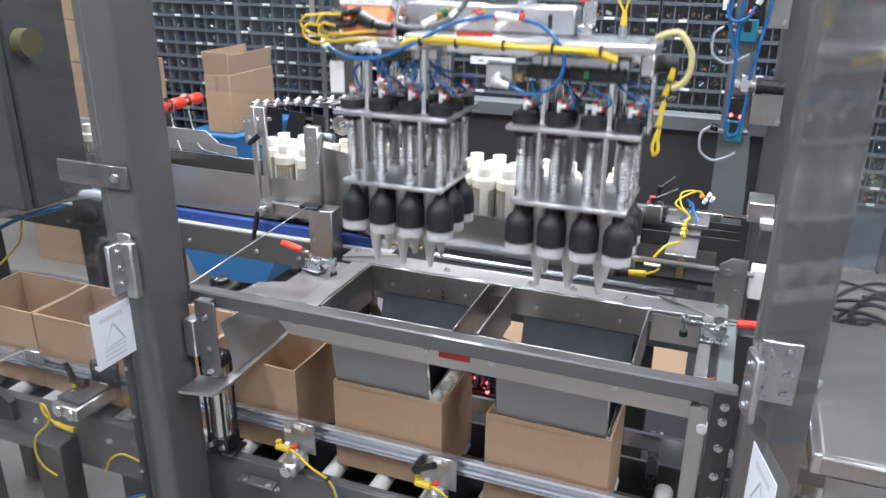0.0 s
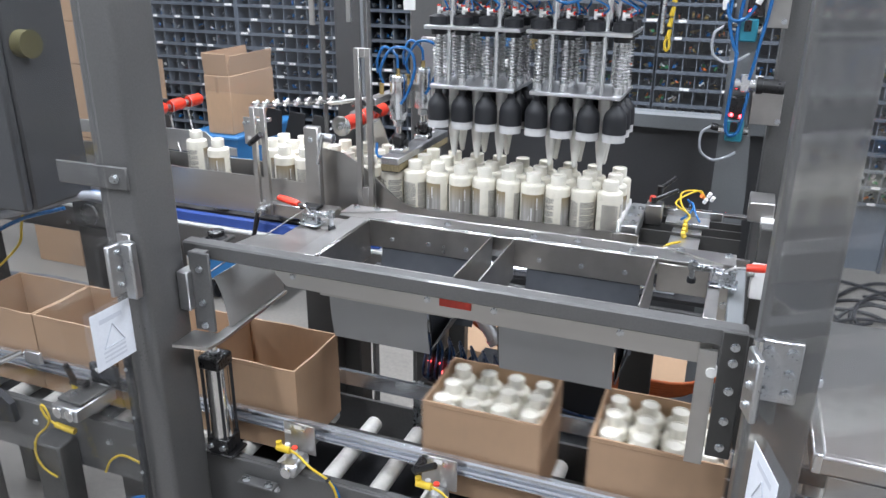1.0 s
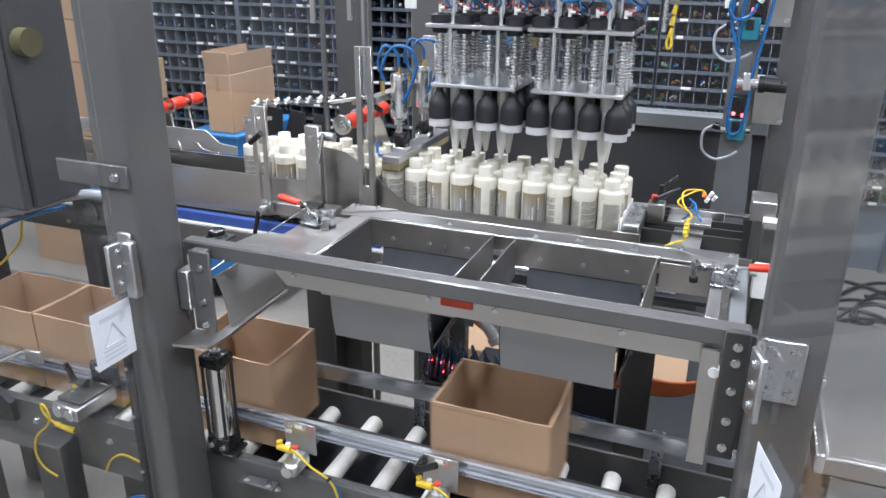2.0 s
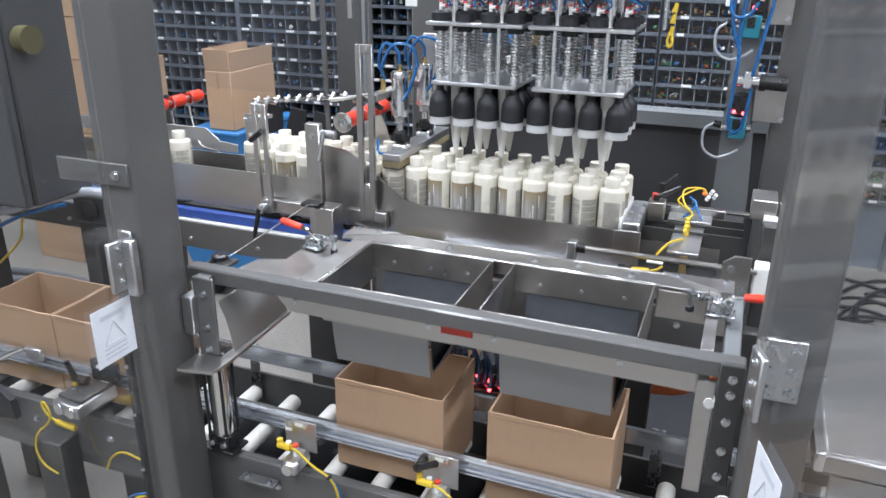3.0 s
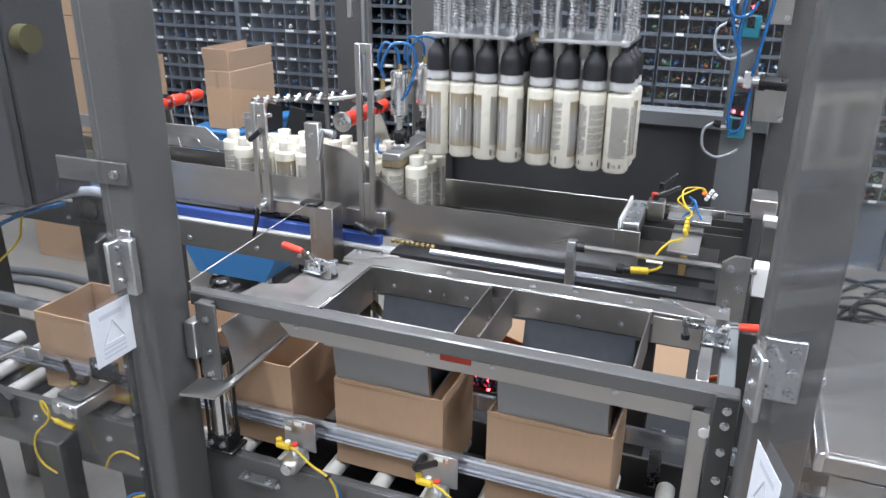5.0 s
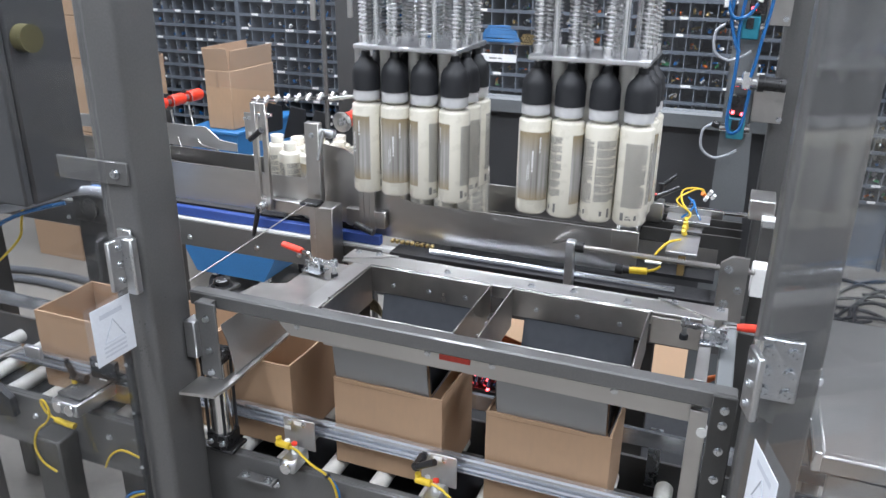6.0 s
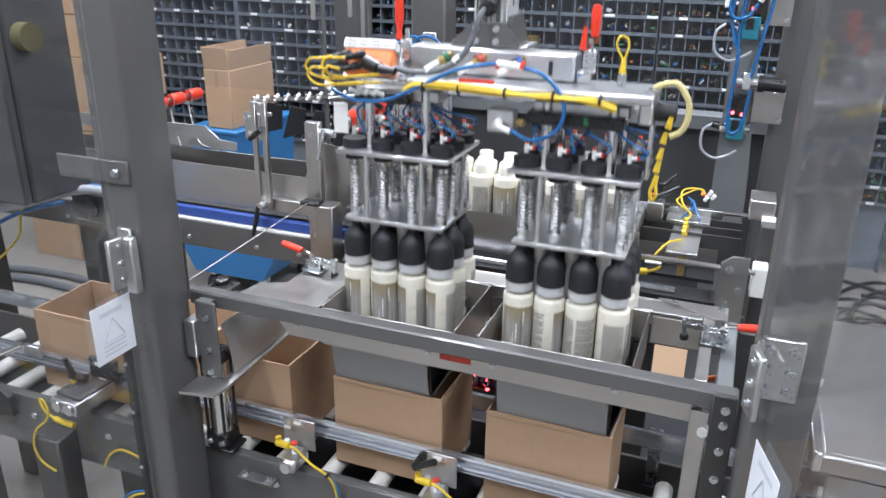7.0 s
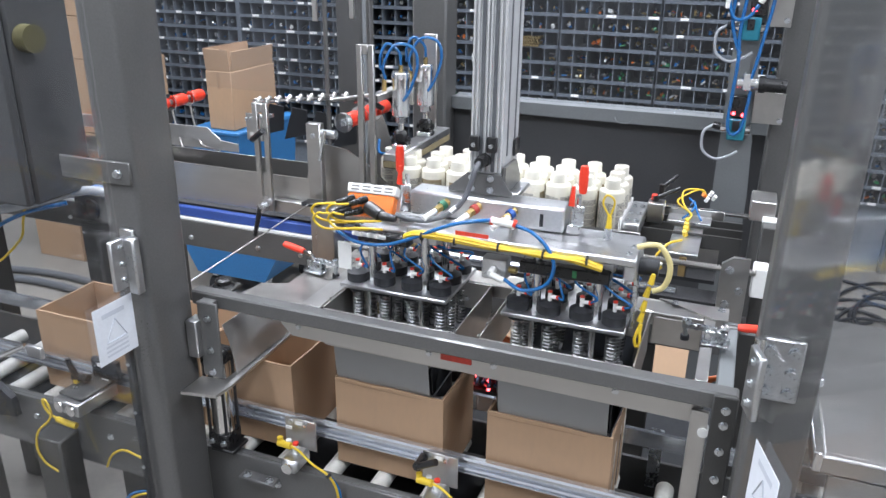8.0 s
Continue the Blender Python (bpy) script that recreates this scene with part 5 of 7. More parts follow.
for x in (0.031, 0.069):
    part("fitting_ring", rod(bmesh.new(), (x - 0.002, -0.007, 0.1635), (x + 0.003, -0.007, 0.1625), 0.0068, 10), RED, head)
part("elbow_fitting", rod(rod(bmesh.new(), (-0.272, 0.004, 0.108), (-0.258, -0.004, 0.103), 0.0055, 10), (-0.272, 0.004, 0.108), (-0.276, 0.014, 0.112), 0.005, 10), WHITE, head)
for x, mat_ in ((-0.070, KNURL_GREEN), (-0.012, KNURL_RED), (0.052, KNURL_BLUE)):
    reg = part("flow_control", rod(bmesh.new(), (x, 0.055, 0.164), (x - 0.012, 0.03, 0.154), 0.0072, 6), BRASS, head, "brass flow control")
    part("knurl", rod(bmesh.new(), (x - 0.003, 0.049, 0.1615), (x - 0.007, 0.041, 0.1585), 0.0088, 12), mat_, reg)
    part("stem", rod(bmesh.new(), (x - 0.012, 0.03, 0.154), (x - 0.026, 0.008, 0.144), 0.005, 10), WHITE, reg)
for i, x in enumerate((-0.215, -0.20, -0.185, -0.17)):
    part("manifold_fitting", rod(bmesh.new(), (x, 0.008, 0.098), (x - 0.008, -0.008, 0.106), 0.0042, 10), WHITE, head)
boxpart("manifold", (-0.225, -0.125, 0.01, 0.05, 0.084, 0.102), BLACK_GLOSS, head, 0.002)
boxpart("manifold", (0.075, 0.225, 0.012, 0.05, 0.072, 0.092), BLACK_GLOSS, head, 0.002, "black valve manifold")
boxpart("led_block", (0.165, 0.172, 0.0095, 0.0118, 0.078, 0.09), GREEN, head)
val = boxpart("valve_block", (0.012, 0.056, 0.004, 0.03, 0.055, 0.092), ALUMINIUM, head, 0.002, "aluminium valve block")
bolts(val, [(0.02, 0.004, 0.062), (0.048, 0.004, 0.062)], (0, -1, 0), 0.003, 0.003)
part("elbow_fitting", rod(rod(bmesh.new(), (0.034, 0.004, 0.074), (0.032, -0.010, 0.070), 0.0065, 10), (0.032, -0.010, 0.070), (0.055, -0.010, 0.062), 0.0055, 10), WHITE, val)
part("knob", rod(bmesh.new(), (0.057, 0.018, 0.072), (0.07, 0.016, 0.072), 0.006, 10), BRASS, val)
boxpart("red_tag", (-0.03, 0.028, -0.0135, -0.0125, 0.1325, 0.1395), RED_DARK, head, 0.0002, "red anodised tag")
boxpart("white_card", (-0.262, -0.235, 0.004, 0.007, 0.028, 0.08), WHITE, head, 0.001, "small white plate")
# clamps on the carriage with upright red grips
for x, y in ((-0.158, 0.072), (0.150, 0.072)):
    cl = part("quick_clamp", tube(box(bmesh.new(), x - 0.012, x + 0.012, y - 0.012, y + 0.012, 0.1325, 0.150, 0.002), [(x, y, 0.15), (x + 0.006, y - 0.004, 0.175), (x + 0.004, y, 0.20)], 0.0045, 8), CHROME, head, "chrome quick clamp")
    part("link", box(bmesh.new(), x - 0.003, x + 0.018, y - 0.016, y - 0.012, 0.150, 0.185, 0.002), ZINC, cl)
    s = -1 if x < 0 else 1
    part("grip", lathe(bmesh.new(), [(0, 0), (0.006, 0), (0.0075, 0.01), (0.008, 0.036), (0.006, 0.046), (0, 0.048)], 14, Matrix.Translation((x + s * 0.010, y, 0.203))), RED, cl, "upright red grip")
    part("small_grip", rod(bmesh.new(), (x - 0.004, y - 0.016, 0.185), (x - 0.002, y - 0.016, 0.218), 0.0055, 10, 0.003), RED, cl)
part("lug", rod(bmesh.new(), (0.208, 0.065, 0.132), (0.208, 0.065, 0.152), 0.007, 10), ZINC, head)
part("yellow_plug", rod(bmesh.new(), (0.208, 0.065, 0.152), (0.208, 0.065, 0.173), 0.0055, 10, 0.0035), YELLOW, head)
tubepart("yellow_loop", [(0.207, 0.065, 0.172), (0.196, 0.065, 0.192), (0.200, 0.065, 0.206), (0.211, 0.065, 0.203), (0.214, 0.065, 0.192), (0.209, 0.065, 0.172)], 0.0018, YELLOW, head)


# ---------- right end: bottle stop, lead screw, sensors ----------
t = thing("bottle_stop", (0.20, 0.58, 1.1), "aluminium bottle stop with sensor plates and clamping levers", "bottle stop")
boxpart("face", (0.156, 0.162, 0.492, 0.664, 1.09, 1.175), WHITE, t, 0.002, "white plastic stop face")
boxpart("block", (0.163, 0.198, 0.495, 0.66, 1.135, 1.168), ALUMINIUM, t, 0.003)
for k in range(3):
    for s in (0, 1):
        part("screw", rod(bmesh.new(), (0.172 + s * 0.017, 0.515 + k * 0.05, 1.168), (0.172 + s * 0.017, 0.515 + k * 0.05, 1.173), 0.0055, 10), ZINC, t)
boxpart("cheek", (0.15, 0.205, 0.470, 0.4765, 1.085, 1.158), STAINLESS, t, 0.001)
boxpart("slider", (0.20, 0.235, 0.60, 0.64, 1.14, 1.185), STAINLESS, t, 0.002)
boxpart("red_pad", (0.205, 0.218, 0.615, 0.628, 1.186, 1.20), RED_DARK, t, 0.002)
for a, b in (((0.214, 0.62, 1.19), (0.262, 0.64, 1.214)), ((0.222, 0.66, 1.205), (0.252, 0.675, 1.232))):
    part("lever", rod(rod(bmesh.new(), (a[0], a[1], a[2] - 0.012), (a[0], a[1], a[2] + 0.008), 0.007, 10), a, b, 0.0055, 10, 0.0042), BLACK_GLOSS, t, "black clamping lever")
part("shaft", rod(bmesh.new(), (0.20, 0.70, 1.15), (0.45, 0.70, 1.15), 0.006, 12), CHROME, t)
part("shaft", rod(bmesh.new(), (0.20, 0.675, 1.16), (0.26, 0.675, 1.16), 0.006, 12), CHROME, t)
boxpart("cross_plate", (0.243, 0.335, 0.62, 0.735, 1.139, 1.146), ALUMINIUM, t, 0.001)
boxpart("sensor_plate", (0.262, 0.322, 0.44, 0.62, 1.133, 1.139), ALUMINIUM, t, 0.001)
boxpart("shoe", (0.288, 0.302, 0.44, 0.455, 1.09, 1.132), BRONZE, t, 0.001, "bronze guide shoe")
for k in range(4):
    part("plug", rod(bmesh.new(), (0.287 + 0.002 * (k % 2), 0.60 - k * 0.018, 1.142), (0.287, 0.592 - k * 0.018, 1.162 - 0.003 * k), 0.006, 10, 0.0045), YELLOW, t, "yellow sensor plug")
for k in range(2):
    bm = bmesh.new()
    tube(bm, [(0.287, 0.59 - 0.01 * k, 1.16), (0.292, 0.63, 1.158 + 0.004 * k), (0.268 - 0.012 * k, 0.70, 1.165), (0.266 + 0.012 * k, 0.735, 1.182 - 0.004 * k), (0.30 + 0.004 * k, 0.745, 1.186), (0.318, 0.74, 1.17)], 0.0021, 6, 5)
    part("yellow_lead", bm, YELLOW, t, "looped yellow lead", 60)
bm = bmesh.new()
tube(bm, [(0.285, 0.735, 1.15), (0.292, 0.70, 1.17), (0.302, 0.66, 1.16), (0.314, 0.63, 1.15)], 0.0025, 6, 5)
tube(bm, [(0.28, 0.72, 1.17), (0.295, 0.69, 1.165), (0.29, 0.65, 1.16), (0.275, 0.63, 1.15)], 0.0025, 6, 5)
part("blue_tube", bm, BLUE, t, "", 60)
bm = bmesh.new()
for k, (x, y, z) in enumerate(((0.322, 0.74, 1.176), (0.315, 0.735, 1.163), (0.330, 0.738, 1.168))):
    rod(bm, (x, y, z), (x + 0.005, y - 0.004, z + 0.010), 0.0045, 8)
part("air_fitting", bm, WHITE, t, "white air fittings")
part("fitting_ring", rod(bmesh.new(), (0.312, 0.742, 1.174), (0.308, 0.738, 1.178), 0.005, 8), ORANGE, t)
tubepart("yellow_drop", [(0.285, 0.50, 1.145), (0.265, 0.46, 1.15), (0.248, 0.44, 1.135), (0.24, 0.43, 1.12)], 0.0027, YELLOW, t)
boxpart("label", (0.226, 0.258, 0.425, 0.442, 1.113, 1.116), WHITE, t, 0.0005, "small white cable label")

t = thing("lead_screw", (0.25, 0.40, 1.13), "threaded width-adjusting lead screw with bearing blocks", "lead screw")
bm = rod(bmesh.new(), (0.10, 0.40, 1.136), (0.43, 0.40, 1.134), 0.0045, 10)
for k in range(66):
    rod(bm, (0.103 + k * 0.005, 0.40, 1.136), (0.1055 + k * 0.005, 0.40, 1.136), 0.0062, 8)
part("screw", bm, STAINLESS_DARK, t, "long steel screw thread")
boxpart("bearing", (0.072, 0.090, 0.39, 0.412, 1.0355, 1.148), ALUMINIUM, t, 0.002)
part("hub", rod(bmesh.new(), (0.091, 0.40, 1.136), (0.108, 0.40, 1.136), 0.011, 12), BLACK_GLOSS, t)
part("rear_screw", rod(bmesh.new(), (0.03, 0.47, 1.11), (0.075, 0.44, 1.135), 0.003, 8), STAINLESS_DARK, t)
part("end_plate", prism(bmesh.new(), [(0.368, 1.0), (0.418, 1.0), (0.418, 1.165), (0.388, 1.165), (0.368, 1.15)], "y", 0.385, 0.395), STAINLESS, t)
bolts(t, [(0.384, 0.385, 1.14), (0.384, 0.385, 1.07), (0.405, 0.385, 1.10)], (0, -1, 0), 0.006, 0.004)
boxpart("end_block", (0.425, 0.452, 0.40, 0.44, 1.085, 1.145), WHITE, t, 0.002)
boxpart("upright", (0.43, 0.47, 0.45, 0.49, 0.9, 1.21), PAINT_DARK, t, 0.002)
boxpart("hood", (0.405, 0.452, 0.50, 0.58, 1.205, 1.245), STAINLESS, t, 0.002)
part("knob", rod(bmesh.new(), (0.43, 0.495, 1.208), (0.455, 0.495, 1.208), 0.010, 12), WHITE, t)
snr = part("sensor", rod(rod(bmesh.new(), (0.176, 0.385, 1.108), (0.19, 0.385, 1.108), 0.011, 10), (0.19, 0.385, 1.108), (0.203, 0.385, 1.109), 0.008, 10), BLACK_GLOSS, t)
part("plug", rod(bmesh.new(), (0.203, 0.385, 1.109), (0.236, 0.385, 1.112), 0.0072, 10), YELLOW, snr, "yellow sensor plug")
tubepart("lead", [(0.236, 0.385, 1.112), (0.252, 0.387, 1.118), (0.26, 0.39, 1.125)], 0.0027, YELLOW, snr)

# ---------- valve column ----------
t = thing("valve_column", (0.37, 0.97, 0), "grey sheet column carrying teal air valves and blue tubes", "valve column")
part("column", prism(bmesh.new(), [(0.322, 0.0), (0.405, 0.0), (0.405, 1.12), (0.384, 1.46), (0.384, 2.1), (0.322, 2.1)], "y", 0.95, 0.975), PAINT_LIGHT, t, "light grey painted column")
boxpart("mount", (0.386, 0.455, 0.942, 0.949, 1.310, 1.385), STAINLESS_DARK, t, 0.001, "stainless mounting plate")
boxpart("mount", (0.386, 0.44, 0.942, 0.949, 1.535, 1.64), STAINLESS_DARK, t, 0.001)
bolts(t, [(0.45, 0.942, 1.32), (0.43, 0.942, 1.55)], (0, -1, 0), 0.005, 0.004)
for zc in (1.295, 1.53):
    v = boxpart("valve", (0.336, 0.376, 0.915, 0.949, zc - 0.026, zc + 0.026), TEAL, t, 0.003, "teal air valve")
    boxpart("cover", (0.346, 0.362, 0.911, 0.9148, zc - 0.002, zc + 0.022), BLACK_GLOSS, v, 0.001)
    part("port", rod(bmesh.new(), (0.335, 0.93, zc), (0.32, 0.93, zc), 0.012, 12), CHROME, v)
    part("port", rod(bmesh.new(), (0.377, 0.93, zc), (0.388, 0.93, zc), 0.014, 12), CHROME, v)
    part("plug", rod(bmesh.new(), (0.32, 0.93, zc + 0.002), (0.302, 0.93, zc + 0.006), 0.009, 10), BLACK_GLOSS, v)
    tubepart("exhaust_hose", [(0.302, 0.928, zc + 0.006), (0.282, 0.92, zc - 0.012), (0.285, 0.918, zc - 0.055), (0.315, 0.916, zc - 0.075), (0.345, 0.916, zc - 0.066), (0.366, 0.918, zc - 0.052)], 0.0034, CLEAR_TUBE, v, "clear grey hose")
led = boxpart("switch", (0.338, 0.372, 0.918, 0.949, 1.325, 1.375), BLACK_GLOSS, t, 0.002, "black pressure switch")
for x, z in ((0.345, 1.334), (0.366, 1.331)):
    part("lamp", rod(bmesh.new(), (x, 0.9178, z), (x, 0.914, z), 0.0042, 10), LED, led, "glowing red indicator")
led = boxpart("switch", (0.348, 0.384, 0.918, 0.949, 1.560, 1.62), BLACK_GLOSS, t, 0.002)
part("lamp", rod(bmesh.new(), (0.357, 0.9178, 1.572), (0.357, 0.914, 1.572), 0.0055, 10), LED, led, "glowing red indicator")
g = part("regulator", rod(bmesh.new(), (0.343, 0.92, 1.408), (0.39, 0.92, 1.406), 0.015, 14), ALU_BRIGHT, t, "steel air regulator")
part("collar", rod(bmesh.new(), (0.391, 0.92, 1.406), (0.405, 0.92, 1.406), 0.02, 14), BLACK_GLOSS, g)
part("knob", rod(bmesh.new(), (0.405, 0.92, 1.406), (0.452, 0.92, 1.404), 0.0165, 16), BLACK_GLOSS, g, "ribbed black knob")
boxpart("body", (0.354, 0.376, 0.905, 0.935, 1.39, 1.432), ALU_BRIGHT, g, 0.003)
for k, pts in enumerate(([(0.338, 0.915, 1.60), (0.333, 0.91, 1.52), (0.338, 0.908, 1.46), (0.336, 0.908, 1.38), (0.335, 0.908, 1.31), (0.346, 0.908, 1.285), (0.366, 0.908, 1.30), (0.373, 0.908, 1.36), (0.375, 0.905, 1.39)],
                         [(0.40, 0.912, 1.66), (0.395, 0.91, 1.58), (0.384, 0.908, 1.50), (0.378, 0.908, 1.45), (0.372, 0.908, 1.42)],
                         [(0.30, 0.91, 1.66), (0.30, 0.905, 1.60), (0.315, 0.90, 1.555), (0.345, 0.90, 1.556), (0.365, 0.902, 1.585)],
                         [(0.318, 0.915, 1.65), (0.312, 0.91, 1.56), (0.327, 0.908, 1.50), (0.340, 0.908, 1.475)])):
    tubepart("air_tube", pts, 0.0042, BLUE, t, "blue air tube")
part("fitting", rod(bmesh.new(), (0.368, 0.905, 1.59), (0.392, 0.90, 1.64), 0.007, 10), WHITE, t)
part("fitting", rod(bmesh.new(), (0.30, 0.905, 1.575), (0.299, 0.905, 1.60), 0.0065, 10), WHITE, t)

# ---------- valve bank with glowing indicators below the table ----------
t = thing("valve_bank", (-0.15, 0.42, 0.72), "black valve bank with blue tubes and red indicator lamps", "valve bank")
boxpart("base", (-0.26, -0.04, 0.42, 0.49, 0.72, 0.745), PAINT_DARK, t, 0.003)
for k in range(7):
    x = -0.245 + k * 0.029
    z = 0.822 - k * 0.007
    v = boxpart("valve", (x, x + 0.023, 0.425, 0.485, 0.746, z), BLACK_GLOSS, t, 0.006, "black solenoid valve")
    for dz in ((0.016, 0.04) if k % 3 else (0.022,)):
        part("lamp", rod(bmesh.new(), (x + 0.010, 0.425, z - dz), (x + 0.010, 0.420, z - dz + 0.001), 0.0038, 8), LED, v, "glowing red indicator")
    tubepart("air_tube", [(x + 0.012, 0.43, 0.75), (x + 0.016, 0.398, 0.77), (x + 0.018, 0.402, z - 0.01), (x + 0.006, 0.44, z + 0.014), (x - 0.03, 0.50, z + 0.02)], 0.0035, NAVY, v, "dark blue air tube")
    tubepart("air_tube", [(x + 0.004, 0.43, 0.75), (x + 0.002, 0.402, 0.775), (x + 0.004, 0.41, z - 0.004), (x - 0.008, 0.45, z + 0.012), (x - 0.03, 0.50, z + 0.012)], 0.0035, NAVY, v, "dark blue air tube")
for k in range(6):
    bm = bmesh.new()
    o = 0.006 * k
    tube(bm, [(-0.15 + o, 0.52, 1.0), (-0.165 + o, 0.50, 0.93 - o), (-0.15 + 2 * o, 0.49, 0.885 - o), (-0.08, 0.50, 0.848 - o), (-0.01, 0.51, 0.824 - o), (0.10, 0.53, 0.80 - o), (0.30, 0.56, 0.78 - o), (0.40, 0.58, 0.805)], 0.0055, 7, 5)
    part("orange_cable", bm, ORANGE_CABLE, t, "thick orange cable", 60)
for k in range(3):
    bm = bmesh.new()
    tube(bm, [(-0.25, 0.5, 0.79), (-0.35 - 0.02 * k, 0.52, 0.80 + 0.012 * k), (-0.44, 0.55, 0.83 + 0.01 * k), (-0.56, 0.62, 0.80 + 0.012 * k)], 0.006, 7, 5)
    part("sleeved_cable", bm, BRUSH, t, "sleeved cable", 60)
part("actuator", rod(rod(bmesh.new(), (-0.13, 0.40, 0.985), (-0.07, 0.40, 0.90), 0.016, 16), (-0.075, 0.40, 0.905), (-0.066, 0.40, 0.893), 0.019, 16), ALUMINIUM, t, "slanted aluminium actuator")
boxpart("tray", (-0.40, 0.30, 0.40, 0.41, 0.70, 0.72), PAINT_DARK, t, 0.002)
bm = bmesh.new()
tube(bm, [(-0.05, 0.43, 0.752), (0.02, 0.42, 0.765), (0.10, 0.415, 0.745), (0.18, 0.415, 0.74)], 0.0035, 7, 5)
part("blue_line", bm, NAVY, t, "dark blue air line", 60)


# ---------- photo sensors and stop blocks on the conveyor's front rail ----------


def rail_sensor(x, label, lever):
    t = thing("rail_sensor", (x, 0.03, 0.79), label, "sensor", "rail sensors")
    boxpart("plate", (x - 0.034, x + 0.034, 0.024, 0.0275, 0.782, 0.848), STAINLESS, t, 0.001)
    for dx, dz in ((-0.02, 0.03), (0.012, 0.03)):
        part("screw", rod(bmesh.new(), (x + dx, 0.024, 0.81 + dz), (x + dx, 0.020, 0.81 + dz), 0.005, 8), ZINC, t)
    boxpart("sticker", (x - 0.010, x + 0.006, 0.0225, 0.0238, 0.836, 0.844), WHITE, t, 0.0003)
    boxpart("sticker", (x - 0.032, x - 0.018, 0.0225, 0.0238, 0.822, 0.829), WHITE, t, 0.0003)
    part("cylinder", box(bmesh.new(), x - 0.014, x + 0.022, -0.035, 0.023, 0.764, 0.792, 0.006), ALUMINIUM, t, "small clear-anodised air cylinder")
    part("bore", rod(bmesh.new(), (x + 0.004, -0.0352, 0.778), (x + 0.004, -0.0385, 0.778), 0.011, 16), CHROME, t)
    part("fitting", rod(rod(bmesh.new(), (x - 0.012, 0.0, 0.80), (x - 0.012, 0.0, 0.815), 0.0055, 8), (x + 0.006, -0.004, 0.792), (x + 0.006, -0.004, 0.812), 0.0055, 8), WHITE, t)
    part("fitting_ring", rod(bmesh.new(), (x + 0.006, -0.004, 0.812), (x + 0.006, -0.004, 0.816), 0.006, 8), RED, t)
    p = part("plug", rod(bmesh.new(), (x - 0.032, -0.004, 0.806), (x - 0.002, -0.008, 0.808), 0.0068, 10), YELLOW, t, "yellow sensor plug")
    part("plug_head", rod(bmesh.new(), (x - 0.028, -0.002, 0.80), (x - 0.030, -0.002, 0.818), 0.006, 8), YELLOW, p)
    tubepart("lead", [(x - 0.002, -0.008, 0.808), (x + 0.02, -0.014, 0.806), (x + 0.05, -0.02, 0.79), (x + 0.085, -0.022, 0.775), (x + 0.10, -0.02, 0.745), (x + 0.10, -0.016, 0.70), (x + 0.09, -0.012, 0.64)], 0.0024, YELLOW, t, "yellow lead with black ties")
    tubepart("lead", [(x + 0.0, -0.006, 0.806), (x + 0.02, -0.010, 0.80), (x + 0.052, -0.016, 0.784), (x + 0.088, -0.018, 0.768), (x + 0.104, -0.016, 0.74), (x + 0.103, -0.012, 0.69)], 0.0024, BLUE, t, "thin blue air tube")
    part("cable_tie", rod(bmesh.new(), (x + 0.083, -0.021, 0.777), (x + 0.087, -0.021, 0.773), 0.006, 8), BLACK, t)
    if lever:
        part("lever", rod(rod(bmesh.new(), (x - 0.03, -0.01, 0.838), (x + 0.008, -0.016, 0.862), 0.0065, 10), (x - 0.03, 0.02, 0.838), (x - 0.03, -0.012, 0.838), 0.009, 10), BLACK_GLOSS, t, "black clamping lever")
    return t


rail_sensor(-0.345, "carton sensor plate with a small cylinder on the rail", False)
rail_sensor(-0.055, "carton sensor plate with a black lever on the rail", True)
t = thing("carton_stop", (-0.85, 0.0, 0.8), "aluminium twin-rod carton stop clamped to the rail", "carton stop")
sm = pose(-0.845, -0.005, 0.807, 0, 0, -4)
part("body", box(bmesh.new(), -0.036, 0.036, -0.06, 0.045, -0.02, 0.010, 0.003, m=sm), ALUMINIUM, t, "milled aluminium slide body")
part("top_plate", box(bmesh.new(), -0.034, 0.034, -0.045, 0.055, 0.0105, 0.018, 0.002, m=sm), PAINT_DARK, t)
for dx in (-0.017, 0.017):
    part("bore", rod(bmesh.new(), sm @ Vector((dx, -0.0605, -0.005)), sm @ Vector((dx, -0.064, -0.005)), 0.0125, 16), CHROME, t)
for dy in (-0.02, 0.015):
    part("screw", rod(bmesh.new(), sm @ Vector((-0.012, dy, 0.018)), sm @ Vector((-0.012, dy, 0.022)), 0.0055, 10), ZINC, t)
boxpart("bracket", (-0.86, -0.79, 0.026, 0.039, 0.825, 0.872), BLACK_GLOSS, t, 0.002)
part("sticker", box(bmesh.new(), 0.006, 0.026, 0.03, 0.042, 0.0182, 0.0188, m=sm), WHITE, t)
boxpart("sticker", (-0.842, -0.826, 0.0245, 0.0258, 0.855, 0.864), WHITE, t, 0.0003)
part("lever", rod(rod(bmesh.new(), (-0.872, -0.004, 0.835), (-0.885, -0.01, 0.882), 0.0075, 10, 0.006), (-0.885, 0.0, 0.835), (-0.845, 0.0, 0.838), 0.009, 10), BLACK_GLOSS, t, "black clamping lever")
part("lever_stem", rod(bmesh.new(), (-0.874, -0.006, 0.812), (-0.874, -0.006, 0.834), 0.006, 10), YELLOW, t)
part("plug", rod(rod(bmesh.new(), (-0.872, -0.05, 0.752), (-0.895, -0.052, 0.757), 0.0062, 10), (-0.872, -0.05, 0.752), (-0.848, -0.048, 0.749), 0.007, 10), YELLOW, t, "yellow sensor plug")
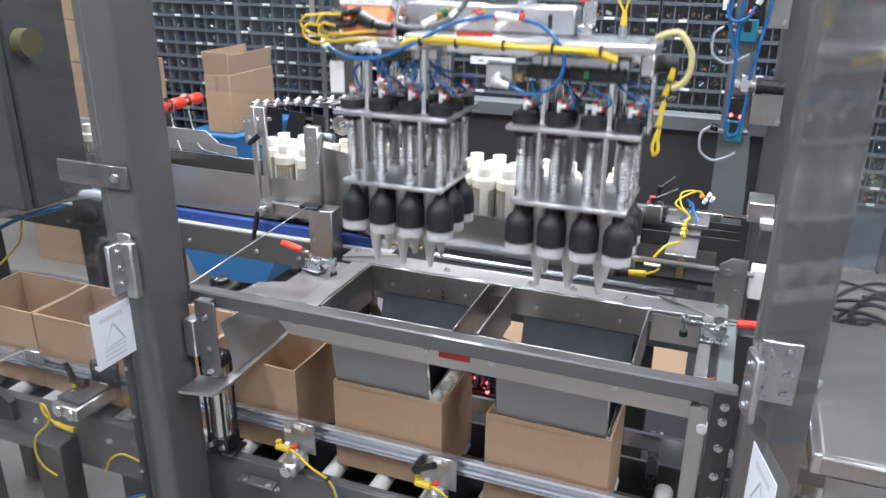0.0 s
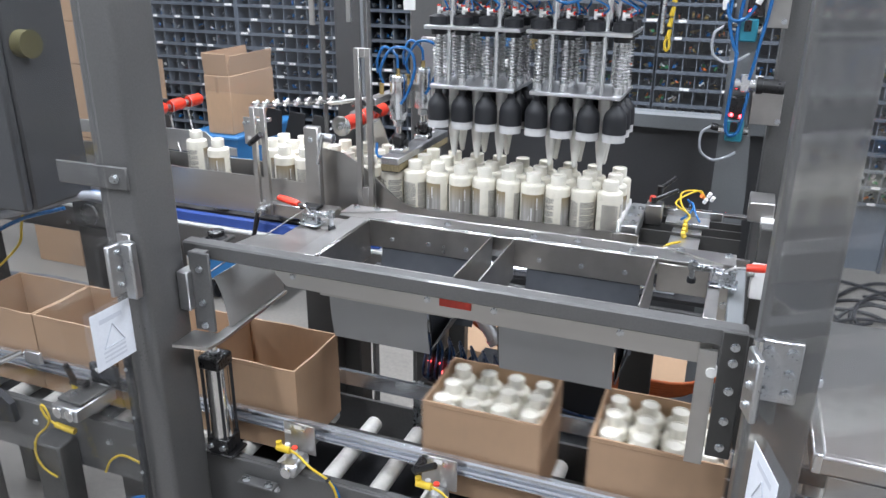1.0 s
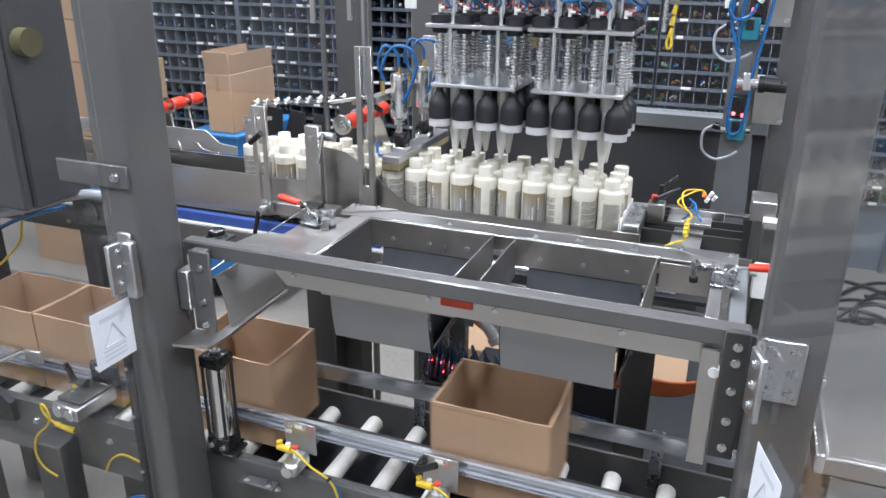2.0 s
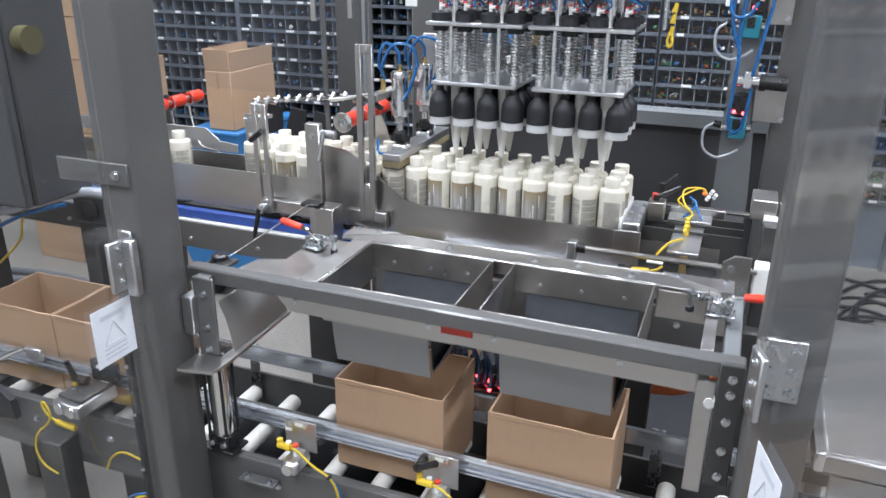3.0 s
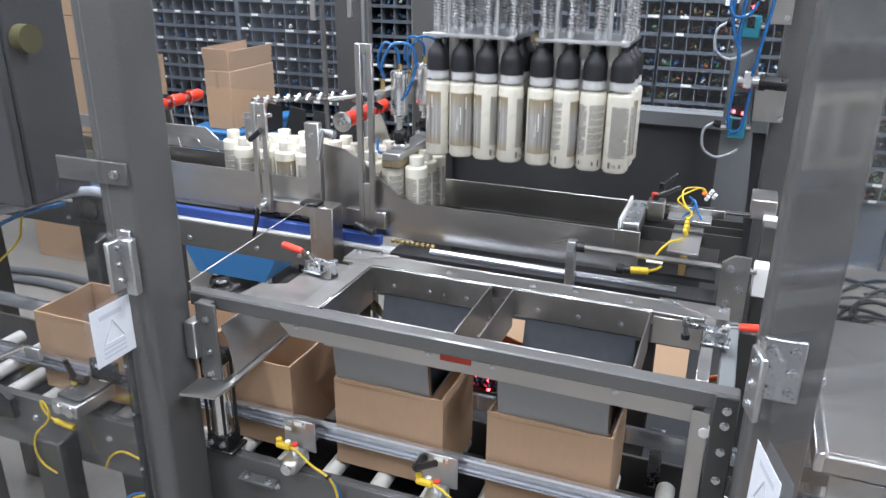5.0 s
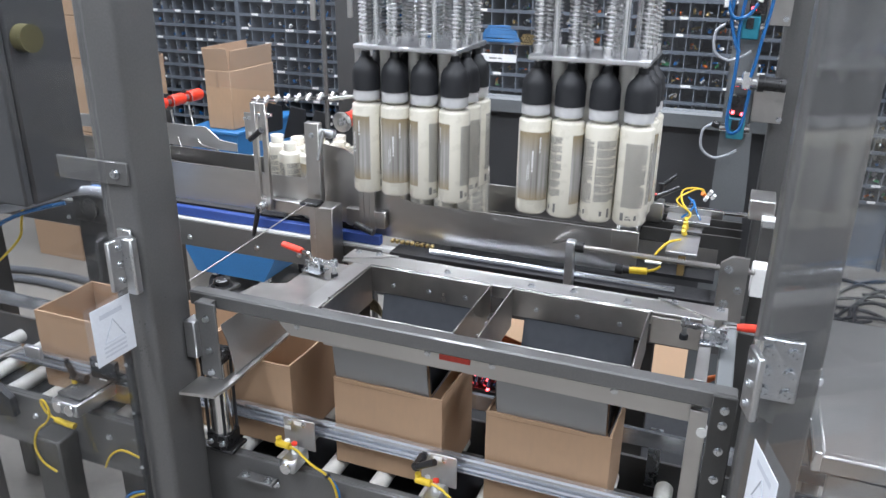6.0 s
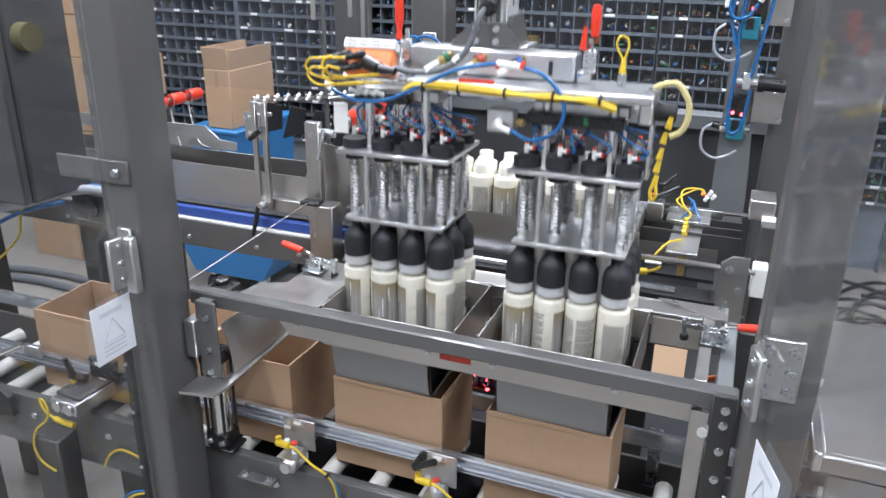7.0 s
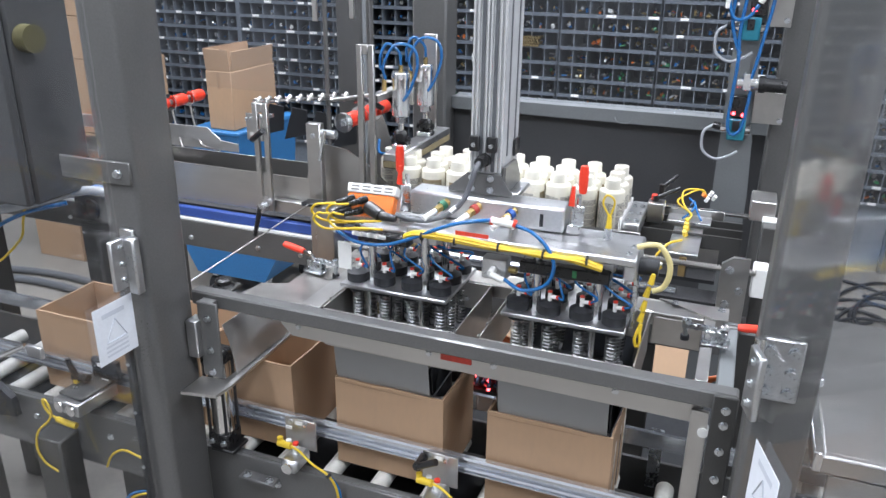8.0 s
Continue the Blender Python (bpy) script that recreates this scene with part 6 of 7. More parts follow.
tubepart("lead", [(-0.895, -0.052, 0.757), (-0.915, -0.055, 0.772), (-0.925, -0.055, 0.795), (-0.915, -0.056, 0.80), (-0.905, -0.056, 0.775), (-0.915, -0.058, 0.75), (-0.945, -0.062, 0.72), (-0.955, -0.066, 0.68), (-0.94, -0.066, 0.645), (-0.91, -0.062, 0.625)], 0.0025, YELLOW, t, "yellow lead with ties")
tubepart("lead", [(-0.82, -0.014, 0.63), (-0.80, -0.014, 0.665), (-0.765, -0.014, 0.688), (-0.72, -0.014, 0.682), (-0.66, -0.014, 0.67), (-0.60, -0.016, 0.665)], 0.0026, YELLOW, t, "yellow lead along the frame")
tubepart("lead", [(-0.62, -0.10, 0.685), (-0.655, -0.105, 0.67), (-0.68, -0.105, 0.64), (-0.68, -0.105, 0.60), (-0.66, -0.105, 0.56)], 0.0026, YELLOW, t, "yellow lead with ties")
tubepart("lead", [(-0.615, -0.097, 0.69), (-0.66, -0.104, 0.675), (-0.688, -0.103, 0.64), (-0.686, -0.102, 0.59)], 0.0028, BLUE, t, "thin blue air tube")
t = thing("gate_arm", (-1.08, 0.02, 0.85), "aluminium gate arm and black paddle at the rail", "gate arm")
part("rod", rod(bmesh.new(), (-1.12, -0.01, 0.825), (-1.045, 0.025, 0.862), 0.007, 12), CHROME, t)
boxpart("clevis", (-1.05, -1.005, 0.028, 0.0385, 0.832, 0.862), ALUMINIUM, t, 0.002)
part("paddle", prism(bmesh.new(), [(-1.16, 0.70), (-1.04, 0.715), (-1.045, 0.76), (-1.10, 0.80), (-1.16, 0.83)], "y", -0.035, -0.02), BLACK, t)
# access brackets on the lower front frame
t = thing("adjuster_bracket", (-0.40, -0.03, 0.70), "small grey bolted adjuster bracket on the frame", "bracket")
boxpart("plate", (-0.46, -0.38, -0.03, -0.0045, 0.715, 0.722), PAINT, t, 0.002)
bolts(t, [(-0.445, -0.02, 0.722), (-0.395, -0.02, 0.722)], (0, 0, 1), 0.006, 0.005)

# strip between the roller rows, and black pulleys
boxpart("slider_strip", (CX0, CX1, 0.125, 0.188, 0.7405, 0.7425), PAINT_DARK, conveyor, 0, "dark steel slider strip")

# vertical guard edges behind the infeed
for x, y in ((-0.64, 0.705),):
    t = thing("guard_rod", (x, y, 1.0), "thin upright steel rod of the inner guard", "rod", "guard rods")
    part("rod", rod(bmesh.new(), (x, y, 0.0), (x, y, 2.1), 0.006, 10), PAINT, t)
t = thing("hanging_bracket", (-0.56, 0.55, 1.5), "slotted hanging bracket from the gantry", "bracket")
boxpart("bar", (-0.585, -0.572, 0.55, 0.556, 1.535, 2.1), STAINLESS, t, 0.001)
boxpart("bar", (-0.490, -0.478, 0.55, 0.556, 1.545, 2.1), STAINLESS, t, 0.001)
boxpart("header", (-0.60, -0.46, 0.545, 0.56, 2.10, 2.13), PAINT, t, 0.002)

# linkage of pivots and wing nuts behind the infeed
t = thing("guide_linkage", (-0.75, 0.72, 1.3), "row of chrome adjusting clamps and wing nuts", "linkage")
part("bar", rod(bmesh.new(), (-0.92, 0.78, 1.285), (-0.55, 0.66, 1.345), 0.006, 10), CHROME, t)
part("bar", rod(bmesh.new(), (-0.60, 0.66, 1.335), (-0.40, 0.64, 1.375), 0.005, 10), STAINLESS, t)
for k in range(9):
    f = k / 8
    x, y, z = -0.90 + 0.33 * f, 0.774 - 0.107 * f, 1.288 + 0.054 * f
    part("clamp", rod(rod(bmesh.new(), (x, y - 0.012, z - 0.004), (x + 0.004, y + 0.004, z + 0.012), 0.0055, 8), (x + 0.004, y - 0.008, z + 0.006), (x - 0.004, y - 0.012, z + 0.009), 0.003, 6), STAINLESS, t, "chrome clamp")
for k in range(4):
    x = -0.88 + 0.085 * k
    part("blade", prism(bmesh.new(), [(x, 1.20), (x + 0.07, 1.22), (x + 0.075, 1.285), (x + 0.03, 1.29)], "y", 0.75 - 0.02 * k, 0.754 - 0.02 * k), BLACK, t, "black guide blade")

# ---------- things behind the machine ----------


def plain_carton(x0, x1, y0, y1, z0, z1, label, flaps=False):
    t = thing("storage_carton", ((x0 + x1) / 2, (y0 + y1) / 2, z0), label, "carton", "stacked cartons")
    part("body", box(bmesh.new(), x0, x1, y0, y1, z0, z1, 0.003), CARD, t)
    w = (x1 - x0) * 0.06
    part("tape", box(bmesh.new(), (x0 + x1) / 2 - w, (x0 + x1) / 2 + w, y0 - 0.001, y0 - 0.0002, z1 - (z1 - z0) * 0.3, z1 - 0.004), CARD_IN, t)
    if flaps:
        part("flap", box(bmesh.new(), x0 + 0.004, x1 - 0.004, -0.003, 0.003, 0.0, 0.10, m=Matrix.Translation((0, y0 + 0.006, z1)) @ Euler((radians(7), 0, 0)).to_matrix().to_4x4()), CARD, t, "raised flap")
        part("flap", box(bmesh.new(), -0.003, 0.003, y0 + 0.01, y1 - 0.01, 0.0, 0.09, m=Matrix.Translation((x1 - 0.006, 0, z1)) @ Euler((0, radians(5), 0)).to_matrix().to_4x4()), CARD, t, "raised flap")
        part("flap", box(bmesh.new(), -0.003, 0.003, y0 + 0.01, y1 - 0.01, 0.0, 0.10, m=Matrix.Translation((x0 + 0.006, 0, z1)) @ Euler((0, radians(-6), 0)).to_matrix().to_4x4()), CARD, t, "raised flap")
    return t


plain_carton(-1.97, -1.83, 1.92, 2.28, 0.88, 1.15, "brown carton with raised flaps on a blue tote", True)
t = thing("blue_cart", (-1.9, 2.1, 0), "blue plastic tilt cart on casters with a carton on top", "cart")
part("tub", prism(bmesh.new(), [(-2.03, 0.292), (-1.84, 0.292), (-1.80, 0.86), (-2.07, 0.86)], "y", 1.9, 2.4), BLUE_CART, t)
part("dolly", prism(bmesh.new(), [(-2.12, 0.13), (-1.72, 0.13), (-1.63, 0.29), (-2.20, 0.29)], "y", 1.9, 2.4), BLUE_CART, t, "blue plastic dolly base")
boxpart("rim", (-2.08, -1.79, 1.885, 2.415, 0.8605, 0.878), BLUE_CART, t, 0.004)
for x in (-2.05, -1.75):
    for y in (1.96, 2.34):
        part("caster", rod(bmesh.new(), (x - 0.016, y, 0.05), (x + 0.016, y, 0.05), 0.05, 16), BLACK, t)
        boxpart("fork", (x - 0.02, x + 0.02, y - 0.02, y + 0.02, 0.10, 0.1295), ZINC, t)
plain_carton(-3.32, -2.99, 2.0, 2.35, 0.0, 0.36, "brown carton on the floor")
plain_carton(-3.30, -2.99, 2.0, 2.35, 0.363, 0.72, "brown carton in a stack")
plain_carton(-3.31, -3.0, 2.0, 2.35, 0.723, 1.08, "brown carton on top of a stack")
plain_carton(-2.95, -2.56, 2.0, 2.35, 0.0, 0.38, "brown carton at the bottom of a tall stack")
plain_carton(-2.94, -2.57, 2.0, 2.35, 0.383, 0.76, "brown carton in a tall stack")
plain_carton(-2.95, -2.56, 2.0, 2.35, 0.763, 1.14, "brown carton in a tall stack")
plain_carton(-2.93, -2.58, 2.0, 2.33, 1.143, 1.35, "flat brown carton in a tall stack")
plain_carton(-2.90, -2.58, 2.0, 2.33, 1.353, 1.75, "brown carton on top of a tall stack")
plain_carton(-0.64, 0.34, 1.62, 2.25, 0.0, 0.16, "large flat brown carton lying on the floor behind the machine")
t = thing("rack_column", (-1.72, 3.2, 0), "grey steel rack column before the bins", "post")
boxpart("post", (-1.98, -1.80, 3.2, 3.3, 0.0, 2.4), PAINT_DARK, t, 0.004)
boxpart("edge", (-1.80, -1.765, 3.19, 3.2, 0.0, 2.4), PAINT_LIGHT, t, 0.002)
for k in range(2):
    t = thing("floor_hose", (-3.00, 1.66, 0), "thick grey hose lying on the concrete floor", "hose", "floor hoses")
    tubepart("hose", [(x, y + 0.11 * k, 0.021) for x, y in ((-3.32, 1.61), (-3.00, 1.66), (-2.71, 1.65), (-2.34, 1.59))], 0.02, GREY_CABLE, t)
# drive beside the infeed, under the control cabinet
t = thing("drive_motor", (-0.98, 0.36, 1.0), "dark drive gearbox with a hose beside the infeed", "drive unit")
boxpart("gearbox", (-1.20, -1.08, 0.36, 0.44, 1.028, 1.105), PAINT_DARK, t, 0.006)
part("cap", rod(bmesh.new(), (-1.14, 0.3595, 1.066), (-1.14, 0.352, 1.066), 0.028, 18), BLACK_GLOSS, t)
tubepart("blue_hose", [(-1.45, 0.30, 0.97), (-1.396, 0.30, 1.009), (-1.32, 0.30, 1.045), (-1.265, 0.30, 1.065), (-1.20, 0.34, 1.08)], 0.0055, BLUE, t, "blue hose")
tubepart("yellow_cable", [(-1.45, 0.30, 0.89), (-1.413, 0.30, 0.911), (-1.335, 0.30, 0.979), (-1.315, 0.30, 1.03), (-1.30, 0.31, 1.10)], 0.0032, YELLOW, t, "yellow cable")
tubepart("silver_hose", [(-1.36, 0.28, 1.06), (-1.30, 0.30, 1.074), (-1.22, 0.30, 1.10), (-1.141, 0.30, 1.125), (-1.06, 0.30, 1.142), (-1.024, 0.33, 1.12), (-1.03, 0.36, 1.06)], 0.012, CLEAR_TUBE, t, "pale flexible hose")
tubepart("blue_hose", [(-1.16, 0.33, 1.11), (-1.10, 0.33, 1.138), (-1.05, 0.34, 1.13), (-1.03, 0.36, 1.09)], 0.006, BLUE, t, "blue hose")
boxpart("support", (-1.20, -1.08, 0.37, 0.43, 0.0, 1.0275), PAINT_DARK, t, 0.004)
t = thing("wipe_bottle", (-1.15, 0.9, 1.1), "white bottle with a blue label on the shelf", "bottle")
part("body", box(bmesh.new(), -1.55, -1.49, 0.9, 0.95, 1.0, 1.17, 0.008), WHITE, t)
boxpart("label", (-1.545, -1.495, 0.898, 0.8995, 1.05, 1.10), BLUE_CART, t)
boxpart("shelf", (-1.75, -1.40, 0.80, 1.0, 0.98, 0.999), PAINT_DARK, t, 0.002)
boxpart("leg", (-1.60, -1.55, 0.85, 0.9, 0.0, 0.979), PAINT_DARK, t, 0.002)

# stainless cover over the outfeed, beside the guard post
t = thing("outfeed_cover", (0.95, 0.3, 0), "stainless outfeed cover with a rolled edge on legs", "cover")
boxpart("top", (0.552, 1.40, 0.062, 0.56, 0.984, 0.996), STAINLESS_H, t, 0.003, "brushed stainless top")
boxpart("front_edge", (0.545, 1.40, 0.045, 0.0615, 0.968, 1.0), STAINLESS_H, t, 0.004)
boxpart("side_edge", (0.535, 0.5515, 0.045, 0.56, 0.968, 1.003), ALU_BRIGHT, t, 0.003)
boxpart("skirt", (0.56, 1.40, 0.046, 0.05, 0.80, 0.967), STAINLESS_DARK, t, 0.001)
boxpart("lower_rail", (0.53, 1.40, 0.028, 0.044, 0.905, 0.922), STAINLESS, t, 0.003)
for x in (0.60, 1.35):
    for y in (0.40, 0.53):
        part("leg", rod(bmesh.new(), (x, y, 0.0), (x, y, 0.983), 0.016, 16), STAINLESS, t)
t = thing("side_bracket", (0.61, 0.58, 0.9), "galvanised hinge bar along the cover edge", "bracket")
boxpart("plate", (0.538, 0.560, 0.25, 0.555, 1.0035, 1.018), ZINC, t, 0.002)
part("hub", rod(bmesh.new(), (0.56, 0.55, 1.0035), (0.56, 0.55, 1.032), 0.013, 14), ALU_BRIGHT, t)
bolts(t, [(0.553, y, 1.018) for y in (0.29, 0.39, 0.48)], (0, 0, 1), 0.004, 0.004)
t = thing("floor_cable", (1.15, 2.8, 0), "tangle of black cables lying on the concrete floor", "cable")
crnd = random.Random(21)
for k in range(8):
    a0, cx, cy = crnd.uniform(0, 6.28), 1.12 + crnd.uniform(-0.12, 0.22), 2.75 + crnd.uniform(-0.35, 0.35)
    pts = [(cx + (0.16 + 0.05 * crnd.random() + 0.02 * q) * math.cos(a0 + q * 0.9), cy + (0.3 + 0.1 * crnd.random()) * math.sin(a0 + q * 0.9), 0.009 + 0.006 * (k % 3)) for q in range(9)]
    tubepart("cable", pts, 0.009, BLACK, t)
for k, x in enumerate((1.29, 1.42, 1.52)):
    t = thing("strut_post", (x, 3.3, 0), "perforated pale blue steel strut", "post", "strut posts")
    boxpart("strut", (x - 0.02, x + 0.02, 3.3, 3.34, 0.0, 2.4), BIN_EDGE if k == 1 else ZINC, t, 0.003)
    # Black patches on the face stand for the dark of punched slots.
    bm = bmesh.new()
    for q in range(40):
        box(bm, x - 0.006, x + 0.006, 3.2985, 3.2998, 0.2 + q * 0.05, 0.225 + q * 0.05)
    part("slots", bm, BLACK, t, "", 0)
# folder pile and pipe bundle on the bins' ledge
t = thing("blue_cloth", (-1.07, 3.62, 1.126), "folded blue cloth pushed into a bin", "cloth")
rnd = random.Random(2)
for k in range(8):
    bm = bmesh.new()
    w = 0.13 - 0.006 * k
    tube(bm, [(-1.07 - w, 3.62, 1.1485 + k * 0.0125), (-1.12, 3.592, 1.1515 + k * 0.0125 + rnd.uniform(-0.004, 0.004)), (-1.03, 3.592, 1.1515 + k * 0.0125 + rnd.uniform(-0.004, 0.004)), (-1.07 + w, 3.62, 1.1485 + k * 0.0125)], 0.0075, 6, 4)
    part("fold", bm, BLUE_CART, t, "", 60)
t = thing("brass_rods", (-0.87, 3.61, 1.126), "bundle of short brass rods in a bin", "rods")
rodm = part("rod", rod(bmesh.new(), (0, 3.585, 0), (0, 3.68, 0), 0.0075, 8), BRASS, t, at=(-0.925, 0, 1.1485))
for k in range(1, 24):
    same(rodm, "rod", t, (-0.925 + (k % 6) * 0.018 + (k // 6) % 2 * 0.009, 0, 1.1485 + (k // 6) * 0.0155))
t = thing("shelf_sign", (-1.1, 3.595, 1.044), "long white sign strip on the shelf front", "sign")
boxpart("board", (-1.245, -0.955, 3.588, 3.595, 1.03, 1.078), WHITE, t, 0.001)
bm = bmesh.new()
for k, w in enumerate((0.03, 0.05, 0.022)):
    box(bm, -1.19 + k * 0.06, -1.19 + k * 0.06 + w, 3.5868, 3.5878, 1.048, 1.057)
part("lettering", bm, PRINT, t, "grey bars of unreadable lettering", 0)

t = thing("inner_guard", (-1.05, 0.78, 1.0), "hazy clear inner guard sheet between posts", "machine guard")
inner = boxpart("sheet", (-1.50, -0.61, 0.905, 0.909, 1.29, 2.1), HAZY, t, 0, "scuffed clear sheet")
inner.visible_shadow = False
for x in (-1.51, -0.61):
    boxpart("edge_post", (x - 0.012, x, 0.895, 0.92, 0.0, 2.1), PAINT, t, 0.002)


# ---------- what moves ----------
# pick head: seconds, front edge y, upper plate z, middle x, half spread of the two grippers
HEAD = (
    (0.0, 0.10, 1.444, -0.026, 0.1535), (0.1, 0.115, 1.478, -0.028, 0.1535), (0.2, 0.15, 1.508, -0.032, 0.1535), (0.3, 0.19, 1.531, -0.038, 0.153),
    (0.4, 0.235, 1.546, -0.046, 0.150), (0.5, 0.285, 1.556, -0.054, 0.143), (0.6, 0.345, 1.556, -0.058, 0.133), (0.7, 0.41, 1.554, -0.060, 0.121),
    (0.8, 0.455, 1.552, -0.062, 0.113), (0.9, 0.48, 1.552, -0.062, 0.110), (1.0, 0.49, 1.552, -0.062, 0.110),
    (3.4, 0.49, 1.552, -0.062, 0.110), (3.5, 0.49, 1.530, -0.062, 0.110), (3.6, 0.49, 1.508, -0.062, 0.110), (3.7, 0.49, 1.482, -0.062, 0.110),
    (3.8, 0.49, 1.459, -0.062, 0.110), (3.9, 0.49, 1.453, -0.062, 0.110), (4.4, 0.49, 1.453, -0.062, 0.110), (4.5, 0.49, 1.481, -0.062, 0.110),
    (4.6, 0.49, 1.517, -0.062, 0.110), (4.7, 0.49, 1.555, -0.062, 0.110), (4.9, 0.49, 1.622, -0.062, 0.111), (5.1, 0.475, 1.673, -0.060, 0.118),
    (5.3, 0.42, 1.698, -0.052, 0.132), (5.5, 0.33, 1.703, -0.040, 0.146), (5.65, 0.262, 1.697, -0.028, 0.151), (5.8, 0.20, 1.683, -0.018, 0.1525),
    (6.0, 0.135, 1.665, -0.018, 0.1525), (6.2, 0.105, 1.632, -0.022, 0.153), (6.35, 0.10, 1.600, -0.024, 0.153), (6.5, 0.10, 1.551, -0.026, 0.1545),
    (6.75, 0.10, 1.460, -0.026, 0.155), (7.0, 0.10, 1.368, -0.025, 0.155), (7.25, 0.10, 1.272, -0.024, 0.155), (7.5, 0.098, 1.180, -0.023, 0.155),
    (7.65, 0.092, 1.144, -0.022, 0.154), (7.8, 0.088, 1.127, -0.022, 0.154), (8.0, 0.086, 1.122, -0.022, 0.154),
)
LIFT = ((0.0, 0.010), (0.1, 0.020), (0.2, 0.060), (0.3, 0.086), (0.4, 0.104), (0.5, 0.106), (2.8, 0.106), (2.9, 0.079), (3.0, 0.052), (3.1, 0.033), (3.2, 0.010), (3.3, 0.0), (8.0, 0.0))
# cartons: left edge x by seconds
ROLL_A = ((0.0, -0.288), (0.6, -0.288), (0.7, -0.264), (0.8, -0.230), (0.9, -0.170), (1.0, -0.105), (1.2, 0.021), (1.4, 0.148), (1.5, 0.213), (1.6, 0.278), (1.7, 0.343), (2.3, 0.73), (2.8, 0.80), (8.0, 0.80))
CARTON = {
    "A": ROLL_A,
    "B": tuple((t, x + 0.306 + (0.18 if x > 0.7 else 0)) for t, x in ROLL_A),
    "C": ((0.0, -0.594), (1.1, -0.594), (1.2, -0.572), (1.3, -0.524), (1.4, -0.460), (1.5, -0.399), (1.6, -0.337), (1.7, -0.276), (2.0, -0.09), (2.2, 0.005), (2.4, 0.018), (8.0, 0.018)),
    "D": ((0.0, -0.818), (1.2, -0.818), (1.3, -0.775), (1.4, -0.731), (1.7, -0.727), (1.9, -0.70), (2.2, -0.52), (2.5, -0.37), (2.7, -0.312), (2.8, -0.300), (2.9, -0.288), (8.0, -0.288)),
    "E": ((0.0, -1.047), (2.8, -1.047), (2.9, -1.025), (3.0, -0.992), (3.1, -0.968), (3.2, -0.918), (3.3, -0.848), (3.4, -0.782), (3.5, -0.714), (3.6, -0.652), (3.7, -0.610), (3.8, -0.606), (8.0, -0.606)),
    "F": ((0.0, -1.272), (2.8, -1.272), (2.9, -1.25), (3.0, -1.217), (3.1, -1.193), (3.2, -1.143), (3.3, -1.084), (3.4, -1.03), (3.5, -0.969), (3.6, -0.908), (3.7, -0.86), (3.8, -0.835), (3.9, -0.83), (8.0, -0.83)),
    "G": ((0.0, -1.64), (3.0, -1.60), (3.2, -1.52), (3.4, -1.423), (3.5, -1.380), (3.6, -1.340), (3.7, -1.315), (3.8, -1.285), (4.0, -1.215), (4.2, -1.092), (4.3, -1.055), (4.4, -1.043), (8.0, -1.042)),
}
# shift of the waiting queue: front lane, then the slower rear lanes
QUEUE = ((0.0, 0.0), (5.2, 0.0), (5.5, 0.02), (5.8, 0.07), (6.0, 0.13), (6.2, 0.22), (6.4, 0.31), (6.6, 0.38), (6.8, 0.43), (7.0, 0.444), (8.0, 0.444))
QUEUE_REAR = ((0.0, 0.0), (5.4, 0.0), (5.8, 0.05), (6.2, 0.16), (6.6, 0.28), (7.0, 0.37), (7.4, 0.43), (7.7, 0.444), (8.0, 0.444))

FIRST_X = -0.062 - 0.110 - 1.5 * PITCH    # the leftmost bottle of the set to be picked
picked, queued, late = [], [], []
for i in range(8):
    for j, ly in enumerate(LANES):
        b = bottle(FIRST_X + i * PITCH, ly, BELT_Z, SPIN[i] if j == 0 else None)
        picked.append((i, j, b, b.rotation_euler.z))
for j, ly in enumerate(LANES):
    for i in range((9, 9, 10)[j]):
        if i in (8, 9) or (i == 7 and j == 0):
            continue
        x = FIRST_X - (i + 1) * PITCH - (0.004 * i if j else 0.002 * i)
        queued.append((j, x, ly, bottle(x, ly, BELT_Z)))
# stragglers that join the queue's tail: lane, final x, arrival rows
for j, x, rows in ((0, FIRST_X - 8 * PITCH - 0.016, ((0.0, -0.55), (0.5, -0.40), (0.8, -0.18), (1.2, -0.12), (1.7, 0.0))),
                   (1, FIRST_X - 9 * PITCH - 0.03, ((0.0, -0.62), (0.5, -0.46), (0.8, -0.24), (1.2, -0.14), (1.7, 0.0))),
                   (0, FIRST_X - 9 * PITCH - 0.018, ((0.0, -0.85), (2.6, -0.40), (2.8, -0.32), (3.0, -0.2), (3.4, 0.0))),
                   (1, FIRST_X - 10 * PITCH - 0.034, ((0.0, -0.85), (2.8, -0.45), (3.0, -0.3), (3.4, -0.1), (3.8, 0.0)))):
    late.append((j, x, LANES[j], rows, bottle(x, LANES[j], BELT_Z)))


def at_rows(rows, t):
    for (a, u), (b, v) in zip(rows, rows[1:]):
        if a <= t <= b:
            return u + (v - u) * (t - a) / (b - a)
    return rows[-1][1]


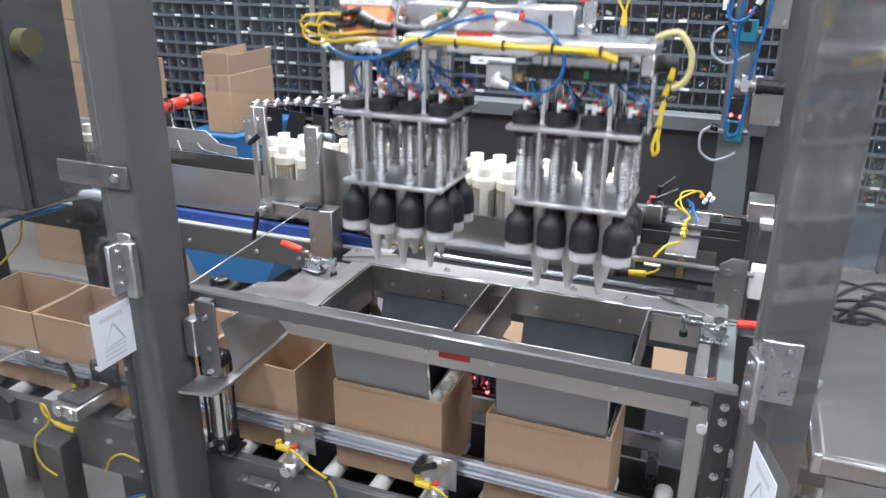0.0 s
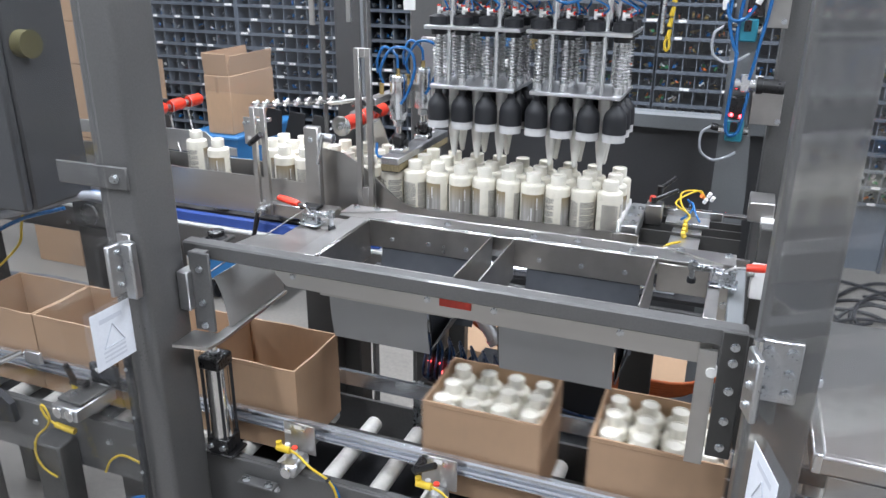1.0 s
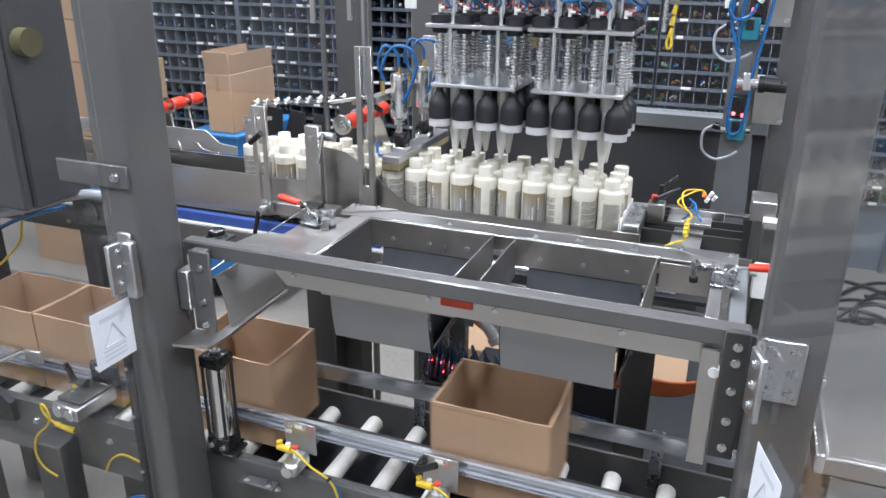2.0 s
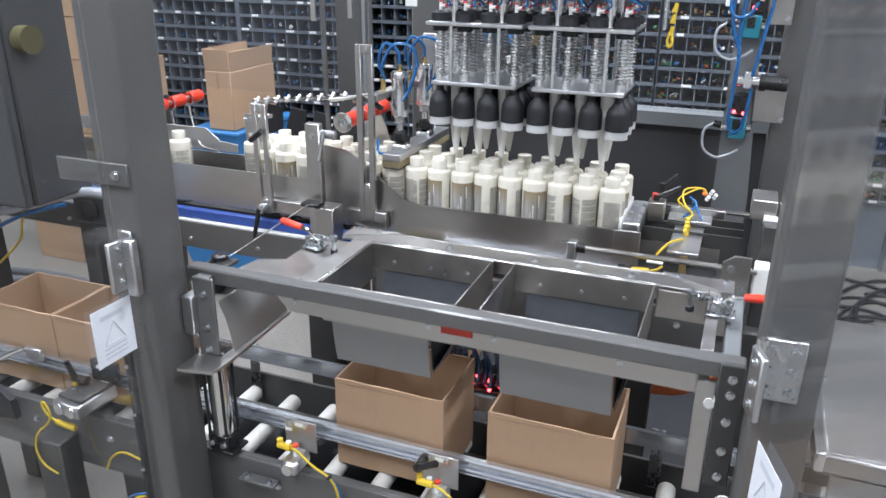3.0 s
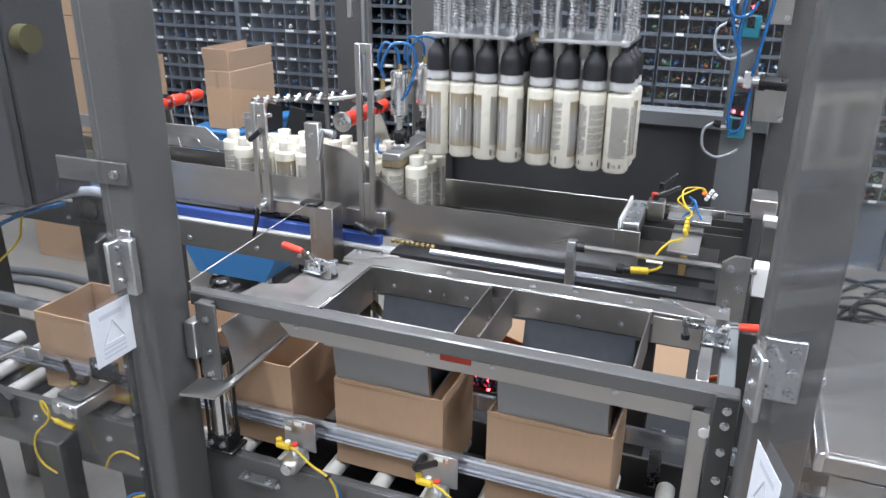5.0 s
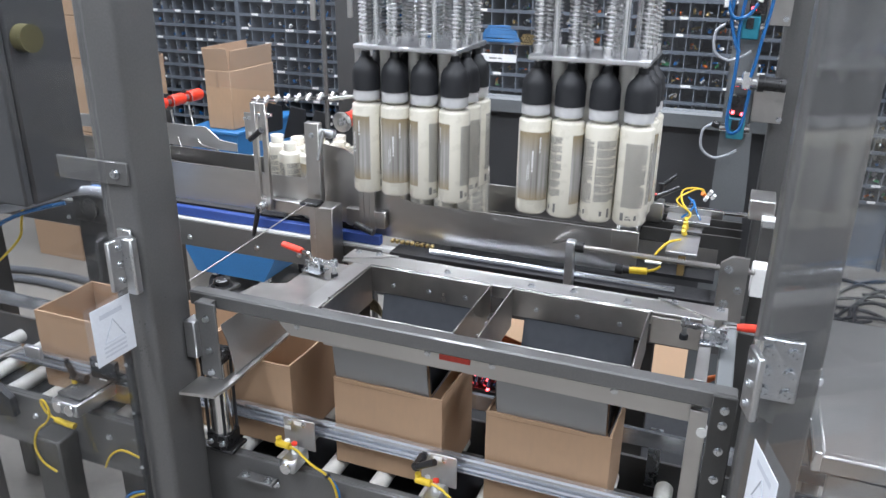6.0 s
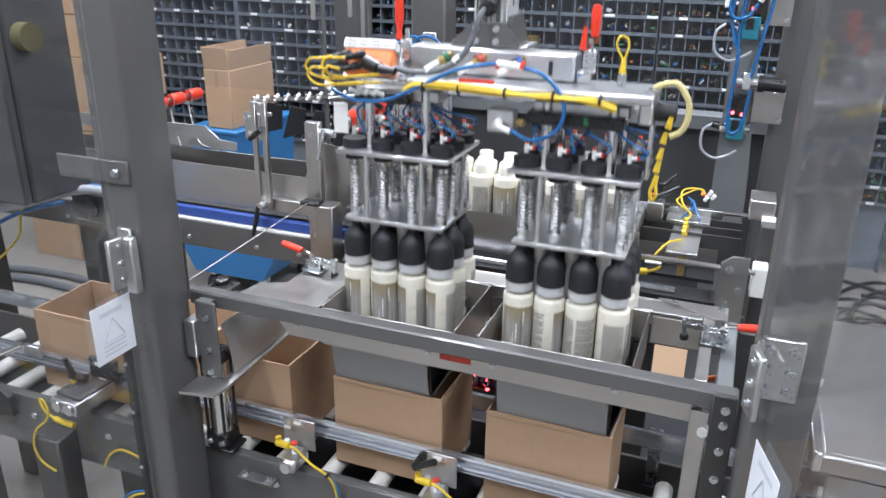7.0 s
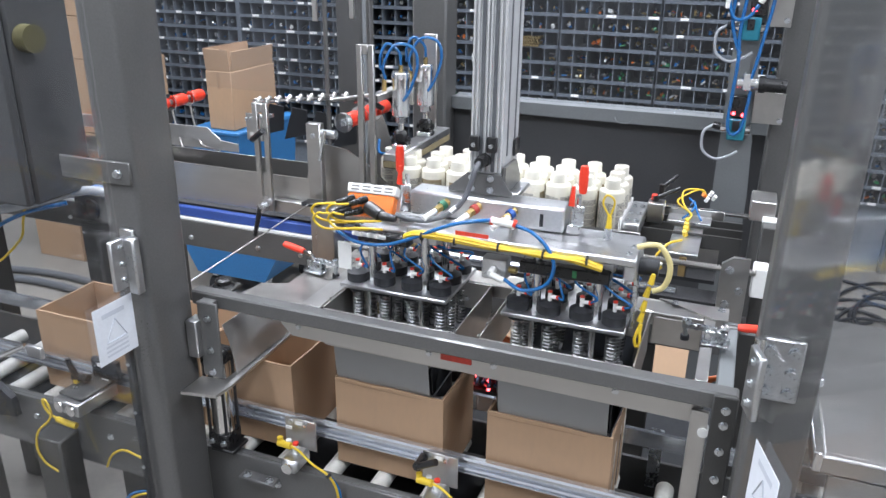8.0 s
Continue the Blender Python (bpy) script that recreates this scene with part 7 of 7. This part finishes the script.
def motions():
    walk(head, [(t, pose(c, y, z)) for t, y, z, c, h in HEAD])
    walk(grip_r, [(t, pose(h, 0, 0)) for t, y, z, c, h in HEAD])
    walk(grip_l, [(t, pose(-h, 0, 0)) for t, y, z, c, h in HEAD])
    base = table.location.copy()
    walk(table, [(t, pose(base.x, base.y, base.z + d)) for t, d in LIFT])
    for ob in clamps:
        m = ob.matrix_basis.copy()
        walk(ob, [(t, Matrix.Translation((0, 0, d)) @ m) for t, d in LIFT])
    base = lift_rod.location.copy()
    walk(lift_rod, [(t, pose(base.x, base.y, base.z + d)) for t, d in LIFT])
    for k, rows in CARTON.items():
        walk(cartons[k], [(t, pose(x, BOX_Y, ZR + 0.003)) for t, x in rows])
    for k, off, b in boxed:
        spin = math.degrees(b.rotation_euler.z)
        walk(b, [(t, pose(x + off[0], BOX_Y + off[1], ZR + 0.003 + off[2], 0, 0, spin)) for t, x in CARTON[k]])
    for i, j, b, spin in picked:
        s = math.degrees(spin)
        x0, y0 = b.location.x, b.location.y
        rows = [(0.0, pose(x0, y0, BELT_Z, 0, 0, s))]
        for t, y, z, c, h in HEAD:
            if t < 4.4:
                continue
            gx = c + (h if i > 3 else -h)
            cx = gx + ((i % 4) - 1.5) * PITCH * 0.985
            rows.append((t, pose(cx if t > 4.4 else x0, y + 0.032 + (y0 - LANES[0]), BELT_Z + z - 1.453, 0, 0, s)))
        walk(b, rows)
    for j, x, ly, b in queued:
        s = math.degrees(b.rotation_euler.z)
        walk(b, [(t, pose(x + d, ly, BELT_Z, 0, 0, s)) for t, d in (QUEUE_REAR if j == 2 else QUEUE)])
    for j, x, ly, rows, b in late:
        s = math.degrees(b.rotation_euler.z)
        q = QUEUE_REAR if j == 2 else QUEUE
        walk(b, [(t, pose(x + d, ly, BELT_Z, 0, 0, s)) for t, d in rows] + [(t, pose(x + d, ly, BELT_Z, 0, 0, s)) for t, d in q if t > 4])
    for ob in (proto, carton_proto):
        for o in (*ob.children_recursive, ob):
            bpy.data.objects.remove(o)


motions()
